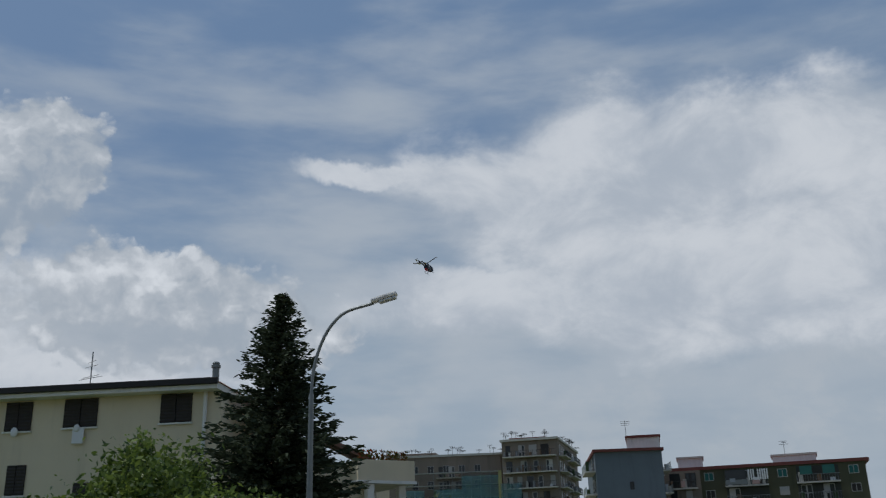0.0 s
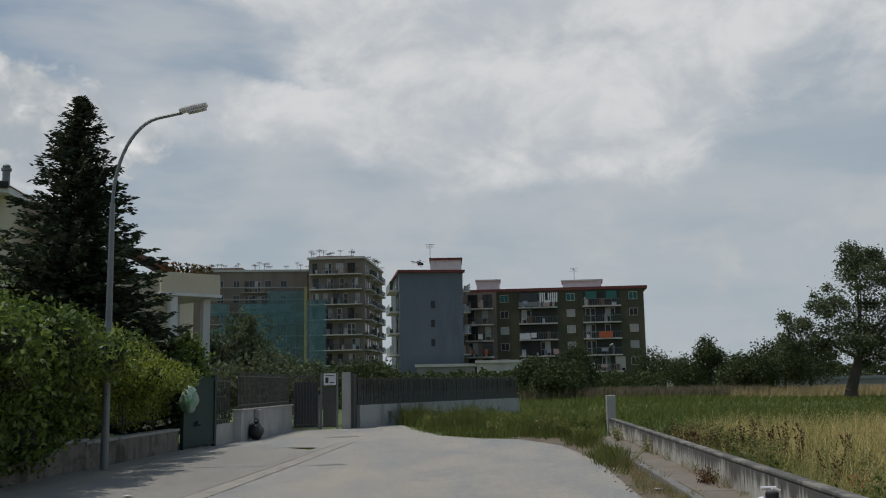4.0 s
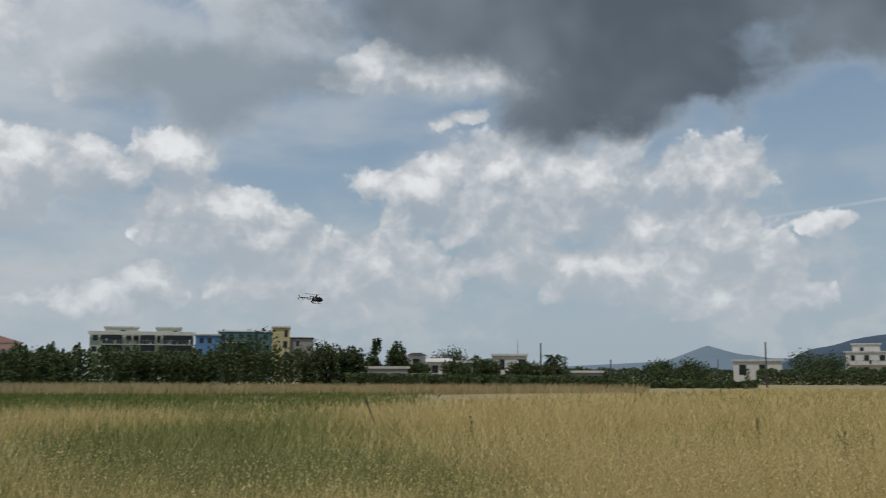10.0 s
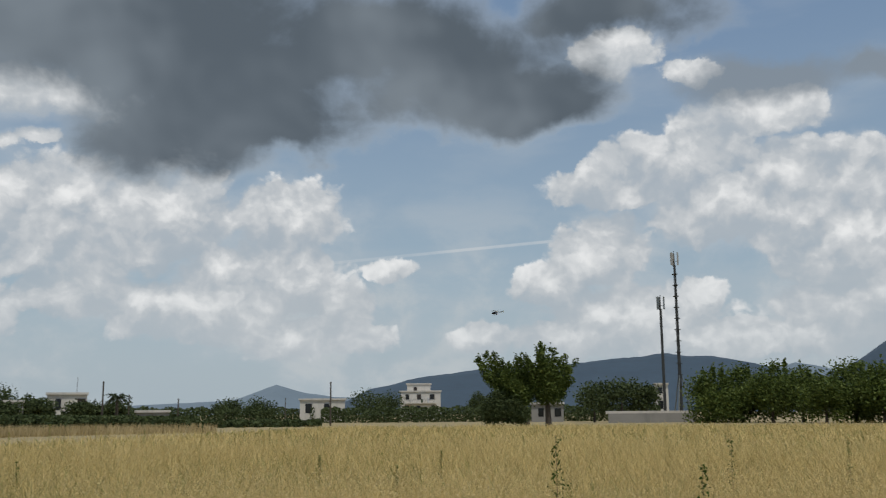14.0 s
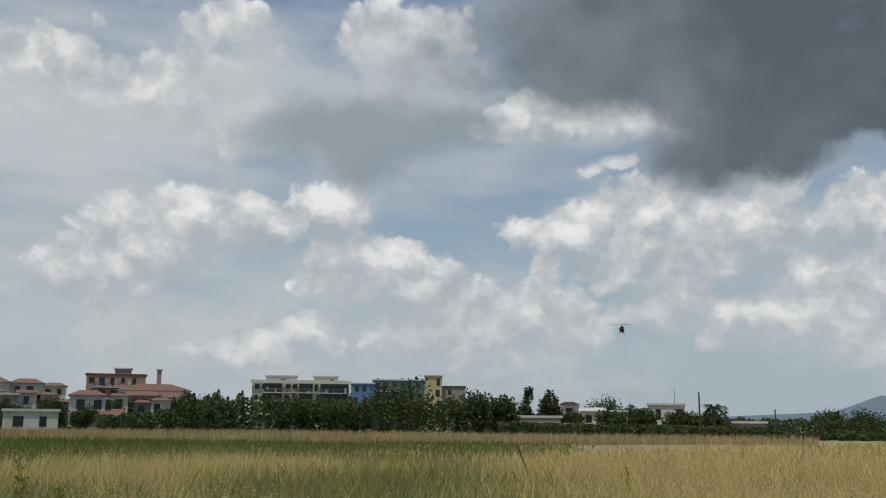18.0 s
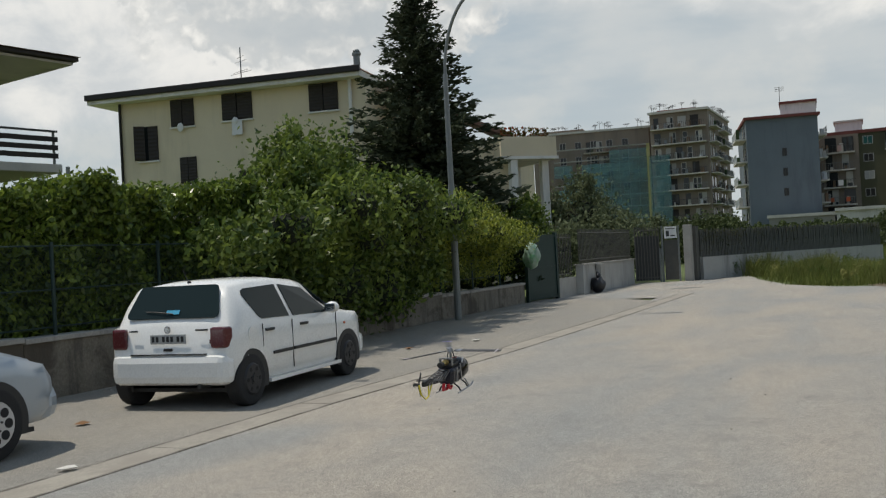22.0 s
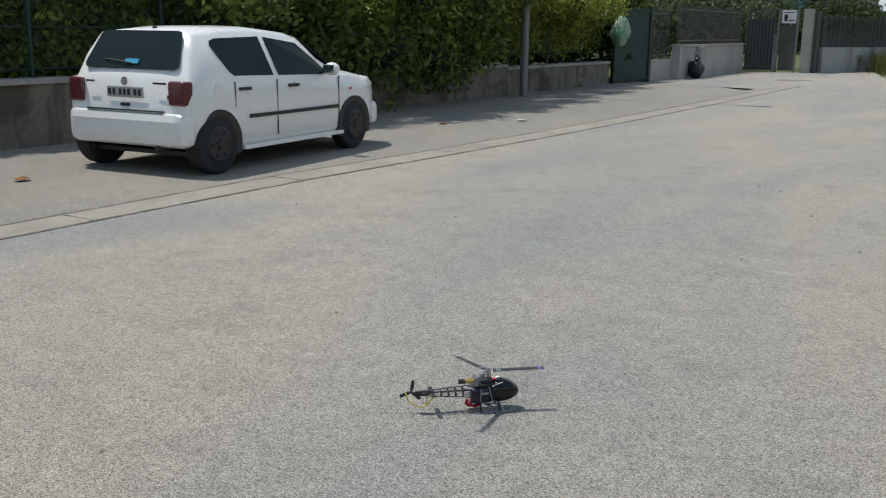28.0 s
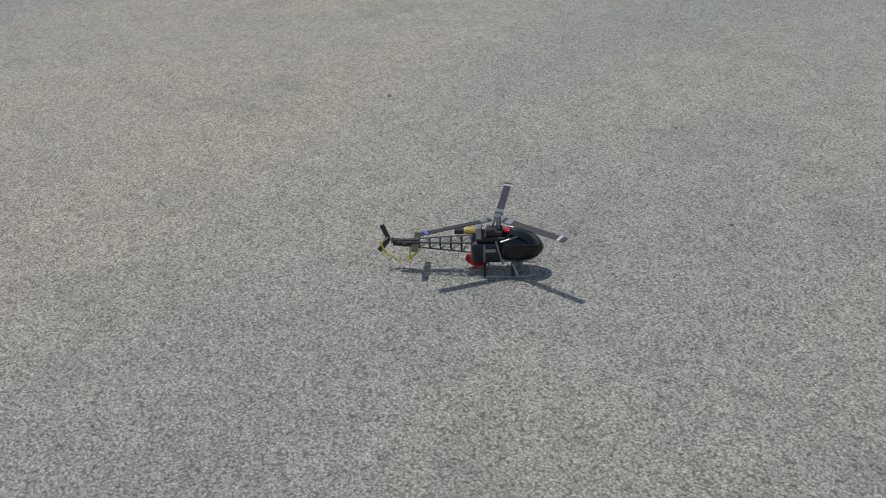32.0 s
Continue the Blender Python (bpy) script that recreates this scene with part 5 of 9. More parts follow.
def build_garden():
    rng = np.random.default_rng(2)
    # clipped laurel hedge: leaves over a block
    hedge = thing("hedge", "tall clipped laurel hedge with glossy leaves behind the fence", "hedge")
    lo, hi = np.array([-10.7, 7.6, 0.1]), np.array([-9.25, 15.0, 2.6])
    count = 62000
    pts = rng.uniform(lo, hi, (count, 3))
    face = rng.random(count)
    depth = rng.random(count) ** 2 * 0.35
    pts[face < 0.62, 0] = (hi[0] - depth)[face < 0.62]
    pts[(face >= 0.62) & (face < 0.86), 2] = (hi[2] - depth)[(face >= 0.62) & (face < 0.86)]
    pts[face >= 0.9, 1] = (lo[1] + depth)[face >= 0.9]
    swell = 0.13 * np.sin(pts[:, 1] * 2.1) + 0.1 * np.sin(pts[:, 1] * 5.3 + pts[:, 2] * 3) + 0.05 * rng.normal(size=count)
    pts[:, 0] += swell
    pts[:, 2] += (swell * 0.9 + (pts[:, 1] - 7.6) * 0.035) * np.clip(pts[:, 2] / 2.2, 0, 1) ** 2
    placed("foliage", quads_mesh("foliage", leaf_quads(rng, pts, 0.112, 0.3, 0.45)), LAUREL, hedge)
    # solid dark block in place of the hedge's inner shade
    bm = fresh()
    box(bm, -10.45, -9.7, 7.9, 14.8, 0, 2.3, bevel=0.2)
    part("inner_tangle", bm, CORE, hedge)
    shrub("shrub", "large round-leaved green shrub hanging over the garden wall",
          [(-10.6, 16.9, 2.2, 1.5, 1.7, 1.8), (-10.9, 17.4, 3.1, 1.1, 1.2, 1.05), (-9.9, 15.9, 1.7, 1.1, 1.3, 1.2), (-9.7, 18.2, 1.6, 1.0, 1.4, 1.2), (-10.4, 15.8, 2.9, 0.7, 0.7, 0.6),
           (-10.6, 18.6, 2.7, 0.8, 0.9, 0.8), (-9.4, 17.0, 1.1, 0.8, 1.5, 0.8), (-8.7, 13.4, 1.35, 0.5, 1.0, 0.75), (-8.6, 15.0, 1.15, 0.55, 1.0, 0.8), (-8.65, 16.6, 0.95, 0.55, 1.0, 0.7), (-8.7, 18.2, 1.2, 0.5, 0.9, 0.6), (-8.4, 17.4, 2.0, 0.6, 1.0, 0.5), (-8.3, 15.6, 1.9, 0.55, 0.9, 0.45), (-8.3, 12.9, 2.1, 0.6, 1.0, 0.45), (-8.0, 14.6, 2.5, 0.6, 1.0, 0.5), (-8.05, 16.8, 2.6, 0.65, 1.1, 0.5), (-8.1, 18.8, 2.4, 0.6, 1.0, 0.5), (-8.3, 11.4, 1.8, 0.45, 0.8, 0.35)],
          42000, 0.125, BROADLEAF, slim=0.5, droop=0.3, seed=3)
    shrub("shrub", "feathery yellow-green privet bushes trailing through the fence",
          [(-9.8, 19.8, 1.75, 0.8, 0.9, 0.8), (-10.0, 20.9, 2.0, 0.9, 1.2, 0.75), (-9.7, 22.2, 1.85, 0.9, 1.3, 0.8), (-9.9, 23.8, 2.0, 0.9, 1.2, 0.9), (-9.6, 25.1, 1.75, 0.7, 0.8, 0.9),
           (-9.3, 20.8, 1.35, 0.5, 1.2, 0.55), (-9.3, 23.2, 1.4, 0.5, 1.2, 0.55), (-9.0, 21.4, 1.95, 0.35, 0.8, 0.4), (-8.9, 19.6, 1.7, 0.4, 0.7, 0.45), (-8.9, 23.6, 1.8, 0.35, 0.9, 0.4),
           (-8.45, 20.4, 2.15, 0.55, 0.9, 0.35), (-8.35, 22.2, 2.0, 0.6, 0.9, 0.35), (-8.5, 24.2, 1.95, 0.5, 0.8, 0.35)],
          42000, 0.105, PRIVET, slim=0.4, droop=0.5, seed=4)
    shrub("shrub", "leafy young laurel beside the portico", [(-9.9, 29.2, 1.8, 0.8, 0.9, 1.2), (-10.1, 29.6, 2.6, 0.6, 0.6, 0.7), (-9.7, 28.6, 1.2, 0.7, 0.8, 0.8)], 5000, 0.15, BROADLEAF, seed=5)
    olive = shrub("olive_tree", "grey-green olive tree leaning over the garden wall", [(-10.6, 6.0, 2.3, 1.0, 1.1, 0.9), (-10.0, 5.4, 1.7, 0.8, 1.0, 0.7), (-10.3, 6.8, 1.6, 0.6, 0.6, 0.6), (-11.0, 4.6, 2.4, 1.2, 1.2, 1.0)],
                  13000, 0.075, OLIVE_LEAF, "tree", 0.3, 0.2, 6, stems=(((-10.5, 6.0, 0), (-10.4, 6.0, 1.6), 0.09), ((-10.4, 6.0, 1.0), (-10.1, 5.4, 1.7), 0.05)))
    shrub("shrub", "dark shrubs behind the entrance railing", [(-10.5, 34.0, 1.5, 1.0, 2.6, 1.0), (-10.2, 38.6, 1.5, 1.6, 1.3, 1.1), (-9.4, 41.0, 1.7, 1.6, 1.4, 1.2), (-11.5, 41.5, 2.6, 1.6, 1.5, 1.9)], 9000, 0.2, TREE_LEAF, seed=7)


def build_fir():
    rng = np.random.default_rng(8)
    fir = thing("fir_tree", "tall dark conical fir beside the house", "tree")
    base, high = np.array([-12.63, 27.2, 0.0]), 10.6
    bm = fresh()
    rod(bm, base, base + [0, 0, high - 0.3], 0.2, 0.02)
    part("trunk", bm, BARK, fir)
    pieces = []
    z = 0.7
    while z < high - 0.15:
        share = 1 - z / high
        reach = 0.14 + 4.5 * share ** 0.86 * (1.0 if z > 3 else 0.85)
        for k in range(int(14 + 20 * share)):
            turn = rng.uniform(0, 2 * np.pi)
            r = reach * rng.uniform(0.35, 1.08)
            out = np.array([np.cos(turn), np.sin(turn), 0])
            count = int(18 + 76 * share)
            t = rng.random((count, 1)) ** 0.7
            spine = base + [0, 0, z] + out * t * r + np.array([0, 0, 1]) * (0.22 * r * t * (t - 1.0))
            side = np.array([-out[1], out[0], 0])
            spine = spine + side * rng.normal(0, 0.16, (count, 1)) * (0.4 + r * 0.35) * (1.1 - t) + rng.normal(0, 0.05, (count, 3))
            along = out + side * rng.normal(0, 0.55, (count, 1)) + np.array([0, 0, 1]) * rng.normal(0.05, 0.3, (count, 1))
            along /= np.linalg.norm(along, axis=1, keepdims=True)
            wide = np.cross(along, rng.normal(size=(count, 3)))
            wide /= np.linalg.norm(wide, axis=1, keepdims=True)
            size = (0.15 + 0.17 * share) * rng.uniform(0.6, 1.3, (count, 1))
            pieces.append(np.stack([spine - along * size * 0.5, spine + wide * size * 0.2, spine + along * size * 0.6, spine - wide * size * 0.2], 1))
        z += 0.17 + 0.14 * share
    placed("crown", quads_mesh("crown", np.concatenate(pieces)), FIR_NEEDLE, fir)


def tree(name, label, at, trunk, clusters, count, size, mat, seed, limbs=True, group="", category="tree", fuzz=0.12):
    """A tree at a place: clusters are ellipsoids (dx, dy, z, rx, ry, rz) from its foot; trunk is (height, radius, lean x, lean y)."""
    rng = np.random.default_rng(seed)
    ob = thing(name, label, category, group, at=Matrix.Translation(at))
    high, r, lx, ly = trunk
    bm = fresh()
    bend = Vector((lx * 0.5, ly * 0.5, high * 0.5))
    rod(bm, (0, 0, -0.2), (lx * 0.15, ly * 0.15, high * 0.22), r * 1.35, r)
    rod(bm, (lx * 0.15, ly * 0.15, high * 0.22), bend, r, r * 0.85)
    rod(bm, bend, (lx, ly, high), r * 0.85, r * 0.55)
    part("trunk", bm, BARK, ob)
    if limbs:
        for c in clusters[:8]:
            bm = fresh()
            start = Vector((lx, ly, high)) * min(1.0, 0.6 + 0.4 * (c[2] / (clusters[0][2] + 4)))
            mid = start.lerp(Vector(c[:3]), 0.5) + Vector((0, 0, 0.25))
            rod(bm, start, mid, r * 0.36, r * 0.2, 6)
            rod(bm, mid, c[:3], r * 0.2, r * 0.05, 6)
            part("limb", bm, BARK, ob)
    pts = cloud_points(rng, clusters, count, 0.2, fuzz)
    placed("crown", quads_mesh("crown", leaf_quads(rng, pts, size, 0.1, 0.55)), mat, ob)
    return ob


def build_field_tree():
    right = Vector((math.cos(radians(19.3)), -math.sin(radians(19.3)), 0))
    away = Vector((math.sin(radians(19.3)), math.cos(radians(19.3)), 0))
    clusters = []
    for u, w, z, r in ((0.6, 0, 5.0, 2.1), (-2.2, 0.5, 4.0, 1.5), (1.2, -0.5, 7.6, 1.6), (1.0, 0.2, 9.2, 1.0), (3.2, 0.6, 6.2, 1.9), (5.0, 0, 6.8, 1.3), (6.1, -0.3, 7.4, 0.85), (5.7, 0.3, 5.0, 0.9),
                       (4.3, -0.6, 4.4, 1.2), (-0.8, -0.4, 6.3, 1.4), (-3.1, 0.2, 5.0, 1.0), (2.4, 0.9, 4.2, 1.4), (2.9, -0.8, 7.9, 1.1), (-1.5, 0.6, 3.0, 1.1), (4.9, 0.5, 3.5, 0.8),
                       (-3.6, 0, 3.6, 0.9), (0.3, 0.3, 8.4, 0.9), (1.9, 0, 9.0, 0.7), (6.4, 0, 6.2, 0.6), (0.5, -0.9, 3.6, 1.3), (2.5, 0, 3.0, 1.2), (4.2, 0.3, 2.9, 1.0), (1.2, 0.5, 2.7, 1.0), (5.4, 0, 3.9, 0.9)):
        p = right * u + away * w
        clusters.append((p.x, p.y, z, r * 0.72, r * 0.72, r * 0.6))
    rng = random.Random(14)
    for k in range(150):
        c = clusters[k % 24]
        a, b = rng.uniform(0, 6.28), rng.uniform(-0.6, 1.4)
        s = rng.uniform(0.24, 0.56)
        clusters.append((c[0] + 1.2 * c[3] * math.cos(a) * math.cos(b), c[1] + 1.2 * c[4] * math.sin(a) * math.cos(b), c[2] + 1.3 * c[5] * math.sin(b), s, s, s * 0.8))
    lean = right * 0.9
    tree("field_tree", "spreading lone tree with a crooked dark trunk in the field", (22.1, 62.9, 0.1), (3.6, 0.36, lean.x, lean.y), clusters, 42000, 0.17, TREE_LEAF, 11, fuzz=0.3)


build_garden()
build_fir()
build_field_tree()


# ---- street lamp and street clutter ----
def build_lamp(name, label, foot, high, reach, way, mat=STEEL):
    lamp = thing(name, label, "street lamp", at=Matrix.Translation(foot))
    way = Vector(way).normalized()
    bm = fresh()
    rod(bm, (0, 0, 0), (0, 0, high * 0.36), 0.085, 0.08, 12)
    rod(bm, (0, 0, high * 0.36), (0, 0, high * 0.4), 0.095, 0.07, 12)
    rod(bm, (0, 0, high * 0.4), (0, 0, high * 0.72), 0.07, 0.055, 12)
    part("pole", bm, mat, lamp)
    bm = fresh()
    pts = []
    for k in range(13):
        a = radians(82 * k / 12)
        pts.append(Vector((0, 0, high * 0.72)) + way * (1 - math.cos(a)) * reach * 0.62 + Vector((0, 0, math.sin(a) * high * 0.245)))
    pts.append(pts[-1] + way * reach * 0.3 + Vector((0, 0, 0.12)))
    tube(bm, pts, 0.04, 8)
    part("arm", bm, mat, lamp)
    tip = pts[-1]
    turn = Matrix.Translation(tip) @ Matrix.Rotation(math.atan2(way.y, way.x), 4, "Z") @ Matrix.Rotation(radians(-14), 4, "Y")
    bm = fresh()
    box(bm, -0.05, 0.58, -0.115, 0.115, 0.0, 0.11, turn, bevel=0.045)
    head = part("lantern", bm, WHITE_PAINT, lamp, "pale lantern housing")
    bm = fresh()
    box(bm, 0.12, 0.54, -0.095, 0.095, -0.055, -0.004, turn, bevel=0.022)
    part("diffuser", bm, PALE_GLASS, head, "ribbed diffuser")
    return lamp


PALE_GLASS = glass_material("lantern_glass", (0.55, 0.56, 0.52), 0.3)
BLACK_BAG = material("black_bag", (0.012, 0.012, 0.014), 0.35, vary=0.3, scale=8, bump=0.6, fine=18)
CLEAR_BAG = material("green_white_bag", (0.24, 0.34, 0.26), 0.35, vary=0.4, scale=5, bump=0.6, fine=14, second=(0.12, 0.30, 0.14))


def crumple(ob, seed, by):
    rng = random.Random(seed)
    for v in ob.data.vertices:
        v.co *= 1 + by * noise.noise(v.co * 6 + Vector((seed, 0, 0)))
    return smooth(ob)


def build_clutter():
    build_lamp("street_lamp", "grey steel street lamp with a long curved arm", (-8.46, 19.9, 0.0), 7.95, 1.75, (1, 0.12, 0))
    build_lamp("street_lamp", "distant single street lamp before the olive-green block", (*polar(6.2, 120), 0), 6.2, 1.3, (0.3, -1, 0))
    bm = fresh()
    ball(bm, (0, 0, 0.27), 0.24, 0.24, 0.28, 3)
    rod(bm, (0, 0, 0.5), (0.03, 0, 0.66), 0.05, 0.09)
    bag = tagged(crumple(part("rubbish_bag", bm, BLACK_BAG), 3, 0.22), "black tied rubbish bag on the ground by the white wall", "rubbish bag")
    bag.matrix_basis = Matrix.Translation((-8.02, 30.6, 0.0))
    bm = fresh()
    ball(bm, (0, 0, 0), 0.24, 0.26, 0.38, 3)
    rod(bm, (0, 0, 0.3), (0, 0, 0.5), 0.12, 0.03)
    hung = tagged(crumple(part("rubbish_bag", bm, CLEAR_BAG), 5, 0.25), "pale green plastic bag hung on the garden door", "rubbish bag")
    hung.matrix_basis = Matrix.Translation((-8.62, 25.75, 1.36))
    bm = fresh()
    box(bm, -8.24, -8.06, 31.2, 31.75, 0.35, 0.95, bevel=0.01)
    tagged(part("meter_cabinet", bm, CONCRETE), "grey meter cabinet against the white wall", "cabinet")
    rng = random.Random(12)
    paper, dry = material("litter_paper", (0.6, 0.58, 0.53), 0.8), material("dead_leaf", (0.20, 0.10, 0.04), 0.9)
    for k, (x, y) in enumerate(((-6.6, 13.6), (-5.9, 14.8), (-5.6, 4.6), (-5.35, 5.2), (-6.9, 6.9), (2.2, 12.8), (2.15, 10.2), (2.3, 15.0), (2.9, 9.5), (2.05, 18.5))):
        bm = fresh()
        v = [bm.verts.new((rng.uniform(0.06, 0.11) * math.cos(a), rng.uniform(0.04, 0.08) * math.sin(a), 0.012 + rng.uniform(0, 0.02))) for a in (0.2, 1.1, 2.0, 2.9, 4.0, 5.2)]
        mid = bm.verts.new((0, 0, 0.035))
        low = bm.verts.new((0, 0, 0.0))
        for i in range(6):
            bm.faces.new((v[i], v[(i + 1) % 6], mid))
            bm.faces.new((v[(i + 1) % 6], v[i], low))
        ob = part("scrap_of_paper" if k % 2 else "dead_leaf", bm, paper if k % 2 else dry)
        ob.matrix_basis = pose(x, y, 0.126 if x > 2.7 else 0.016, 0, 0, rng.uniform(0, 360))
        tagged(ob, "crumpled scrap of pale paper on the ground" if k % 2 else "curled brown dead leaf on the ground", "litter" if k % 2 else "leaf")
    bm = fresh()
    prism(bm, [(-5.9, 31.4), (-5.3, 31.2), (-4.8, 31.9), (-5.2, 32.3), (-5.8, 32.0)], 0.002, 0.009)
    tagged(part("road_patch", bm, KERB), "dark broken patch around a drain in the asphalt", "road patch", kind="structure")


build_clutter()


# ---- far houses, woods, masts and hills ----
PINK_WALL = material("faded_pink_render", (0.32, 0.225, 0.17), 0.9, vary=0.3, scale=0.3, bump=0.1, stain=0.3)
PALE_GREEN_WALL = material("pale_green_render", (0.45, 0.47, 0.36), 0.9, vary=0.2, scale=0.3, bump=0.1)
YELLOW_WALL = material("ochre_render", (0.42, 0.36, 0.19), 0.9, vary=0.2, scale=0.3, bump=0.1)
TEAL_WALL = material("teal_netted_wall", (0.07, 0.15, 0.17), 0.9, vary=0.3, scale=0.4)
BLUE_PAINT = material("bright_blue_render", (0.09, 0.19, 0.34), 0.9, vary=0.2, scale=0.3)
GREY_RENDER = material("grey_render", (0.25, 0.24, 0.22), 0.9, vary=0.3, scale=0.3, stain=0.3)
FAR_WHITE = material("far_white_render", (0.56, 0.53, 0.475), 0.85, vary=0.2, scale=0.4, stain=0.25)


def far_house(name, label, az0, az1, d, el_top, mat, roof="flat", deep=9.0, storey=2.9, gap=2.6, seed=1, base=0.0, roof_mat=None, balconies=0, category="house"):
    """A house that fills the azimuths az0 to az1 at distance d, with rows of windows and a roof."""
    rng = random.Random(seed)
    ob = thing(name, label, category)
    a, b = polar(az0, d), polar(az1, d)
    top = 1.67 + d * math.tan(radians(el_top))
    outline = footprint(a, b, deep)
    wide = (Vector(b) - Vector(a)).length
    rise = min(1.7, wide * 0.17) if roof != "flat" else 0.35
    eave = top - rise
    body(ob, outline, base - 0.3, eave, mat)
    if roof == "flat":
        body(ob, grown(outline, 0.35), eave, top, roof_mat or SLAB, "roof")
    else:
        g = grown(outline, 0.6)
        bm = fresh()
        v = [bm.verts.new((x, y, eave)) for x, y in g]
        inset = 0.28 if roof == "hip" else 0.0
        r0 = Vector(g[0]).lerp(Vector(g[3]), 0.5)
        r1 = Vector(g[1]).lerp(Vector(g[2]), 0.5)
        p0, p1 = r0.lerp(r1, inset), r1.lerp(r0, inset)
        v += [bm.verts.new((p0.x, p0.y, top)), bm.verts.new((p1.x, p1.y, top))]
        for f in ((0, 1, 5, 4), (1, 2, 5), (2, 3, 4, 5), (3, 0, 4), (3, 2, 1, 0)):
            bm.faces.new([v[i] for i in f])
        part("roof", bm, roof_mat or TERRACOTTA, ob)
    floors = max(1, int((eave - base) / storey))
    for k in range(floors):
        z = eave - (k + 1) * storey + 0.9
        u = gap * 0.5 + rng.uniform(0, 0.4)
        while u < wide - 0.7:
            win = fresh()
            w = rng.choice((0.9, 1.1, 1.3))
            m = on_wall(a, b, u, z)
            box(win, -w / 2, w / 2, 0.004, 0.04, -0.5 if rng.random() < 0.3 else 0.0, 1.35)
            pane = part("window", win, rng.choice((DARK_OPENING, DARK_OPENING, SHUTTER, DARK_OPENING)), ob)
            pane.matrix_basis = m
            u += gap * rng.uniform(0.85, 1.2)
        if k < balconies:
            balcony(ob, a, b, wide * 0.1, wide * rng.uniform(0.5, 0.9), z - 0.85, 1.2, STEEL, SLAB, dark=False)
    return ob, outline, top


def build_village():
    ob, o, top = far_house("house", "cream gabled house at the village edge", 25.2, 27.0, 200, 2.55, CREAM, "hip", seed=1)
    far_house("house", "broad brick-red flat-roofed house on the village rise", 27.0, 28.9, 235, 2.75, PINK_WALL, "flat", seed=2, roof_mat=PINK_WALL)
    far_house("house", "stepped terracotta-coloured apartment house in the village", 28.6, 31.6, 240, 2.92, PINK_WALL, "flat", seed=3, roof_mat=SLAB, balconies=2)
    far_house("stair_tower", "square red-brown stair tower above the village roofs", 28.8, 29.75, 238, 3.22, PINK_WALL, "flat", 4, seed=4, roof_mat=RED_TRIM, gap=5, category="tower")
    far_house("house", "house with a broad terracotta roof among the village houses", 28.0, 30.0, 212, 2.3, FAR_WHITE, "gable", seed=5, balconies=1)
    far_house("house", "white house with a red tiled hip roof and balconies", 30.3, 32.3, 205, 2.42, FAR_WHITE, "hip", seed=6, balconies=2)
    far_house("house", "white house with arched loggias and a tiled roof", 32.3, 34.0, 207, 2.35, FAR_WHITE, "hip", seed=7, balconies=2)
    far_house("house", "small pale house at the end of the village row", 33.9, 35.2, 225, 2.15, CREAM, "hip", seed=8)
    far_house("house", "low pink house below the village row", 33.0, 34.9, 190, 1.45, PINK_WALL, "hip", seed=9)
    far_house("villa", "white villa with a red hip roof and a dark doorway", 35.4, 37.3, 150, 1.78, FAR_WHITE, "hip", seed=10, base=1.2)
    far_house("annexe", "long low tiled annexe below the white villa", 35.6, 38.2, 148, 0.72, PINK_WALL, "gable", 6, seed=11)
    far_house("house", "low flat-roofed white house at the field edge", 32.1, 34.9, 140, 0.66, FAR_WHITE, "flat", 7, seed=12, gap=3.4, roof_mat=SLAB)
    far_house("apartment_house", "red-brown apartment house with a rooftop terrace", 36.2, 39.4, 245, 2.68, PINK_WALL, "flat", seed=13, roof_mat=RED_TRIM, balconies=3, gap=2.2, category="building")
    far_house("apartment_house", "white and pink apartment house with red awnings", 37.9, 41.9, 240, 2.18, FAR_WHITE, "hip", seed=14, balconies=3, gap=2.2, category="building")
    far_house("house", "terraced pink house with small tiled gables", 38.4, 40.0, 232, 1.75, PINK_WALL, "gable", seed=15, balconies=1)
    far_house("house", "terraced white house with small tiled gables", 40.0, 41.8, 232, 1.7, FAR_WHITE, "gable", seed=16, balconies=1)
    far_house("stack", "slim brick stack beside a rooftop terrace", 40.0, 40.25, 244, 3.0, PINK_WALL, "flat", 1.0, seed=17, gap=9, category="chimney")
    far_house("rooftop_hut", "grey rooftop hut with tanks above a terrace", 37.7, 38.6, 248, 3.02, GREY_RENDER, "flat", 4, seed=18, gap=9, category="hut")
    vrng = random.Random(77)
    walls = ((FAR_WHITE, "white"), (CREAM, "cream"), (PINK_WALL, "faded pink"), (GREY_RENDER, "grey"), (FAR_WHITE, "white"))
    for k, (az, el) in enumerate(((24.9, 1.35), (26.1, 1.6), (27.3, 1.85), (28.2, 1.5), (29.3, 1.7), (30.4, 1.6), (31.5, 1.75), (32.4, 1.5), (33.3, 1.7), (34.3, 1.6), (35.1, 1.25), (37.0, 1.35), (38.0, 1.6), (39.2, 1.25), (40.3, 1.4), (41.2, 1.15))):
        mat, tone = walls[vrng.randrange(5)]
        far_house("house", f"small {tone} village house with a tiled roof", az - vrng.uniform(0.35, 0.6), az + vrng.uniform(0.35, 0.6), 178 + vrng.uniform(0, 16), el, mat, ("gable", "hip", "hip", "flat")[k % 4], 6, seed=150 + k,
                  gap=vrng.uniform(1.9, 2.7), balconies=k % 2)
    far_house("house", "brown house half hidden by palms", 24.0, 25.4, 180, 1.3, PINK_WALL, "flat", seed=19)
    flats = far_house("apartment_house", "pale green apartment house with balcony bays painted dark for shade", 45.4, 51.1, 262, 2.48, PALE_GREEN_WALL, "flat", seed=20, gap=2.0, balconies=3, category="building")
    a, b = polar(45.4, 262), polar(51.1, 262)
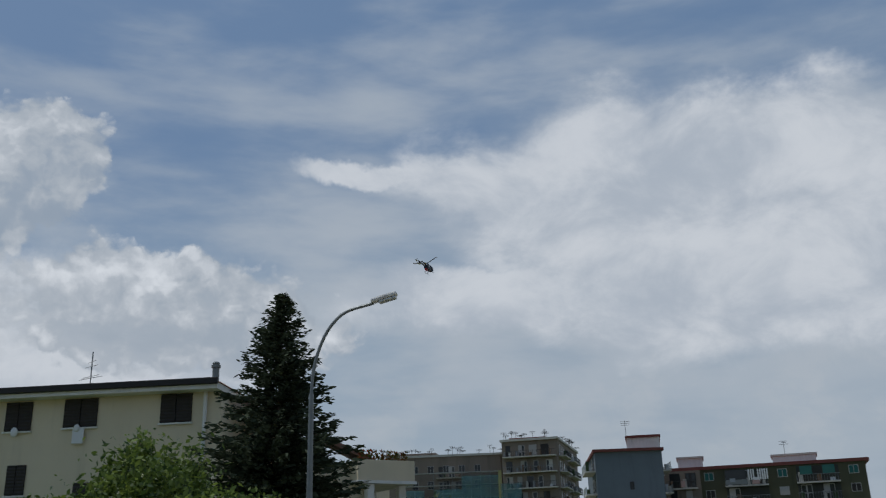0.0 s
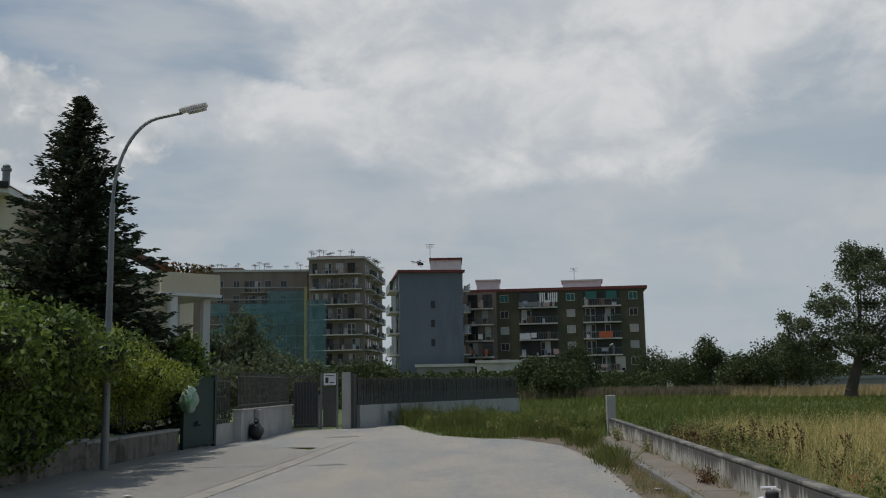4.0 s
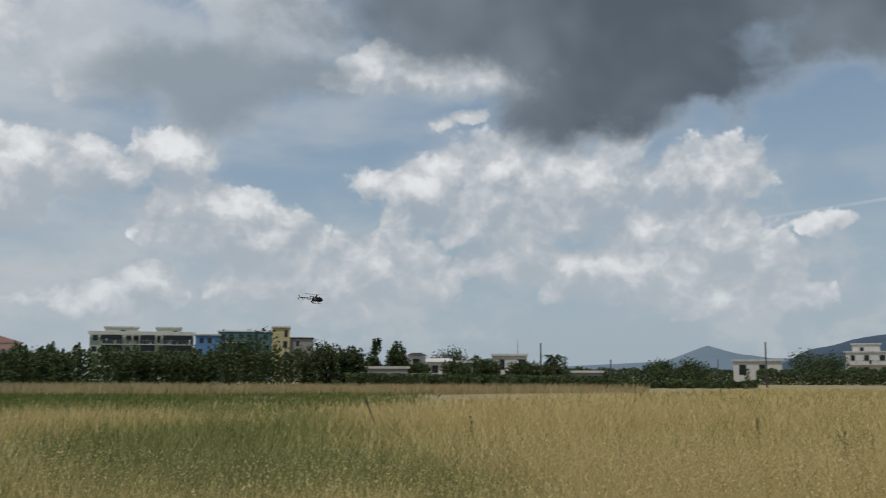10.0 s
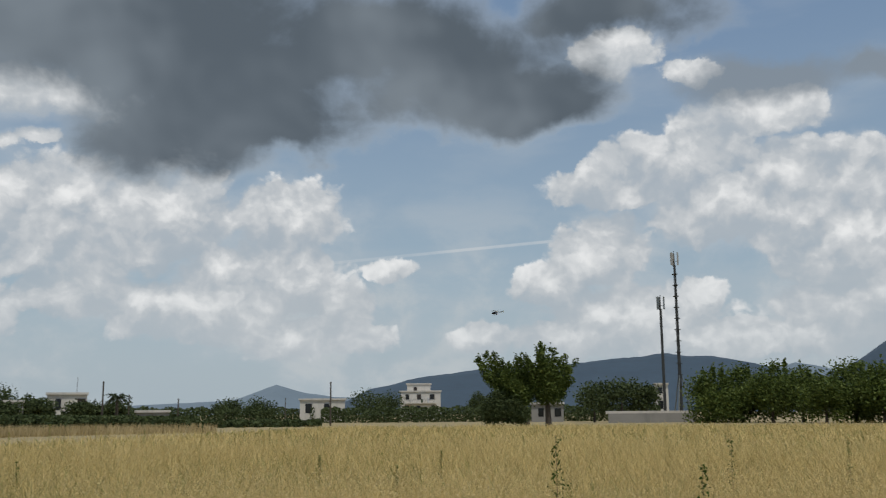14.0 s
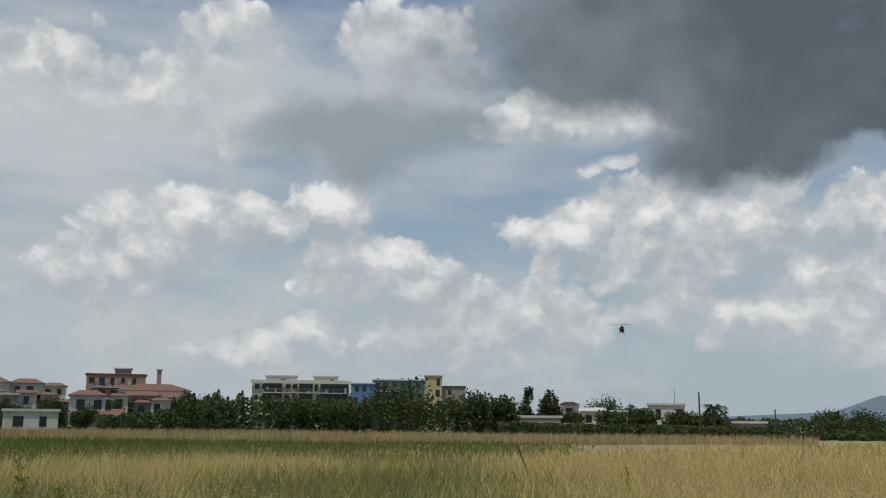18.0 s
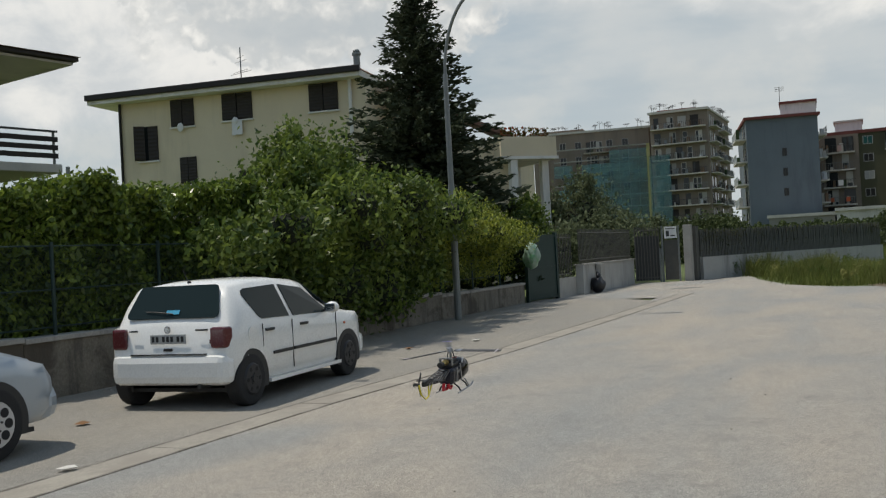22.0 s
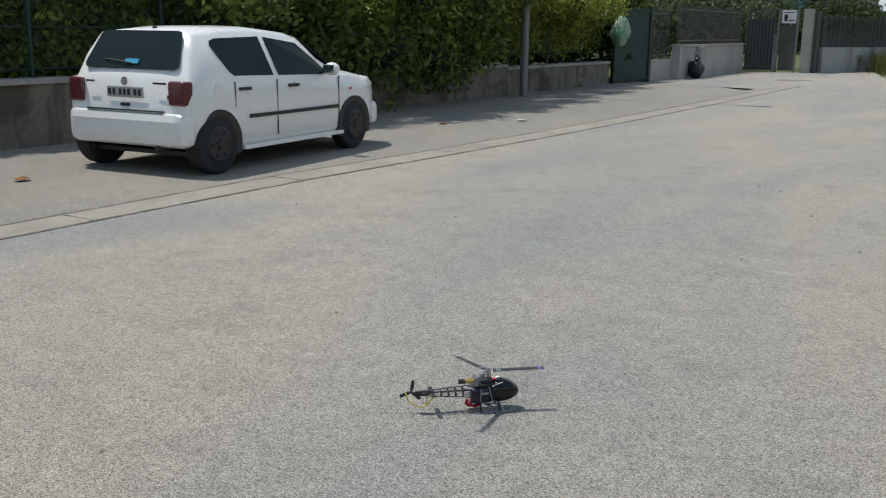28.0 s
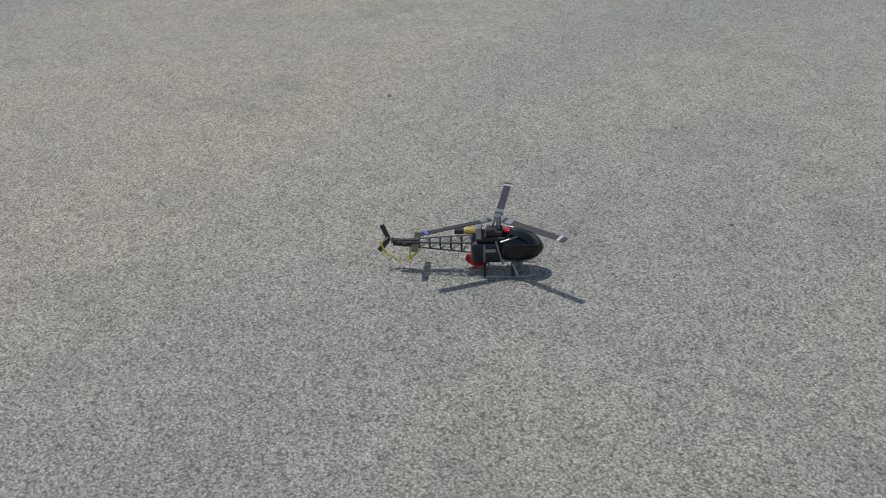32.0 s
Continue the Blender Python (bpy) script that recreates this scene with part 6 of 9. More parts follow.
    wide, eave = (Vector(b) - Vector(a)).length, flats[2] - 0.35
    for p, q in ((0.12, 0.30), (0.48, 0.62), (0.70, 0.985)):
        # thin dark sheet proud of the wall, painting a bay's shade
        bm = fresh()
        box(bm, -wide * q, -wide * p, 0.045, 0.06, -7.6, -0.5)
        bay = part("loggia", bm, DARK_OPENING, flats[0], "dark sheet painted as a shaded loggia bay")
        bay.matrix_basis = on_wall(a, b, 0, eave)
        for k in range(3):
            balcony(flats[0], a, b, wide * p, wide * q, eave - 2.9 * (k + 1), 1.3, STEEL, PALE_GREEN_WALL, dark=False)
    bm = fresh()
    box(bm, -wide - 0.4, 0.4, 0.5, 0.9, -0.45, 0.42)
    part("fascia", bm, FAR_WHITE, flats[0]).matrix_basis = on_wall(a, b, 0, eave)
    for k, (p, q) in enumerate(((46.2, 48.0), (49.0, 50.4))):
        far_house("rooftop_hut", "low pale rooftop storey with a flat roof", p, q, 266, 2.78, PALE_GREEN_WALL, "flat", 6, seed=21 + k, gap=9, category="hut")
    far_house("apartment_house", "bright blue and white apartment house", 51.2, 52.6, 258, 2.4, BLUE_PAINT, "flat", seed=23, gap=2.4, category="building")
    far_house("apartment_house", "teal-netted building under repair", 52.5, 55.7, 262, 2.62, TEAL_WALL, "flat", seed=24, gap=2.2, balconies=3, category="building")
    far_house("apartment_house", "ochre stair tower of an apartment house", 55.6, 56.65, 256, 2.9, YELLOW_WALL, "flat", seed=25, gap=7, category="building")
    far_house("apartment_house", "plain grey apartment house with a dark roof", 56.6, 58.05, 258, 2.25, GREY_RENDER, "flat", seed=26, gap=4, roof_mat=SHUTTER, category="building")
    far_house("house", "small white farmhouse among trees", 64.85, 66.3, 175, 1.06, FAR_WHITE, "gable", seed=30, roof_mat=SLAB)
    far_house("house", "small pale grey farmhouse with a flat roof", 66.6, 67.6, 165, 0.89, GREY_RENDER, "flat", 6, seed=31, gap=3.0)
    far_house("house", "narrow white house with a dark hip roof", 63.7, 64.75, 182, 1.38, FAR_WHITE, "hip", 6, seed=51, gap=3.0, roof_mat=SHUTTER)
    far_house("outbuilding", "long low brownish outbuilding at the field edge", 60.4, 63.7, 140, 0.55, GREY_RENDER, "flat", 4, seed=52, gap=2.4, category="outbuilding")
    far_house("hut", "small white hut before the farmhouses", 64.0, 64.9, 128, 0.12, FAR_WHITE, "flat", 3, seed=53, gap=9, category="hut")
    far_house("house", "white farmhouse with a projecting canopy", 68.76, 70.85, 170, 1.3, FAR_WHITE, "flat", seed=32, gap=3.5, roof_mat=FAR_WHITE)
    far_house("shed", "long low grey shed at the field edge", 73.5, 75.3, 150, 0.3, GREY_RENDER, "flat", 5, seed=33, gap=3.5, category="shed")
    far_house("house", "low white bungalow with dark windows", 82.75, 85.4, 190, 0.92, FAR_WHITE, "flat", seed=34, gap=3.0)
    far_house("house", "three-storey white house with terraces", 88.7, 91.1, 252, 1.35, FAR_WHITE, "flat", seed=35, gap=3.2, balconies=2)
    far_house("rooftop_hut", "rooftop room on the white house", 89.1, 90.5, 254, 1.78, FAR_WHITE, "flat", 4, seed=36, gap=4, category="hut")
    far_house("house", "white house behind the twin trees", 96.5, 98.4, 160, 0.6, GREY_RENDER, "flat", seed=37)
    far_house("house", "white house behind the tall masts", 103.7, 104.5, 220, 1.65, FAR_WHITE, "flat", seed=38, gap=2)
    far_house("shed", "long flat grey shed behind the field tree", 15.5, 23.9, 118, 0.1, GREY_RENDER, "flat", 6, seed=39, gap=30, category="shed", roof_mat=STEEL)
    far_house("house", "white outbuilding before the olive-green block", -1.6, 1.2, 118, 1.4, FAR_WHITE, "flat", seed=40, gap=30, category="outbuilding")
    far_house("house", "grey garage row with dark doors below the blue-grey block", -5.2, -1.7, 119, 1.22, GREY_RENDER, "flat", seed=41, gap=3.2, category="outbuilding")
    far_house("house", "far pale flats over the trees", 9.3, 10.8, 300, 1.25, FAR_WHITE, "flat", seed=42)
    far_house("house", "far beige house over the trees", 13.2, 15.0, 280, 1.2, CREAM, "flat", seed=43)
    far_house("wall_low", "low grey boundary wall at the far field edge", 101.0, 106.0, 140, 0.05, GREY_RENDER, "flat", 0.4, seed=44, gap=60, category="wall")




def clump_tree(name, label, az, d, el_top, wide, mat, seed, count=1500, size=0.5, squat=1.0, group="", low=0.4):
    """A broadleaf tree some way off, its crown in seven uneven clumps."""
    rng = random.Random(seed)
    x, y = polar(az, d)
    top = 1.67 + d * math.tan(radians(el_top))
    clusters = []
    for k in range(8):
        a, r = 2 * math.pi * k / 8 + rng.uniform(0, 0.6), wide * rng.uniform(0.2, 0.34)
        z = top * rng.uniform(low, 0.74)
        s = wide * rng.uniform(0.2, 0.32)
        clusters.append((r * math.cos(a), r * math.sin(a), z, s, s, min(s * squat, top - z + 0.1)))
    if squat > 1.1:
        for k in range(5):
            a, reach = rng.uniform(0, 6.28), wide * rng.uniform(0.05, 0.3)
            clusters.append((reach * math.cos(a), reach * math.sin(a), top * rng.uniform(0.86, 1.0), 0.3, 0.3, rng.uniform(0.7, 1.2)))
    s = wide * 0.26
    clusters.append((rng.uniform(-0.1, 0.1) * wide, 0, top - s * squat, s, s, s * squat))
    return tree(name, label, (x, y, 0), (top * 0.5, max(0.12, top * 0.028), rng.uniform(-0.3, 0.3), 0), clusters, count, size, mat, seed, limbs=d < 140, group=group)


def branched_crown(branches, seed):
    """Foliage gathered along branches (from y, z; to y, z; radius) that taper to feathery tips."""
    rng = random.Random(seed)
    clusters = []
    for y0, z0, y1, z1, r in branches:
        depth = rng.uniform(-1.5, 1.5)
        for k in range(6):
            t = 0.2 + 0.17 * k
            s = r * (0.78 - 0.5 * t) + 0.1
            clusters.append((depth * t + rng.uniform(-0.2, 0.2), y0 + (y1 - y0) * t + rng.uniform(-0.15, 0.15), z0 + (z1 - z0) * t, s, s, s * 1.05))
            a = rng.uniform(-0.9, 0.9)
            clusters.append((depth * t, y0 + (y1 - y0) * t + s * 1.2 * math.sin(a), z0 + (z1 - z0) * t + s * 1.1 * math.cos(a), 0.22, 0.24, 0.42))
    return clusters


def wood_belt(name, label, rows, count, size, mat, seed):
    """Scrub and trees too far off to tell apart: rows of (az0, az1, d, el0, el1)."""
    rng = np.random.default_rng(seed)
    pts = []
    for az0, az1, d, el0, el1 in rows:
        n = int(count * (az1 - az0) / sum(r[1] - r[0] for r in rows))
        az = rng.uniform(az0, az1, n)
        t = (az - az0) / (az1 - az0)
        wob = np.sin(az * 4.1) * 0.5 + np.sin(az * 9.7 + 1) * 0.3 + np.sin(az * 23.0) * 0.2
        top = 1.67 + d * np.tan(np.radians(el0 + (el1 - el0) * t)) * (1 + 0.28 * wob)
        z = top * rng.random(n) ** 0.8
        far = d + rng.uniform(-4, 6, n) + 3 * np.sin(az * 6)
        pts.append(np.stack([far * np.sin(np.radians(az)), far * np.cos(np.radians(az)), z], 1))
    pts = np.concatenate(pts)
    return tagged(placed(name, quads_mesh(name, leaf_quads(rng, pts, size, 0, 0.75)), mat), label, "woodland", kind="stuff")


def build_woods():
    wood_belt("woodland", "dark scrub and trees along the far side of the field",
              [(10, 26, 125, 0.85, 0.7), (24.5, 33, 152, 0.7, 0.6), (33, 37, 172, 0.5, 0.5), (37, 45, 134, 0.3, 1.1), (41, 60, 128, 1.5, 1.25), (59, 66, 190, 0.75, 0.5), (66, 84, 195, 0.5, 0.35), (84, 104, 175, 0.35, 0.4), (58, 84, 126, -0.3, -0.34), (60, 68, 116, 0.12, 0.0), (67, 77, 118, 0.05, -0.1), (36.5, 44, 200, 1.0, 1.6)],
              130000, 0.4, WOOD_LEAF, 21)
    wood_belt("woodland", "dim shrubs before the apartment blocks", [(-20, -9, 75, 0.8, 1.0), (-9, 0, 92, 0.65, 0.75), (0, 9.5, 100, 0.7, 0.5), (-24, -18, 60, 1.0, 1.2)], 42000, 0.26, WOOD_LEAF, 22)
    for k, (az, d, el, wide) in enumerate(((-15.2, 60, 3.2, 4.0), (-11.4, 74, 1.5, 3.2), (-8.8, 64, 1.5, 4.5), (-7.6, 70, 1.4, 4.0), (2.0, 80, 1.5, 4.2), (4.2, 84, 2.4, 4.0), (3.2, 78, 1.3, 5.0), (9.0, 120, 1.95, 5.5),
                                           (12.0, 95, 2.55, 3.6), (10.6, 110, 1.5, 5.0), (14.6, 82, 1.75, 4.6), (16.0, 86, 2.4, 5.0), (13.6, 92, 1.4, 4.5), (17.4, 95, 2.2, 6.0))):
        clump_tree("tree", "dark rounded tree beyond the street's end" if az < 8 else "dark full-crowned tree beside the field", az, d, el, wide, WOOD_LEAF, 40 + k, 6000, 0.21)
    for k, (az, d, el, wide) in enumerate(((54.0, 120, 2.55, 9.0), (58.6, 125, 2.1, 6.5), (60.2, 128, 1.7, 5.0), (51.0, 124, 1.4, 7.0), (48.4, 126, 1.3, 7.0), (66.3, 195, 1.78, 8.5), (67.9, 190, 1.2, 5.0), (61.7, 150, 1.95, 2.6), (62.95, 150, 1.78, 3.4), (63.4, 152, 1.3, 3.0), (71.0, 150, 0.75, 6.0), (72.3, 150, 0.8, 5.0),
                                           (78.6, 200, 0.9, 7.0), (80.4, 200, 1.0, 7.0), (86.8, 230, 1.5, 9.0), (88.0, 240, 1.3, 8.0), (93.3, 240, 1.3, 5.0), (100.2, 150, 1.9, 7.0), (101.8, 150, 1.95, 7.0), (103.2, 152, 1.7, 5.0), (94.6, 200, 0.9, 8.0), (64.3, 150, 0.75, 4.0), (66.7, 152, 0.85, 4.5), (68.5, 156, 1.0, 4.5), (70.6, 150, 0.8, 5.0))):
        clump_tree("tree", "dark green tree among the far houses", az, d, el, wide, WOOD_LEAF, 70 + k, 2000, 0.45, 1.0 if wide > 3.5 else 1.9, low=0.4 if wide > 3.5 else 0.3)
    for k, (az, d, el, wide) in enumerate(((25.3, 160, 1.3, 5.0), (26.2, 165, 1.0, 5.0), (27.3, 166, 1.15, 4.5), (28.2, 165, 1.35, 5.5), (29.2, 163, 1.1, 5.5), (30.2, 166, 1.3, 4.8), (31.0, 168, 1.0, 5.0), (31.9, 170, 1.15, 4.4), (32.8, 170, 0.95, 5.0), (34.6, 168, 1.5, 4.5), (36.2, 140, 0.9, 3.5), (37.6, 190, 1.3, 5.0), (39.2, 195, 1.2, 6.0), (41.0, 190, 1.35, 6.0), (42.4, 188, 1.5, 7.0))):
        clump_tree("tree", "dark green garden tree between the village houses", az, d, el, wide, WOOD_LEAF, 130 + k, 2200, 0.34)
    # twin trees with bent trunks
    x, y = polar(97.5, 110)
    tall = [(0, 3, 2.6, 7.6, 1.1), (-0.2, 3, -2.9, 7.0, 0.9), (0, 2.6, 0.2, 8.7, 1.5), (0, 3, -0.9, 8.3, 1.3), (-0.3, 3, -1.9, 7.4, 1.2), (-0.4, 3, -2.3, 6.2, 1.1), (0.2, 3, 1.0, 8.1, 1.3), (0.4, 3, 1.8, 7.0, 1.2), (0.3, 3, 2.1, 5.5, 1.1), (-0.3, 3, -2.3, 4.9, 1.0), (0, 4, -0.4, 6.6, 1.4), (0.2, 4, 0.6, 7.2, 1.2)]
    tree("field_tree", "tall leafy tree with upright shoots on a dark trunk", (x, y, 0), (4.4, 0.34, 0.1, 0.1), branched_crown(tall, 91), 19000, 0.3, GROVE_LEAF, 91, group="twin trees", fuzz=0.3)
    leaning = [(0.3, 3, -0.7, 6.0, 1.1), (0.6, 3, 1.1, 7.3, 1.2), (0.4, 3, 0.4, 6.9, 1.0), (0.8, 3, 1.8, 6.6, 1.1), (1.2, 3.4, 4.4, 7.9, 1.0), (1.4, 3.4, 5.2, 7.4, 0.9), (1.2, 3.4, 3.6, 7.7, 0.9), (1.6, 3.4, 5.2, 6.4, 0.8), (1.8, 3.2, 4.8, 5.5, 0.8), (0.4, 2.4, 1.6, 5.0, 1.2), (0.6, 2.4, 2.8, 5.2, 1.0)]
    tree("field_tree", "leaning tree with feathery shoots fanning out sideways", (x, y + 2.3, 0), (4.0, 0.27, 0.1, 1.2), branched_crown(leaning, 92), 17000, 0.3, GROVE_LEAF, 92, group="twin trees", fuzz=0.3)
    tree("shrub", "dense dark shrub under the leaning trees", (x - 1, y + 5.2, 0), (1.2, 0.1, 0, 0), [(0, 0.4, 2.1, 1.5, 1.5, 1.7), (0, 1.7, 1.9, 1.1, 1.1, 1.5), (0, -1.2, 1.9, 1.1, 1.1, 1.5), (0, 0.7, 3.2, 0.9, 0.9, 0.9), (0, -2.0, 1.3, 0.7, 0.8, 1.1)], 8000, 0.28, WOOD_LEAF, 94, category="shrub")
    # walnut grove: three patterns, copied
    rng = random.Random(31)
    patterns = []
    for k in range(4):
        t = clump_tree("grove_tree", "leafy green orchard tree in a long row", 107.0 + k * 1.6, 128 + k % 2 * 4, 2.4 + 0.14 * (k % 3), 6.6, GROVE_LEAF, 100 + k, 7000, 0.38, 1.2, "orchard row", 0.2)
        patterns.append(t)
    az = 113.0
    while az < 141:
        d = 126 + rng.uniform(-3, 4)
        x, y = polar(az, d)
        s = rng.uniform(0.9, 1.12) * (1.03 if 115 < az < 121 else 0.93)
        ob = copy_thing(rng.choice(patterns), Matrix.Translation((x, y, 0)) @ Matrix.Rotation(rng.uniform(0, 6.28), 4, "Z"))
        ob.scale = (s, s, s * rng.uniform(0.92, 1.06))
        az += rng.uniform(0.95, 1.6)
    # palms
    frond = material("palm_frond", (0.03, 0.045, 0.015), 0.7, vary=0.4, scale=2)
    for az, d, el in ((26.5, 160, 1.85), (27.2, 162, 1.95), (72.46, 140, 1.55)):
        x, y = polar(az, d)
        top = 1.67 + d * math.tan(radians(el))
        palm = thing("palm_tree", "palm with a drooping crown above the scrub", "tree", at=Matrix.Translation((x, y, 0)))
        bm = fresh()
        rod(bm, (0, 0, 0), (0, 0, top - 1.2), 0.28, 0.2)
        part("trunk", bm, BARK, palm)
        prng = np.random.default_rng(int(az))
        spots = []
        for k in range(26):
            a, lift = prng.uniform(0, 6.28), prng.uniform(-0.2, 1.0)
            t = np.linspace(0.1, 1, 24)[:, None]
            out = np.array([np.cos(a), np.sin(a), 0])
            spots.append(np.array([0, 0, top - 1.3]) + out * t * 2.0 + np.array([0, 0, 1]) * (lift * t * 1.7 - 1.5 * t * t))
        placed("crown", quads_mesh("crown", leaf_quads(prng, np.concatenate(spots), 0.5, 0.6, 0.25)), frond, palm)


def build_masts():
    for az, top, label, lattice in ((105.2, 1.67 + 174 * math.tan(radians(9.24)), "tall steel telecom mast with panel aerials on three legs", True), (104.28, 1.67 + 174 * math.tan(radians(6.68)), "shorter dark telecom pole with panel aerials", False)):
        x, y = polar(az, 174)
        mast = thing("telecom_mast", label, "mast", at=Matrix.Translation((x, y, 0)))
        bm = fresh()
        rod(bm, (0, 0, 0), (0, 0, top - 2.2), 0.34 if lattice else 0.3, 0.22)
        part("pole", bm, DARK_STEEL, mast)
        if lattice:
            for k in range(3):
                a = 2 * math.pi * k / 3 + 0.5
                bm = fresh()
                rod(bm, (2.0 * math.cos(a), 2.0 * math.sin(a), 0), (0.3 * math.cos(a), 0.3 * math.sin(a), 8), 0.12, 0.1, 6)
                part("leg", bm, STEEL, mast)
            for k in range(11):
                bm = fresh()
                box(bm, -0.42, 0.42, -0.42, 0.42, 6 + 2 * k, 6.12 + 2 * k)
                part("collar", bm, DARK_STEEL, mast)
        for k in range(3):
            a = 2 * math.pi * k / 3
            bm = fresh()
            box(bm, 0.55, 0.75, -0.2, 0.2, top - 2.3, top, Matrix.Rotation(a, 4, "Z"))
            part("panel_aerial", bm, PALE_SHUTTER if lattice else STEEL, mast)
            bm = fresh()
            rod(bm, (0, 0, top - 1.6), (0.55 * math.cos(a), 0.55 * math.sin(a), top - 1.6), 0.05, sides=5)
            part("bracket", bm, DARK_STEEL, mast)
        bm = fresh()
        rod(bm, (0, 0, top - 3.5), (0, 0, top + 0.3), 0.1, 0.06)
        part("spigot", bm, DARK_STEEL, mast)
        bm = fresh()
        ball(bm, (0.35, 0, top - 4.2), 0.3, 0.12, 0.3)
        part("dish", bm, PALE_SHUTTER, mast)
    for az, d, el, r in ((60.15, 128, 1.7, 0.12), (71.68, 120, 1.86, 0.13), (73.1, 140, 1.12, 0.1), (75.8, 140, 0.9, 0.12), (84.55, 130, 1.83, 0.13), (81.9, 180, 0.9, 0.1), (70.3, 190, 2.1, 0.05)):
        x, y = polar(az, d)
        bm = fresh()
        top = 1.67 + d * math.tan(radians(el))
        rod(bm, (0, 0, 0), (0, 0, top), r, r * 0.7)
        rod(bm, (0, 0, top), (0, 0, top + 0.15), r * 1.1, r * 0.5)
        ob = tagged(part("utility_pole", bm, BARK), "slim dark wooden utility pole at the field edge", "pole")
        ob.matrix_basis = Matrix.Translation((x, y, 0))


def ridge(name, label, d, profile, mat, depth, seed):
    """A hill whose skyline runs through rows of (azimuth, elevation)."""
    bm = fresh()
    az = np.linspace(profile[0][0], profile[-1][0], 110)
    el = np.interp(az, [p[0] for p in profile], [p[1] for p in profile])
    rows = []
    for j, (back, share) in enumerate(((-0.55, 0.0), (-0.38, 0.3), (-0.2, 0.66), (-0.08, 0.9), (0.0, 1.0), (0.3, 0.5))):
        row = []
        for a, e in zip(az, el):
            dist = d * (1 + back * depth)
            rough = 1 + 0.05 * noise.noise((a * 0.5, j * 0.9, seed)) + 0.012 * noise.noise((a * 4, j * 1.9, seed))
            x, y = polar(a, dist)
            row.append(bm.verts.new((x, y, d * math.tan(radians(e)) * share * rough)))
        rows.append(row)
    for p, q in zip(rows, rows[1:]):
        for i in range(len(p) - 1):
            bm.faces.new((p[i], p[i + 1], q[i + 1], q[i]))
    ob = part(name, bm, mat)
    smooth(ob)
    tagged(ob, label, "hill", kind="structure")


def build_hills():
    ridge("backdrop_hill", "long wooded hill behind the field, tinted blue-green for haze", 2600, [(84, 0), (86.8, 1.45), (89, 2.0), (93, 2.55), (97, 2.75), (100, 3.05), (104, 3.38), (107, 3.2), (109, 2.9), (111, 2.4), (114, 1.6), (119, 0)], MOUNTAIN, 0.5, 1)
    ridge("backdrop_hill", "steep-sided flat-topped wooded mountain tinted blue for haze", 2300, [(111, 0), (113, 1.9), (114.7, 2.7), (116.5, 3.9), (118, 4.5), (120, 4.65), (122, 4.72), (125, 4.35), (128, 4.2), (131, 4.5), (136, 4.8), (142, 4.0), (152, 2.0), (165, 0)], MOUNTAIN, 0.5, 2)
    ridge("backdrop_hill", "mountain on the horizon, painted pale for haze", 3400, [(66, 0.0), (70, 0.45), (76, 0.7), (79, 0.9), (81.4, 1.75), (83, 1.3), (85, 1.0), (92, 1.2), (108, 2.0), (111.5, 2.75), (114, 2.2), (120, 0)], MOUNTAIN_FAR, 0.25, 3)


build_village()
build_woods()
build_masts()
build_hills()


# ---- parked cars ----
CAR_WHITE = material("white_car_paint", (0.80, 0.80, 0.77), 0.28, vary=0.05, scale=3, bump=0.0, coat=0.6)
CAR_SILVER = material("silver_car_paint", (0.36, 0.41, 0.455), 0.34, 0.3, vary=0.03, scale=3, bump=0.0, coat=0.6)
CAR_BLACK = material("black_plastic", (0.02, 0.02, 0.02), 0.6, vary=0.2, scale=10, bump=0.1)
CAR_GLASS = glass_material("tinted_glass", (0.018, 0.03, 0.032), 0.03, 0.07)
TYRE = material("tyre_rubber", (0.018, 0.018, 0.018), 0.85, vary=0.3, scale=8, bump=0.3)
STEEL_RIM = material("dark_steel_rim", (0.035, 0.035, 0.037), 0.55, 0.4, vary=0.3, scale=8)
ALLOY = material("alloy_rim", (0.52, 0.53, 0.55), 0.35, 0.7, vary=0.1, scale=8)
RED_LENS = material("red_lens", (0.10, 0.012, 0.014), 0.25, vary=0.1, scale=20, bump=0.0, coat=0.5)
AMBER_LENS = material("amber_lens", (0.55, 0.12, 0.03), 0.2, vary=0.1, scale=20, bump=0.0)
PLATE = material("plate_white", (0.36, 0.37, 0.36), 0.4, vary=0.1, scale=9)
CHROME = material("chrome", (0.6, 0.6, 0.6), 0.15, 1.0, vary=0.05)
STICKER = material("blue_sticker", (0.05, 0.35, 0.55), 0.5, vary=0.1)


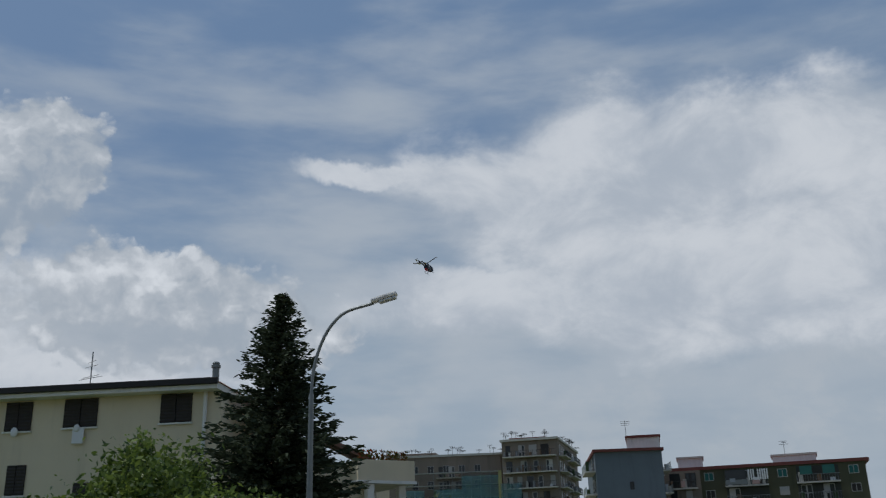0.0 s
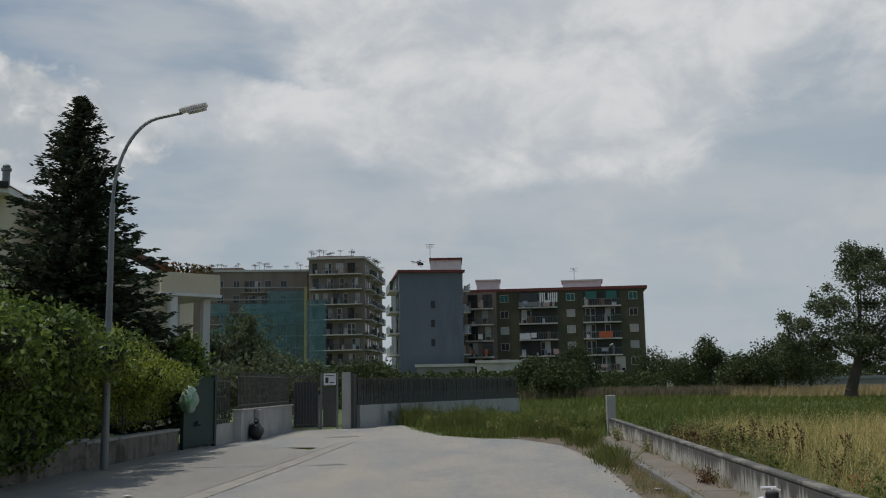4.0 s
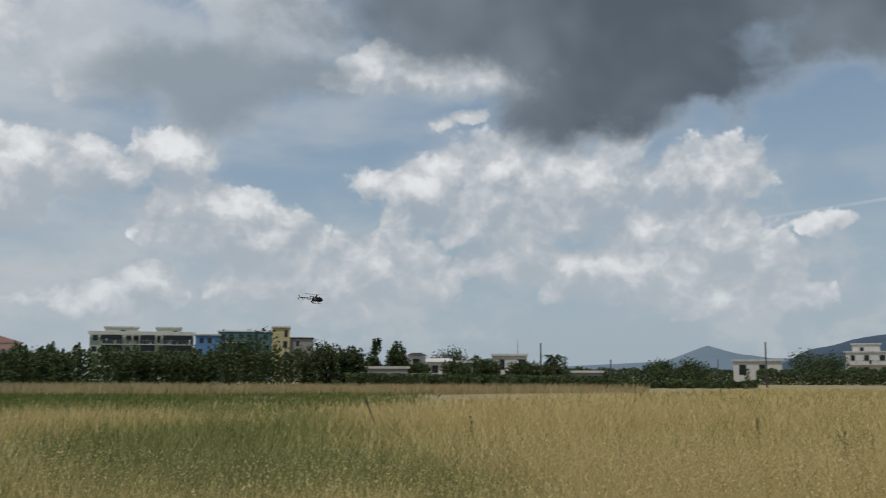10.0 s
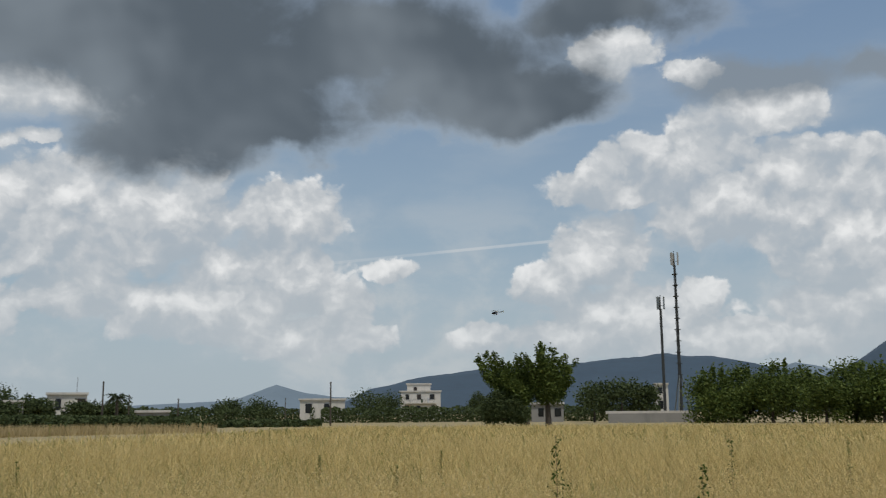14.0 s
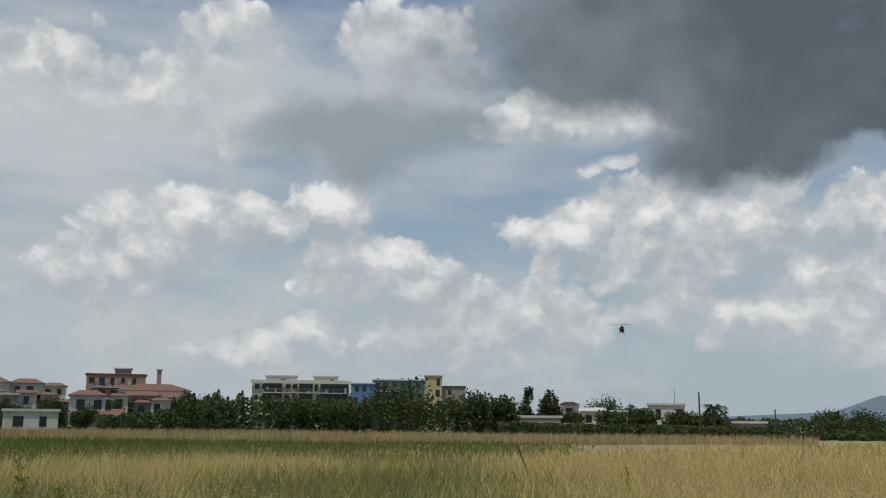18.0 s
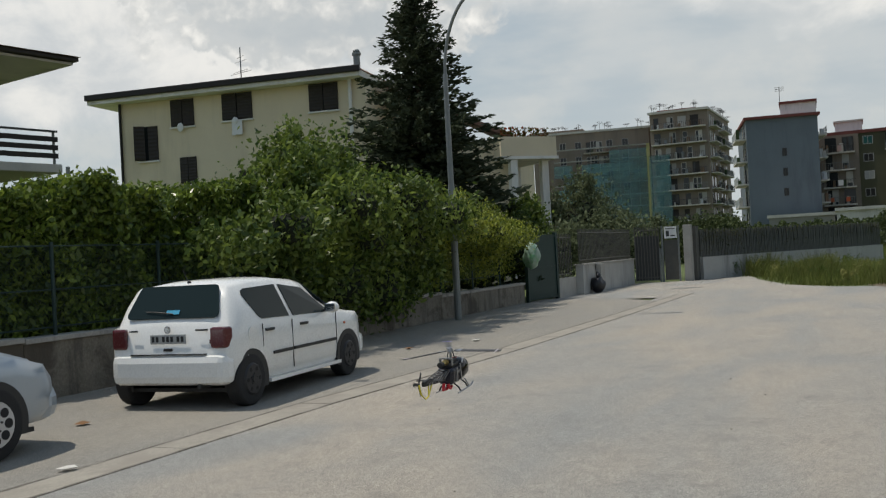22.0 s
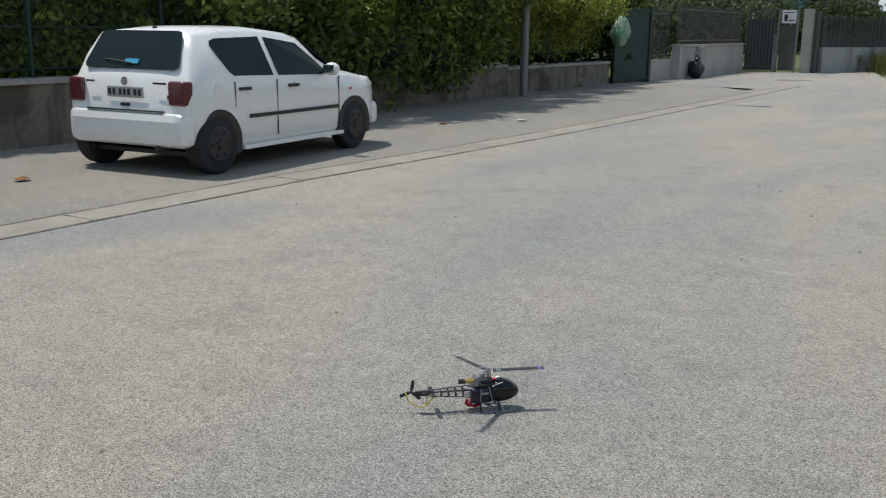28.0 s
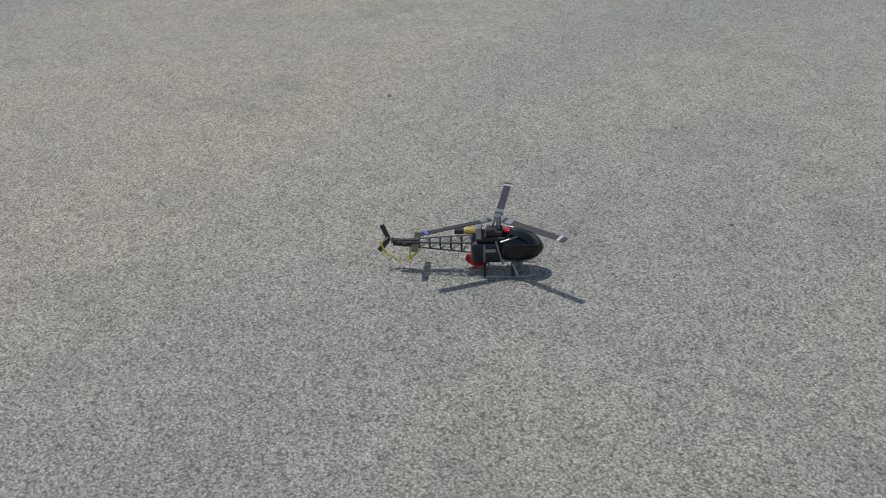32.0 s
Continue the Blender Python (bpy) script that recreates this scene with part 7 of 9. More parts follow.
class Shell:
    """A car's body drawn through stations of (y, half width, bottom, belt, half roof, roof)."""

    def __init__(self, stations):
        self.rows = np.array(stations)

    def at(self, y):
        return [np.interp(y, self.rows[:, 0], self.rows[:, k]) for k in range(1, 6)]

    def side(self, y, t, out=0.006):
        """A place on the glass house's flank: t runs from the belt to the roof's edge."""
        w, _, belt, wr, roof = self.at(y)
        return Vector((w * 0.985 + (wr - w * 0.985) * t + out, y, belt + (roof - 0.05 - belt) * t + out * 0.5))

    def top(self, x, y, out=0.008):
        _, _, _, wr, roof = self.at(y)
        return Vector((x, y - (out if y < 1 else -out) * 0.6, roof + out + 0.015 * (1 - min(1, abs(x) / max(wr, 0.01)))))

    def mesh(self):
        bm = fresh()
        rows = []
        for y, w, low, belt, wr, roof in self.rows:
            half = [(0, low), (w * 0.9, low), (w * 0.985, low + 0.08), (w * 1.0, low + (belt - low) * 0.45), (w * 1.0, low + (belt - low) * 0.72), (w * 0.985, belt),
                    (wr, roof - 0.05), (wr - 0.05, roof - 0.015), (wr * 0.6, roof + 0.008), (0, roof + 0.015)]
            ring = [(x, z) for x, z in half] + [(-x, z) for x, z in half[-2:0:-1]]
            rows.append([bm.verts.new((x, y, z)) for x, z in ring])
        n = len(rows[0])
        for a, b in zip(rows, rows[1:]):
            for i in range(n):
                bm.faces.new((a[i], a[(i + 1) % n], b[(i + 1) % n], b[i]))
        bm.faces.new(rows[0][::-1])
        bm.faces.new(rows[-1])
        bmesh.ops.recalc_face_normals(bm, faces=bm.faces)
        return bm


def pane(points, mat, parent, name, thick=0.004, mirror=False, label=""):
    """A slightly raised panel through the given corners."""
    pts = [Vector(p) for p in points]
    if mirror:
        pts = [Vector((-p.x, p.y, p.z)) for p in pts][::-1]
    bm = fresh()
    up = (pts[1] - pts[0]).cross(pts[2] - pts[0]).normalized() * thick
    front = [bm.verts.new(p + up) for p in pts]
    back = [bm.verts.new(p - up) for p in pts]
    bm.faces.new(front)
    bm.faces.new(back[::-1])
    for i in range(len(pts)):
        j = (i + 1) % len(pts)
        bm.faces.new((back[i], back[j], front[j], front[i]))
    return part(name, bm, mat, parent, label)


def wheel(parent, x, y, r, wide, side, alloy):
    bm = fresh()
    turn = Matrix.Rotation(radians(90), 4, "Y")
    bmesh.ops.create_cone(bm, cap_ends=True, segments=28, radius1=r, radius2=r, depth=wide, matrix=turn)
    rims = [e for e in bm.edges if abs(e.verts[0].co.x - e.verts[1].co.x) < 1e-4]
    bmesh.ops.bevel(bm, geom=rims, offset=0.035, segments=3, affect="EDGES", profile=0.6)
    ob = part("wheel", bm, TYRE, parent)
    smooth(ob)
    ob.matrix_basis = Matrix.Translation((x, y, r))
    face = side * (wide / 2 + 0.003)
    bm = fresh()
    bmesh.ops.create_cone(bm, cap_ends=True, segments=28, radius1=r * 0.66, radius2=r * (0.62 if alloy else 0.55), depth=0.03, matrix=Matrix.Translation((face, 0, 0)) @ Matrix.Rotation(radians(90 * side), 4, "Y"))
    part("rim", bm, ALLOY if alloy else STEEL_RIM, ob)
    holes = 8 if alloy else 6
    for k in range(holes):
        a = 2 * math.pi * k / holes
        bm = fresh()
        bmesh.ops.create_cone(bm, cap_ends=True, segments=12, radius1=r * (0.135 if alloy else 0.08), radius2=r * (0.135 if alloy else 0.08), depth=0.01,
                              matrix=Matrix.Translation((face + side * 0.014, r * 0.42 * math.cos(a), r * 0.42 * math.sin(a))) @ turn)
        part("rim_hole", bm, TYRE, ob)
    bm = fresh()
    bmesh.ops.create_cone(bm, cap_ends=True, segments=14, radius1=r * 0.16, radius2=r * 0.13, depth=0.02, matrix=Matrix.Translation((face + side * 0.018, 0, 0)) @ turn)
    part("hub_cap", bm, ALLOY if alloy else STEEL_RIM, ob)
    for k in range(5 if alloy else 4):
        a = 2 * math.pi * k / 5 + 0.3
        bm = fresh()
        bmesh.ops.create_cone(bm, cap_ends=True, segments=8, radius1=r * 0.03, radius2=r * 0.03, depth=0.012, matrix=Matrix.Translation((face + side * 0.02, r * 0.2 * math.cos(a), r * 0.2 * math.sin(a))) @ turn)
        part("wheel_bolt", bm, CAR_BLACK, ob)


def arch(parent, x, y, r, side, low):
    """A black plate proud of the flank, painted for the shaded opening round a wheel."""
    bm = fresh()
    outline = [(math.cos(radians(a)) * r, math.sin(radians(a)) * r) for a in range(-20, 201, 10)]
    verts = [bm.verts.new((x - side * 0.2, y + u, low + v)) for u, v in outline]
    outer = [bm.verts.new((x + side * 0.006, y + u, low + v)) for u, v in outline]
    bm.faces.new(outer if side > 0 else outer[::-1])
    for i in range(len(verts) - 1):
        bm.faces.new((verts[i], verts[i + 1], outer[i + 1], outer[i]))
    part("wheel_arch", bm, CAR_BLACK, parent)


def build_hatchback():
    car = thing("car", "white five-door hatchback parked by the garden wall", "car")
    shell = Shell([(0.00, .72, .34, .50, .70, .57), (0.04, .80, .30, .62, .76, .68), (0.08, .815, .28, .86, .77, .91), (0.14, .82, .27, .925, .745, .975), (0.30, .825, .25, .945, .685, 1.20),
                   (0.46, .827, .22, .95, .625, 1.37), (0.9, .828, .2, .945, .60, 1.41), (1.4, .828, .2, .935, .60, 1.415), (1.9, .828, .2, .92, .595, 1.375), (2.12, .828, .2, .915, .59, 1.325),
                   (2.42, .827, .2, .91, .60, 1.13), (2.70, .825, .2, .905, .66, .975), (3.0, .815, .21, .88, .68, .93), (3.2, .80, .22, .85, .68, .89), (3.40, .76, .25, .76, .64, .80), (3.52, .68, .3, .6, .58, .66), (3.58, .58, .36, .5, .5, .55)])
    smooth(part("body", shell.mesh(), CAR_WHITE, car))
    rear = [shell.top(x, y, 0.026) for x, y in ((-0.58, 0.155), (0.58, 0.155), (0.615, 0.165), (0.625, 0.19), (0.53, 0.40), (0.51, 0.425), (0.47, 0.435), (-0.47, 0.435), (-0.51, 0.425), (-0.53, 0.40), (-0.625, 0.19), (-0.615, 0.165))]
    pane(rear, CAR_GLASS, car, "rear_window")
    pane([shell.top(x, y) for x, y in ((-0.53, 2.17), (0.53, 2.17), (0.63, 2.66), (-0.63, 2.66))], CAR_GLASS, car, "windscreen")
    for flip in (False, True):
        pane([shell.side(y, t) for y, t in ((0.82, 0.03), (1.40, 0.02), (1.385, 0.90), (0.72, 0.90), (0.66, 0.86), (0.64, 0.76), (0.77, 0.12))], CAR_GLASS, car, "side_window", mirror=flip)
        pane([shell.side(y, t) for y, t in ((1.49, 0.02), (2.38, 0.04), (2.24, 0.50), (2.0, 0.87), (1.47, 0.90))], CAR_GLASS, car, "side_window", mirror=flip)
        s = -1 if flip else 1
        for y in (0.55, 2.86):
            arch(car, s * 0.822, y, 0.335, s, 0.285)
            wheel(car, s * 0.71, 0.58 if y < 1 else 2.98, 0.285, 0.175, s, False)
        bm = fresh()
        box(bm, s * 0.835 - 0.012, s * 0.835 + 0.012, 1.0, 1.43, 0.50, 0.535)
        part("side_moulding", bm, CAR_BLACK, car)
        bm = fresh()
        box(bm, s * 0.835 - 0.012, s * 0.835 + 0.012, 1.46, 2.52, 0.50, 0.535)
        part("side_moulding", bm, CAR_BLACK, car)
        for y in (0.86, 1.63):
            bm = fresh()
            box(bm, s * 0.83 - 0.02, s * 0.83 + 0.02, y, y + 0.17, 0.80, 0.835, bevel=0.008)
            part("door_handle", bm, CAR_BLACK, car)
        for y0, y1 in ((1.44, 1.447), (2.54, 2.547), (0.80, 0.806)):
            bm = fresh()
            box(bm, s * 0.829 - 0.006, s * 0.829 + 0.004, y0, y1, 0.30 if y0 > 1 else 0.62, 0.90)
            part("door_gap", bm, CAR_BLACK, car)
        bm = fresh()
        box(bm, s * 0.80 - 0.05, s * 0.80 + 0.05, 0.9, 2.6, 0.2, 0.24)
        part("sill", bm, CAR_WHITE, car)
        bm = fresh()
        ball(bm, (s * 0.93, 2.27, 0.98), 0.105, 0.06, 0.075)
        mirror = part("door_mirror", bm, CAR_WHITE, car)
        smooth(mirror)
        bm = fresh()
        box(bm, s * 0.93 - 0.075, s * 0.93 + 0.075, 2.202, 2.216, 0.93, 1.03, bevel=0.006)
        part("mirror_glass", bm, CHROME, mirror)
        bm = fresh()
        box(bm, min(s * 0.80, s * 0.905), max(s * 0.80, s * 0.905), 2.25, 2.29, 0.93, 0.96)
        part("mirror_arm", bm, CAR_BLACK, mirror)
        bm = fresh()
        box(bm, min(s * 0.60, s * 0.815), max(s * 0.60, s * 0.815), 0.008, 0.16, 0.67, 0.925, bevel=0.03)
        lamp = part("tail_light", bm, RED_LENS, car)
        bm = fresh()
        box(bm, min(s * 0.60, s * 0.70), max(s * 0.60, s * 0.70), 0.006, 0.011, 0.73, 0.78)
        part("reversing_lens", bm, RED_LENS, lamp)
        bm = fresh()
        ball(bm, (s * 0.60, 3.38, 0.70), 0.11, 0.08, 0.065)
        part("headlight", bm, PALE_GLASS, car)
        bm = fresh()
        ball(bm, (s * 0.826, 2.78, 0.72), 0.012, 0.03, 0.02)
        part("side_repeater", bm, AMBER_LENS, car)
    bm = fresh()
    bmesh.ops.create_cone(bm, cap_ends=True, segments=16, radius1=0.085, radius2=0.085, depth=0.012, matrix=Matrix.Translation((0.827, 0.58, 0.80)) @ Matrix.Rotation(radians(90), 4, "Y"))
    part("fuel_flap", bm, CAR_WHITE, car)
    bm = fresh()
    box(bm, -0.83, 0.83, -0.055, 0.20, 0.27, 0.60, bevel=0.09)
    part("rear_bumper", bm, CAR_WHITE, car)
    bm = fresh()
    box(bm, -0.55, 0.55, -0.03, 0.1, 0.60, 0.612)
    part("bumper_seam", bm, CAR_BLACK, car)
    bm = fresh()
    box(bm, -0.78, 0.78, 3.38, 3.61, 0.24, 0.50, bevel=0.06)
    part("front_bumper", bm, CAR_WHITE, car)
    bm = fresh()
    box(bm, -0.255, 0.255, 0.018, 0.034, 0.735, 0.85, bevel=0.006)
    plate = part("number_plate", bm, PLATE, car, "white plate with dark bars")
    for k, u in enumerate((-0.21, -0.15, -0.06, 0.0, 0.06, 0.15, 0.21)):
        bm = fresh()
        box(bm, u - 0.018, u + 0.018, 0.012, 0.0175, 0.76, 0.825)
        part("plate_bar", bm, CAR_BLACK, plate)
    bm = fresh()
    bmesh.ops.create_cone(bm, cap_ends=True, segments=18, radius1=0.045, radius2=0.045, depth=0.014, matrix=Matrix.Translation((0, 0.026, 0.905)) @ Matrix.Rotation(radians(90), 4, "X"))
    part("badge", bm, CHROME, car, "round chrome badge")
    for u0, u1 in ((0.39, 0.56), (-0.56, -0.44)):
        bm = fresh()
        box(bm, u0, u1, 0.03, 0.042, 0.885, 0.905)
        part("badge_bar", bm, CAR_BLACK, car)
    bm = fresh()
    box(bm, -0.06, 0.06, 0.0, 0.03, 0.645, 0.68, bevel=0.006)
    part("tailgate_latch", bm, CAR_BLACK, car)
    bm = fresh()
    tube(bm, [shell.top(0.02, 0.17, 0.042), shell.top(-0.22, 0.19, 0.042), shell.top(-0.36, 0.2, 0.036)], 0.008, 5)
    part("rear_wiper", bm, CAR_BLACK, car)
    a, b, c, d = (shell.top(x, y, 0.034) for x, y in ((-0.08, 0.175), (0.10, 0.175), (0.10, 0.205), (-0.08, 0.205)))
    pane([a, b, c, d], STICKER, car, "window_sticker", 0.002, label="small blue sticker")
    bm = fresh()
    rod(bm, (0, 0.62, 1.39), (0, 0.5, 1.55), 0.006, 0.003, 6)
    ball(bm, (0, 0.62, 1.405), 0.02, 0.03, 0.015)
    part("roof_aerial", bm, CAR_BLACK, car)
    bm = fresh()
    rod(bm, (0.45, -0.03, 0.26), (0.45, 0.2, 0.26), 0.025)
    part("exhaust_pipe", bm, DARK_STEEL, car)
    bm = fresh()
    box(bm, -0.7, 0.7, 0.3, 3.4, 0.17, 0.21)
    part("underbody", bm, CAR_BLACK, car)
    # true wheelbase, and ends rounded in plan
    for ob in list(car.children):
        if ob.name.startswith("wheel") and not ob.name.startswith("wheel_arch"):
            continue
        for piece in (ob, *ob.children):
            for v in piece.data.vertices:
                y = v.co.y
                y = 0.58 - (0.55 - y) * 0.70 if y < 0.55 else 0.58 + (y - 0.55) * 2.40 / 2.31 if y < 2.86 else y + 0.12
                tail, front = max(0.0, 0.46 - y) / 0.27, max(0.0, y - 3.3) / 0.4
                v.co.x *= 0.96 - 0.085 * min(1.2, tail) ** 2 - 0.10 * min(1.0, front) ** 2
                v.co.y = y
                v.co.z = float(np.interp(v.co.z, (0.0, 0.56, 0.93, 1.42, 1.6), (0.0, 0.56, 0.885, 1.372, 1.55)))
    car.matrix_basis = pose(-6.53, 7.58, 0.008, 0, 0, 4.6)


def build_saloon():
    car = thing("car", "silver saloon with multi-hole alloy wheels parked by the wall", "car")
    shell = Shell([(0.0, .70, .36, .55, .66, .62), (0.06, .80, .3, .82, .74, .92), (0.6, .84, .24, .90, .70, 1.02), (0.95, .85, .22, .92, .62, 1.15), (1.35, .855, .2, .93, .56, 1.38), (2.0, .86, .2, .93, .56, 1.42),
                   (2.6, .86, .2, .92, .57, 1.38), (3.0, .86, .2, .915, .62, 1.15), (3.3, .855, .2, .91, .70, .97), (3.75, .845, .22, .84, .72, .90), (4.1, .80, .25, .74, .66, .80), (4.28, .70, .28, .60, .58, .68), (4.38, .55, .33, .50, .46, .55)])
    smooth(part("body", shell.mesh(), CAR_SILVER, car))
    pane([shell.top(x, y) for x, y in ((-0.52, 2.66), (0.52, 2.66), (0.66, 3.26), (-0.66, 3.26))], CAR_GLASS, car, "windscreen")
    pane([shell.top(x, y) for x, y in ((-0.56, 0.98), (0.56, 0.98), (0.5, 1.32), (-0.5, 1.32))], CAR_GLASS, car, "rear_window")
    for flip in (False, True):
        s = -1 if flip else 1
        pane([shell.side(y, t) for y, t in ((1.2, 0.1), (1.95, 0.08), (1.95, 0.92), (1.4, 0.9))], CAR_GLASS, car, "side_window", mirror=flip)
        pane([shell.side(y, t) for y, t in ((2.05, 0.08), (2.95, 0.10), (2.6, 0.85), (2.05, 0.92))], CAR_GLASS, car, "side_window", mirror=flip)
        for y in (0.95, 3.5):
            arch(car, s * 0.85, y, 0.36, s, 0.31)
            wheel(car, s * 0.765, y, 0.31, 0.195, s, True)
        bm = fresh()
        box(bm, s * 0.858 - 0.01, s * 0.858 + 0.01, 2.98, 3.1, 0.66, 0.70, bevel=0.008)
        part("side_repeater", bm, AMBER_LENS, car)
        for y in (2.0, 3.02):
            bm = fresh()
            box(bm, s * 0.86 - 0.006, s * 0.86 + 0.004, y, y + 0.007, 0.3, 0.9)
            part("door_gap", bm, CAR_BLACK, car)
        bm = fresh()
        ball(bm, (s * 0.57, 4.14, 0.67), 0.12, 0.085, 0.055)
        part("headlight", bm, PALE_GLASS, car)
        bm = fresh()
        ball(bm, (s * 0.95, 2.85, 0.98), 0.11, 0.07, 0.075)
        smooth(part("door_mirror", bm, CAR_SILVER, car))
    bm = fresh()
    box(bm, -0.74, 0.74, 3.98, 4.36, 0.22, 0.56, bevel=0.13)
    part("front_bumper", bm, CAR_SILVER, car)
    bm = fresh()
    box(bm, -0.76, 0.76, 0.3, 4.0, 0.17, 0.21)
    part("underbody", bm, CAR_BLACK, car)
    car.matrix_basis = pose(-7.0, 1.75, 0.012, 0, 0, 1.0)


build_hatchback()
build_saloon()

# ---- the two model helicopters ----
NAVY = material("navy_gloss", (0.006, 0.008, 0.02), 0.3, vary=0.1, scale=30, bump=0.0, coat=0.2)
CANOPY = glass_material("dark_canopy", (0.004, 0.004, 0.006), 0.08)
RED_PLASTIC = material("red_plastic", (0.5, 0.01, 0.025), 0.4, vary=0.1, scale=30)
BRASS = material("brass", (0.5, 0.36, 0.12), 0.3, 0.9, vary=0.1, scale=40)
YELLOW_WIRE = material("yellow_wire", (0.65, 0.55, 0.03), 0.5, vary=0.1, scale=30)
BLADE = material("carbon_blade", (0.03, 0.03, 0.033), 0.45, vary=0.2, scale=60)
MODEL_STEEL = material("model_aluminium", (0.32, 0.33, 0.35), 0.35, 0.8, vary=0.1, scale=60)
TIP_WHITE = material("pale_blade_band", (0.55, 0.5, 0.55), 0.5)
TIP_VIOLET = material("violet_blade_band", (0.16, 0.14, 0.6), 0.5)


def rotor_blades(parent, blades_count, root, radius, chord, thick, axis, mat, bands=True):
    for k in range(blades_count):
        a = 2 * math.pi * k / blades_count
        turn = Matrix.Rotation(a, 4, axis)
        if axis == "Y":
            turn = turn @ Matrix.Rotation(radians(90), 4, "X")
        bm = fresh()
        box(bm, root, radius, -chord / 2, chord / 2, -thick / 2, thick / 2, turn @ Matrix.Rotation(radians(7), 4, "X"), bevel=thick * 0.3)
        blade = part("rotor_blade", bm, mat, parent)
        if bands:
            for u0, u1, m in ((radius * 0.90, radius * 0.935, TIP_VIOLET if k == 0 else TIP_WHITE), (root + 0.012, root + 0.03, MODEL_STEEL)):
                bm = fresh()
                box(bm, u0, u1, -chord / 2 - 0.0006, chord / 2 + 0.0006, -thick / 2 - 0.0006, thick / 2 + 0.0006, turn @ Matrix.Rotation(radians(7), 4, "X"))
                part("blade_band", bm, m, blade)


def build_helicopter():
    """x points to the nose; the origin lies on the ground under the rotor shaft."""
    heli = thing("model_helicopter", "navy radio-controlled model helicopter with an open lattice tail boom", "helicopter")
    bm = fresh()
    rings = []
    for x, w, low, high in ((0.006, .036, .052, .138), (0.03, .041, .046, .146), (0.055, .042, .046, .147), (0.08, .038, .052, .138), (0.1, .029, .063, .122), (0.112, .017, .077, .105), (0.117, .005, .087, .093)):
        ring = []
        for k in range(16):
            a = 2 * math.pi * k / 16
            c, s = math.cos(a), math.sin(a)
            ring.append(bm.verts.new((x, w * abs(c) ** 0.8 * (1 if c > 0 else -1), (low + high) / 2 + (high - low) / 2 * abs(s) ** 0.8 * (1 if s > 0 else -1))))
        rings.append(ring)
    for p, q in zip(rings, rings[1:]):
        for k in range(16):
            bm.faces.new((p[k], p[(k + 1) % 16], q[(k + 1) % 16], q[k]))
    bm.faces.new(rings[0][::-1])
    bm.faces.new(rings[-1])
    bmesh.ops.recalc_face_normals(bm, faces=bm.faces)
    smooth(part("canopy", bm, CANOPY, heli, "glossy black bubble canopy"))
    bm = fresh()
    box(bm, -0.07, 0.012, -0.034, 0.034, 0.05, 0.122, bevel=0.012)
    part("fuselage", bm, NAVY, heli)
    bm = fresh()
    box(bm, -0.055, 0.02, -0.026, 0.026, 0.122, 0.136, bevel=0.003)
    part("engine_deck", bm, CAR_BLACK, heli)
    for s in (-1, 1):
        for p, q in (((0.012, s * 0.038, 0.05), (-0.004, s * 0.037, 0.13)), ((-0.036, s * 0.0362, 0.06), (-0.034, s * 0.0362, 0.12)), ((0.008, s * 0.039, 0.13), (0.05, s * 0.028, 0.142))):
            bm = fresh()
            rod(bm, p, q, 0.0028, sides=6)
            part("silver_trim", bm, MODEL_STEEL, heli)
        bm = fresh()
        box(bm, -0.032, -0.006, s * 0.0345 - 0.001, s * 0.0345 + 0.001, 0.094, 0.104)
        part("side_mark", bm, MODEL_STEEL, heli)
        # skid and its struts
        bm = fresh()
        tube(bm, [(-0.062, s * 0.052, 0.004), (0.07, s * 0.052, 0.004), (0.086, s * 0.052, 0.009), (0.094, s * 0.052, 0.017)], 0.0038, 6)
        part("skid", bm, MODEL_STEEL, heli)
        for x in (-0.035, 0.036):
            bm = fresh()
            tube(bm, [(x, s * 0.022, 0.05), (x, s * 0.042, 0.03), (x, s * 0.052, 0.005)], 0.0036, 6)
            part("skid_strut", bm, CAR_BLACK, heli)
        bm = fresh()
        rod(bm, (0.036, s * 0.04, 0.055), (0.05, s * 0.052, 0.008), 0.003, sides=6)
        part("skid_brace", bm, MODEL_STEEL, heli)
    # lattice boom
    low, end = -0.068, -0.262
    rails = []
    for y0, z0 in ((0.022, 0.118), (-0.022, 0.118), (0.0, 0.072)):
        a, b = Vector((low, y0, z0)), Vector((end, y0 * 0.3, 0.113 if z0 > 0.1 else 0.098))
        rails.append((a, b))
        bm = fresh()
        rod(bm, a, b, 0.0022, sides=6)
        part("boom_rail", bm, CAR_BLACK, heli)
    for k in range(8):
        p = [a.lerp(b, k / 7) for a, b in rails]
        bm = fresh()
        for i, j in ((0, 1), (1, 2), (2, 0)):
            rod(bm, p[i], p[j], 0.0022, sides=5)
        part("boom_frame", bm, CAR_BLACK, heli)
        if k < 7:
            q = [a.lerp(b, (k + 1) / 7) for a, b in rails]
            bm = fresh()
            for i, j in ((0, 2), (1, 2), (0, 1)):
                rod(bm, p[i], q[j], 0.0014, sides=5)
            part("boom_brace", bm, MODEL_STEEL, heli)
    bm = fresh()
    box(bm, -0.275, -0.215, -0.005, 0.005, 0.1, 0.118)
    part("tail_servo", bm, CAR_BLACK, heli)
    bm = fresh()
    box(bm, -0.222, -0.205, -0.05, 0.05, 0.108, 0.111)
    part("stabiliser", bm, CAR_BLACK, heli)
    bm = fresh()
    rod(bm, (-0.07, 0, 0.104), (-0.28, 0, 0.108), 0.003, sides=6)
    part("tail_shaft", bm, CAR_BLACK, heli)
    bm = fresh()
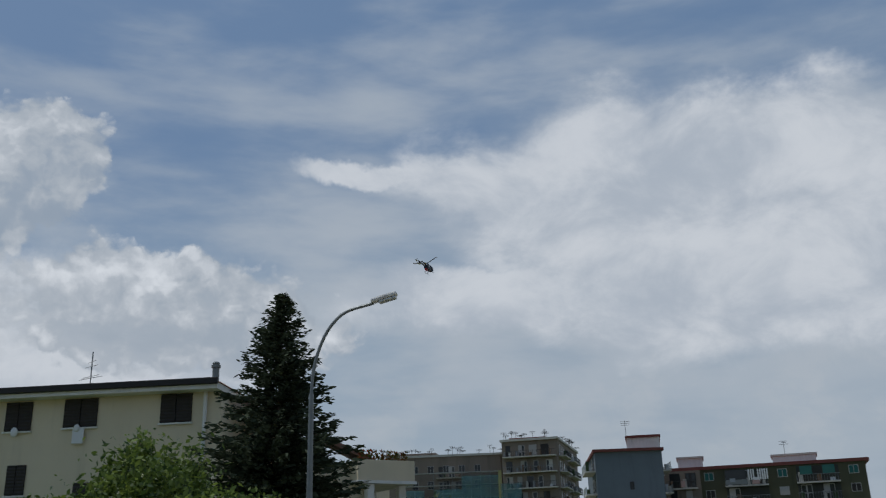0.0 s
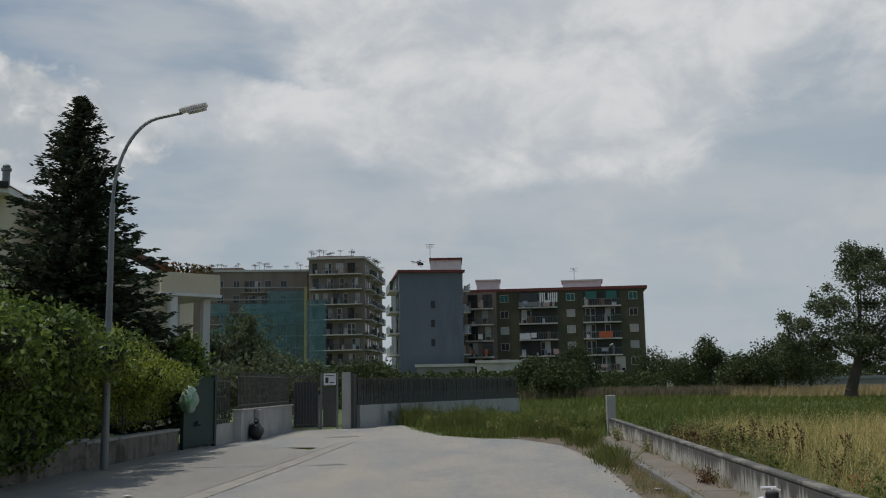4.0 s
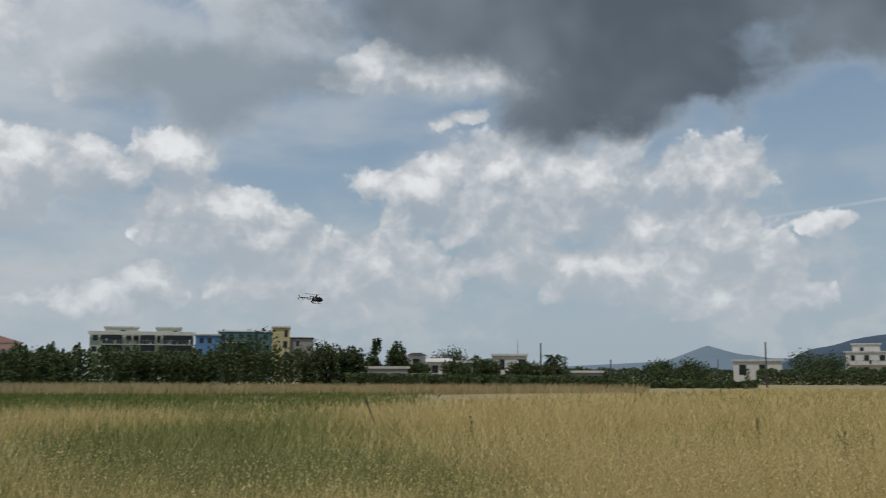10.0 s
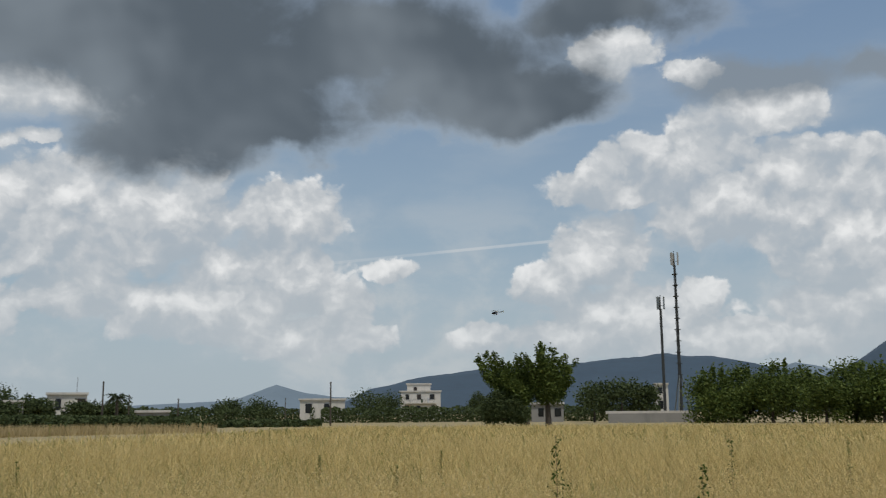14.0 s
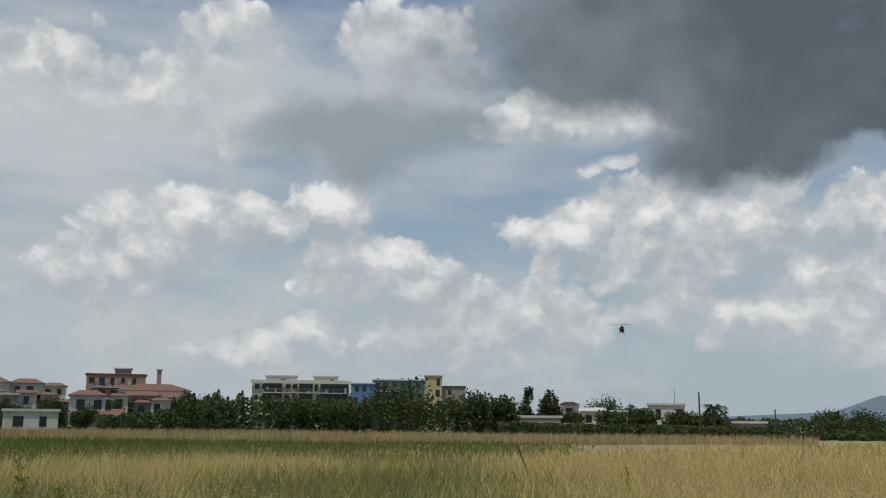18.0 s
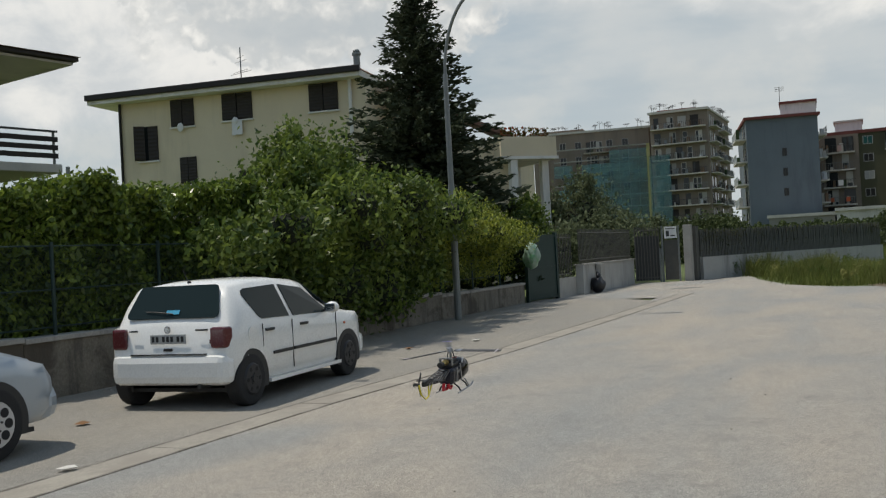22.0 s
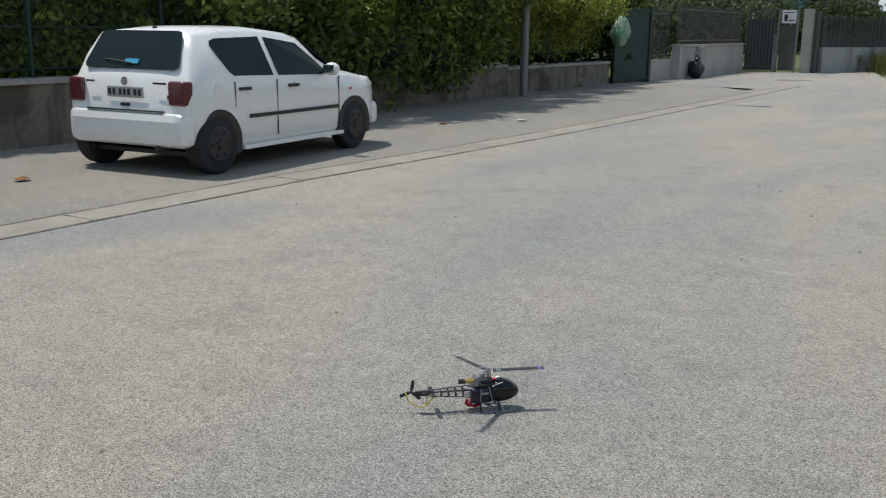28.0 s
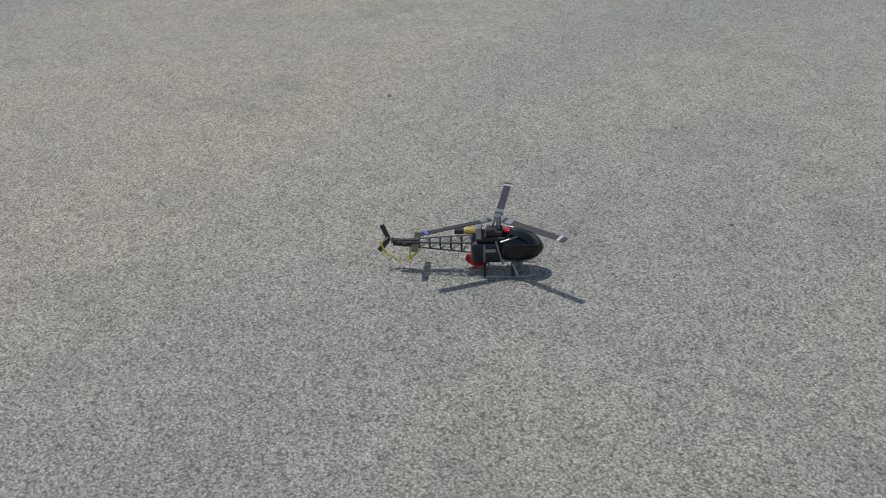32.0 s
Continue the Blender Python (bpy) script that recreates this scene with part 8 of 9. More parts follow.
    tube(bm, [(-0.20, 0.0, 0.092), (-0.235, 0.0, 0.05), (-0.265, 0.0, 0.045), (-0.3, 0.0, 0.075), (-0.31, 0, 0.115)], 0.0028, 6)
    rod(bm, (-0.235, 0, 0.05), (-0.23, 0, 0.1), 0.0025, sides=6)
    part("tail_guard", bm, YELLOW_WIRE, heli, "bent yellow wire guard")
    # engine, exhaust and rotor head
    bm = fresh()
    rod(bm, (-0.052, 0, 0.146), (-0.088, 0, 0.146), 0.013, 0.009, 12)
    part("turbine", bm, BRASS, heli, "brass-coloured turbine")
    bm = fresh()
    rod(bm, (-0.088, 0, 0.146), (-0.112, 0, 0.147), 0.01, 0.011, 12)
    part("exhaust", bm, CAR_BLACK, heli)
    bm = fresh()
    for u in (-0.024, 0.024):
        box(bm, -0.056, -0.042, u - 0.002, u + 0.002, 0.132, 0.162)
    box(bm, -0.056, -0.042, -0.024, 0.024, 0.160, 0.164)
    part("engine_frame", bm, MODEL_STEEL, heli, "white engine mounting frame")
    bm = fresh()
    box(bm, -0.03, 0.012, -0.02, 0.02, 0.136, 0.152, bevel=0.003)
    part("gearbox", bm, CAR_BLACK, heli)
    bm = fresh()
    rod(bm, (0, 0, 0.13), (0, 0, 0.188), 0.0045, sides=10)
    part("rotor_mast", bm, MODEL_STEEL, heli)
    bm = fresh()
    rod(bm, (-0.02, 0.012, 0.135), (-0.006, 0.006, 0.18), 0.002, sides=5)
    rod(bm, (0.012, -0.014, 0.135), (0.006, -0.006, 0.18), 0.002, sides=5)
    part("pitch_links", bm, CAR_BLACK, heli)
    bm = fresh()
    tube(bm, [(-0.078, 0.004, 0.06), (-0.082, 0.008, 0.04), (-0.072, 0.012, 0.024), (-0.05, 0.012, 0.02), (-0.03, 0.008, 0.03)], 0.0075, 8)
    part("wire_loom", bm, RED_PLASTIC, heli, "looped red wire loom")
    bm = fresh()
    tube(bm, [(-0.07, -0.012, 0.056), (-0.068, -0.014, 0.036), (-0.052, -0.012, 0.026), (-0.036, -0.01, 0.036)], 0.0065, 8)
    part("wire_loom", bm, RED_PLASTIC, heli)
    bm = fresh()
    box(bm, 0.016, 0.03, -0.01, 0.01, 0.145, 0.149)
    part("nose_tab", bm, RED_PLASTIC, heli)
    rotor = part("main_rotor", rod(rod(fresh(), (0, 0, -0.006), (0, 0, 0.008), 0.011, 0.009, 12), (0, 0, 0.008), (0, 0, 0.012), 0.006, 0.003, 8), MODEL_STEEL, heli)
    rotor.matrix_basis = Matrix.Translation((0, 0, 0.152))
    rotor_blades(rotor, 3, 0.018, 0.21, 0.02, 0.003, "Z", BLADE)
    tail = part("tail_rotor", rod(fresh(), (0, -0.004, 0), (0, 0.008, 0), 0.005, 0.004, 8), CAR_BLACK, heli)
    tail.matrix_basis = Matrix.Translation((-0.288, 0.012, 0.087))
    rotor_blades(tail, 3, 0.006, 0.045, 0.013, 0.002, "Y", BLADE, False)
    # low stance: the whole model is a little squat
    for ob in list(heli.children):
        if ob in (rotor, tail):
            continue
        for piece in (ob, *ob.children):
            for v in piece.data.vertices:
                v.co.z = float(np.interp(v.co.z, (0.0, 0.05, 0.25), (0.0, 0.033, 0.207)))
                if v.co.z < 0.045:
                    v.co.y *= 0.84
    return heli, rotor, tail


def build_toy():
    toy = thing("model_helicopter", "small red and white model helicopter resting on the pavement", "helicopter")
    white = material("white_model_shell", (0.75, 0.73, 0.73), 0.3, vary=0.05, bump=0.0, coat=0.5)
    magenta = material("crimson_model_shell", (0.42, 0.03, 0.035), 0.3, vary=0.05, bump=0.0, coat=0.5)
    bm = fresh()
    ball(bm, (0.1, 0, 0.15), 0.15, 0.085, 0.1, 3)
    smooth(part("cabin", bm, white, toy))
    bm = fresh()
    ball(bm, (-0.02, 0, 0.13), 0.15, 0.088, 0.075, 3)
    smooth(part("engine_cowl", bm, magenta, toy))
    bm = fresh()
    rod(bm, (-0.08, 0, 0.17), (-0.42, 0, 0.2), 0.045, 0.014, 10)
    part("tail_boom", bm, magenta, toy)
    bm = fresh()
    box(bm, -0.08, 0.1, -0.07, 0.07, 0.19, 0.31, bevel=0.02)
    part("rotor_frame", bm, CAR_BLACK, toy)
    for k, (a, b) in enumerate((((0.16, 0.05, 0.36), (-0.05, -0.04, 0.37)), ((-0.1, 0.02, 0.33), (0.0, 0.1, 0.37)))):
        bm = fresh()
        rod(bm, a, b, 0.026, 0.02, 8)
        part("rotor_blade", bm, white, toy, "folded white blade")
    bm = fresh()
    box(bm, -0.05, 0.02, -0.091, 0.091, 0.2, 0.22)
    part("side_stripe", bm, white, toy)
    for s in (-1, 1):
        bm = fresh()
        tube(bm, [(-0.13, s * 0.085, 0.008), (0.16, s * 0.085, 0.008), (0.2, s * 0.085, 0.03)], 0.008, 6)
        part("skid", bm, white, toy)
        for x in (-0.06, 0.1):
            bm = fresh()
            rod(bm, (x, s * 0.04, 0.09), (x, s * 0.085, 0.008), 0.007, sides=6)
            part("skid_strut", bm, white, toy)
    bm = fresh()
    box(bm, -0.43, -0.38, -0.005, 0.005, 0.15, 0.3)
    part("tail_fin", bm, magenta, toy)
    toy.matrix_basis = pose(3.07, 11.45, 0.128, 0, 0, 160) @ Matrix.Scale(0.8, 4)


heli, main_rotor, tail_rotor = build_helicopter()
build_toy()


# ---- grass, weeds and field edges ----
STRAW = leaf_material("straw_blade", (0.75, 0.59, 0.27), (0.47, 0.36, 0.14), 0.6, 0.3)
OAT_HEAD = leaf_material("wild_oat_head", (0.74, 0.60, 0.33), (0.58, 0.44, 0.19), 0.6, 0.3)
GREEN_BLADE = leaf_material("green_blade", (0.25, 0.265, 0.085), (0.15, 0.165, 0.045), 0.55, 0.35)
OLIVE_BLADE = leaf_material("olive_blade", (0.33, 0.31, 0.12), (0.19, 0.20, 0.06), 0.6, 0.3)
REED = leaf_material("dry_reed", (0.47, 0.37, 0.20), (0.33, 0.255, 0.12), 0.7, 0.2)
DOCK = leaf_material("rusty_dock", (0.14, 0.06, 0.03), (0.07, 0.035, 0.02), 0.7, 0.2)
WEED_LEAF = leaf_material("weed_leaf", (0.10, 0.15, 0.03), (0.045, 0.08, 0.015), 0.5, 0.3)
YELLOW_WEED = leaf_material("yellow_weed", (0.36, 0.34, 0.05), (0.16, 0.20, 0.04), 0.6, 0.3)
STAKE = material("grey_stake", (0.20, 0.15, 0.10), 0.9, vary=0.4, scale=9)
DRY_STEM = material("dry_stem", (0.26, 0.19, 0.10), 0.9, vary=0.4, scale=20)


def ground_height(x, y):
    z = -0.02 + 0 * x
    z = z + np.where(x > 4.2, 0.16 * np.minimum(1, np.maximum(0, x - 4.2) / 3), 0)
    return z + np.where((y > 45) & (y < 160) & (x > -6), 0.15 * np.minimum(1, np.maximum(0, y - 45) / 15), 0)


def patches(x, y, scale=1.0):
    x, y = x / scale, y / scale
    return 0.5 + 0.25 * np.sin(0.9 * x + 1.7 * np.sin(0.35 * y)) * np.cos(0.7 * y + 1.3 * np.sin(0.5 * x)) + 0.25 * np.sin(0.31 * x - 0.43 * y + 2.0 * np.sin(0.17 * x + 0.2 * y))


def sector(rng, count, az0, az1, d0, d1):
    """Ground points spread over a sector of a ring."""
    az = np.radians(rng.uniform(az0, az1, count))
    d = np.sqrt(rng.uniform(d0 * d0, d1 * d1, count))
    return d * np.sin(az), d * np.cos(az), np.degrees(az), d


def field_end(az):
    return np.interp(az, (9, 12, 20, 27, 37, 45, 60, 75, 85, 170), (20, 31, 33, 31, 34, 37, 44, 66, 97, 97))


def field_bias(az, d):
    """Where the straw stands thick (above nought) and where a green hollow opens (below)."""
    hollow = np.exp(-((az - 55) / np.interp(d, (8, 12, 26), (17, 15, 10))) ** 2) * np.clip((26 - d) / 5, 0, 1) * np.clip((d - 7.5) / 3, 0, 1)
    hollow = np.maximum(hollow, 0.75 * np.clip((az - 56) / 8, 0, 1) * np.clip((78 - az) / 8, 0, 1) * np.clip((13 - d) / 4, 0, 1))
    return np.interp(az, (10, 33, 45, 60, 75), (0.14, 0.14, 0.1, 0.12, 0.32)) - 0.53 * hollow


def rooted(x, y, sink=0.03):
    return np.stack([x, y, ground_height(x, y) - sink], 1)


def stuff(name, label, pieces, mat, category="grass"):
    tagged(placed(name, quads_mesh(name, np.concatenate(pieces)), mat), label, category, kind="stuff")


def seed_heads(rng, roots, height, size):
    """Small drooping seed heads near the tips of stalks."""
    count = len(roots)
    tops = roots + np.concatenate([rng.normal(0.1, 0.3, (count, 2)), np.ones((count, 1))], 1) * height * rng.uniform(0.5, 1.15, (count, 1))
    return leaf_quads(rng, tops, size, 0.8, 0.35)


def build_field():
    rng = np.random.default_rng(51)
    straw, heads, green, olive = [], [], [], []
    for count, d0, d1, wide, high in ((130000, 3.6, 14, 0.007, 0.74), (150000, 14, 36, 0.016, 0.74), (135000, 36, 100, 0.06, 0.56)):
        x, y, az, d = sector(rng, count, 9, 165, d0, d1)
        thin = np.clip(0.68 * patches(x, y, 1.6) + 0.32 * patches(x + 3.0, y, 0.5) + field_bias(az, d), 0, 1)
        mixed = np.exp(-((az - 42) / 24) ** 2) * (d < 28)
        keep = (x > 3.75) & (rng.random(count) > 0.15 * mixed) & (d < field_end(az) * rng.uniform(0.86, 1.06, count)) & (rng.random(count) < 0.05 + 2.6 * np.maximum(0, thin - 0.34)) & ((x > 5.0) | (rng.random(count) < 0.5))
        x, y, thin = x[keep], y[keep], thin[keep]
        roots = rooted(x, y)
        straw.append(blades(rng, roots, (high * (0.5 + 0.6 * thin))[:, None] * rng.uniform(0.7, 1.1, (len(x), 1)), wide * 0.8, 0.5))
        some = rng.random(len(x)) < (0.8 if d0 < 10 else 0.5 if d0 < 30 else 0.2)
        heads.append(seed_heads(rng, np.repeat(roots[some], 2 if d0 < 10 else 1, 0), high, (0.022, 0.034, 0.06)[0 if d0 < 10 else 1 if d0 < 30 else 2]))
        # green and olive undergrowth between the straw
        x, y, az, d = sector(rng, int(count * 0.75), 8, 165, d0, d1)
        lush = 1 - np.clip(0.68 * patches(x, y, 1.6) + 0.32 * patches(x + 3.0, y, 0.5) + field_bias(az, d), 0, 1)
        near = np.exp(-np.maximum(0, x - 3.7) / 2.0)
        keep = (x > 3.6) & (d < field_end(az)) & (rng.random(len(x)) < 0.15 + 1.5 * np.maximum(0, lush - 0.42) + 0.75 * near + 0.12 * np.exp(-((az - 45) / 26) ** 2) * (d < 28))
        roots = rooted(x[keep], y[keep])
        pick = rng.random(len(roots)) < 0.45
        green.append(blades(rng, roots[pick], 0.45, wide * 1.6, 0.55))
        olive.append(blades(rng, roots[~pick], 0.58 if d0 < 30 else 0.5, wide * 1.3, 0.5))
    stuff("straw_grass", "tall golden wild oats and dry straw in the field", straw, STRAW)
    stuff("oat_heads", "pale drooping seed heads of the wild oats", heads, OAT_HEAD)
    stuff("field_undergrowth", "green grass blades between the dry straw", green, GREEN_BLADE)
    stuff("field_undergrowth", "olive half-dry grass between the straw", olive, OLIVE_BLADE)
    # green meadow beyond the straw and round the end of the street
    lawn = []
    for count, d0, d1, wide, high in ((26000, 26, 45, 0.03, 0.42), (42000, 40, 82, 0.07, 0.36), (16000, 80, 125, 0.16, 0.4)):
        x, y, az, d = sector(rng, count, -8, 66, d0, d1)
        wall_side = (x + 5.95) * 12.9 - (y - 38.6) * 6.65
        edge = np.interp(y, (29.2, 31.6, 36.0, 41.0, 60), (0.6, -2.1, -3.4, -4.4, -3.0)) + np.abs(rng.normal(0, 0.5, count))
        thinning = rng.random(count) < np.clip((66 - az) / 9, 0, 1)
        keep = thinning & (d > field_end(np.maximum(az, 9)) * 0.94 * np.where(az > 9, 1, 0)) & ((wall_side > 3) | ((y > 52.5) & (x > -3))) & (x > edge) & (y > 28.5) | (thinning & (az > 9) & (d > field_end(az) * 0.94))
        x, y = x[keep], y[keep]
        lawn.append(blades(rng, rooted(x, y), (high * (0.6 + 0.8 * patches(x, y, 3.0)))[:, None], wide, 0.35))
    stuff("meadow_grass", "fresh green meadow grass beyond the straw", lawn, leaf_material("meadow_blade", (0.195, 0.218, 0.06), (0.105, 0.135, 0.033), 0.6, 0.35))
    x, y, az, d = sector(rng, 38000, 13, 78, 72, 92)
    far = np.interp(az, (13, 16, 45, 60, 78), (1, 0, 0, 2, 14))
    keep = d > 72 + far
    stuff("reed_strip", "brown dry reed strip across the far field", [blades(rng, rooted(x[keep], y[keep], 0.1), 0.9, 0.06, 0.25)], REED, "reeds")
    x, y, az, d = sector(rng, 9000, 1, 15, 76, 84)
    stuff("reed_strip", "pale mauve dry grass before the far trees", [blades(rng, rooted(x, y, 0.1), 1.0, 0.08, 0.2)], leaf_material("mauve_grass", (0.26, 0.21, 0.15), (0.15, 0.13, 0.07), 0.7, 0.2), "reeds")
    # rank growth at the foot of the far wall and round the pillar
    rank = []
    for cx, cy, sx, sy, count, high in ((-3.9, 40.8, 0.5, 0.9, 1500, 0.75), (-2.6, 38.4, 0.8, 1.6, 2400, 0.62), (-1.2, 37.4, 0.9, 2.0, 2000, 0.4), (0.4, 36.0, 1.0, 2.6, 2200, 0.42), (1.6, 32.0, 0.8, 1.5, 2200, 0.5), (-3.2, 39.6, 0.35, 0.4, 700, 0.8), (-1.9, 41.0, 0.5, 0.5, 800, 0.75), (2.4, 30.2, 0.5, 0.9, 2200, 0.55),
                                       (2.2, 27.6, 0.25, 1.1, 1500, 0.4), (-0.8, 31.4, 1.0, 0.7, 1400, 0.22), (2.1, 25.0, 0.25, 1.6, 1900, 0.38), (2.15, 21.5, 0.2, 1.8, 1500, 0.3), (1.7, 28.4, 0.5, 0.6, 1300, 0.4), (-4.4, 42.4, 0.3, 1.2, 1200, 0.8), (-1.8, 33.6, 0.8, 1.2, 1700, 0.3)):
        x, y = rng.normal(cx, sx, count), rng.normal(cy, sy, count)
        wall_side = (x + 5.95) * 12.9 - (y - 38.6) * 6.65
        edge = np.interp(y, (24, 27.0, 29.0, 29.6, 31.6, 36.0, 41.0), (1.8, 1.65, 0.6, -0.7, -2.1, -3.4, -4.4)) + 0.25 * np.sin(y * 3.1) + rng.normal(0.1, 0.2, count)
        keep = (wall_side > 4) & (x > edge) & ~((x > 2.5) & (y < 30.4))
        x, y = x[keep], y[keep]
        lump = np.clip(patches(x * 3.1, y * 1.7, 1.0) * 2.2 - 0.35, 0.18, 1.35)
        thick = rng.random(len(x)) < 0.35 + 0.6 * lump
        rank.append(blades(rng, rooted(x[thick], y[thick]), (high * lump[thick])[:, None], 0.024, 0.45))
    stuff("rank_grass", "rank green weeds at the end of the street", rank, leaf_material("rank_blade", (0.185, 0.2, 0.058), (0.085, 0.105, 0.028), 0.55, 0.35))


def weed(name, label, at, high, stems, leaves, size, mat, seed, spread=0.12, spire=False, category="weed"):
    """A weed: bare stems with leaves along them, or a leafy spire."""
    rng = np.random.default_rng(seed)
    ob = thing(name, label, category, at=Matrix.Translation(at))
    spots = []
    for k in range(stems):
        tip = np.array([rng.normal(0, spread), rng.normal(0, spread), high * rng.uniform(0.7, 1.05)])
        bm = fresh()
        rod(bm, (0, 0, -0.05), tip, 0.006, 0.002, 5)
        part("stem", bm, DRY_STEM, ob)
        t = rng.random((leaves, 1)) ** (0.8 if spire else 1.0)
        around = rng.normal(0, 1, (leaves, 3)) * ([0.045, 0.045, 0.02] if spire else [0.06, 0.06, 0.04]) * (1.1 - t * (0.85 if spire else 0.3)) * (high if spire else 1.0)
        spots.append(tip * t + around)
    placed("leaves", quads_mesh("leaves", leaf_quads(rng, np.concatenate(spots), size, 0.0, 0.45)), mat, ob)
    return ob


def build_weeds():
    rng = np.random.default_rng(61)
    # tufts on the dirt verge, along the kerb and at the wall's foot
    dry, fresh_green = [], []
    for k in range(230):
        y = 3.5 + 23.5 * rng.random() ** 1.3
        x = rng.choice((rng.uniform(2.0, 2.46), rng.uniform(2.34, 2.5), rng.uniform(3.14, 3.2)), p=(0.38, 0.5, 0.12))
        base = 0.13 if x > 2.6 else 0.01
        count = rng.integers(14, 60)
        roots = np.stack([rng.normal(x, 0.06, count), rng.normal(y, 0.12, count), np.full(count, base - 0.01)], 1)
        (fresh_green if rng.random() < 0.25 else dry).append(blades(rng, roots, rng.uniform(0.09, 0.3), 0.007, 0.5))
    for y0 in np.arange(8.0, 12.5, 0.22):
        count = 26
        roots = np.stack([rng.normal(2.36, 0.07, count), rng.normal(y0, 0.12, count), np.full(count, 0.0)], 1)
        dry.append(blades(rng, roots, rng.uniform(0.16, 0.36), 0.006, 0.4))
    stuff("verge_tufts", "dry yellowed grass tufts along the kerb", dry, leaf_material("dry_tuft", (0.40, 0.32, 0.17), (0.22, 0.18, 0.08), 0.7, 0.25))
    stuff("verge_tufts", "small green grass tufts along the kerb", fresh_green, GREEN_BLADE)
    for k, (x, y, z, high, stems, leaves, size) in enumerate(((2.3, 6.0, 0.01, 0.62, 7, 26, 0.05), (2.2, 5.75, 0.01, 0.30, 9, 40, 0.06), (2.42, 5.4, 0.01, 0.55, 4, 16, 0.05), (2.3, 7.9, 0.01, 0.32, 8, 40, 0.05),
                                                             (2.4, 8.7, 0.01, 0.6, 5, 12, 0.03), (2.38, 9.4, 0.01, 0.45, 5, 12, 0.03), (2.55, 7.0, 0.13, 0.5, 3, 10, 0.03), (2.1, 4.9, 0.01, 0.35, 7, 30, 0.06),
                                                             (2.36, 4.2, 0.01, 0.5, 6, 24, 0.06), (2.95, 25.5, 0.13, 0.35, 7, 30, 0.07), (3.1, 21.5, 0.13, 0.3, 6, 24, 0.06))):
        weed("weed", "leafy green weed growing at the kerb" if stems > 6 else "thin half-dry weed stalks at the kerb", (x, y, z), high, stems, leaves, size, WEED_LEAF if stems > 7 else OLIVE_BLADE, 200 + k)
    weed("weed", "withered brown clump on the pavement at the wall", (3.02, 14.8, 0.13), 0.22, 12, 20, 0.05, DOCK, 220, 0.2)
    # bushy weeds at the end of the street
    for k, (x, y, high) in enumerate(((-4.6, 41.6, 0.85), (-4.2, 40.8, 0.7), (-3.5, 41.4, 0.6), (-2.9, 42.2, 0.7), (-2.2, 42.9, 0.55), (-1.4, 43.8, 0.75), (-0.6, 45.4, 0.6), (-3.1, 38.2, 0.5), (-2.2, 37.0, 0.55), (-1.3, 35.4, 0.45), (-0.5, 33.6, 0.4),
                                      (0.3, 35.2, 0.6), (0.8, 32.6, 0.5), (1.5, 30.6, 0.55), (2.0, 29.2, 0.65), (2.3, 28.2, 0.6), (2.1, 27.2, 0.45), (2.9, 31.2, 0.7), (3.4, 31.4, 0.75), (1.2, 31.4, 0.6), (-0.2, 38.5, 0.6), (-5.0, 40.4, 0.6))):
        weed("weed", "bushy green weed at the end of the street", (x, y, -0.02), high, 9, 70, 0.075, (WEED_LEAF, OLIVE_BLADE, GREEN_BLADE)[k % 3], 400 + k, 0.26)
    # behind the low wall
    for k in range(46):
        y = 4.0 + 26 * rng.random()
        x = rng.uniform(3.7, 4.9)
        high = rng.uniform(0.55, 0.85)
        weed("weed", "broad-leaved green weed behind the low wall", (x, y, float(ground_height(np.array(x), np.array(y)))), high, 6, 60, 0.05, (WEED_LEAF, OLIVE_BLADE)[k % 2], 230 + k, 0.2)
    for k, (x, y, high) in enumerate(((4.9, 19.2, 0.98), (5.1, 19.0, 0.92), (5.3, 18.6, 0.82), (4.75, 19.6, 0.84), (5.5, 18.4, 0.9), (4.6, 14.0, 0.7), (6.0, 17.2, 0.75))):
        weed("dock_weed", "tall rusty dock gone to seed", (x, y, 0.02), high, 4, 60, 0.05, DOCK, 300 + k, 0.1, True)
    for k in range(9):
        weed("dead_bramble", "low reddish-brown dead bramble heap behind the wall", (rng.uniform(3.9, 4.9), rng.uniform(20.0, 24.0), 0.0), rng.uniform(0.5, 0.72), 9, 34, 0.06, DOCK, 320 + k, 0.28)
    weed("poppy_clump", "small orange-red flowering clump in the straw", (4.35, 12.4, 0.05), 0.5, 8, 26, 0.045, leaf_material("poppy_petal", (0.42, 0.09, 0.03), (0.20, 0.08, 0.03), 0.6), 331, 0.16)
    weed("poppy_clump", "small orange-red flowering clump in the straw", (5.6, 11.2, 0.08), 0.62, 6, 16, 0.045, bpy.data.materials["poppy_petal"], 332, 0.16)
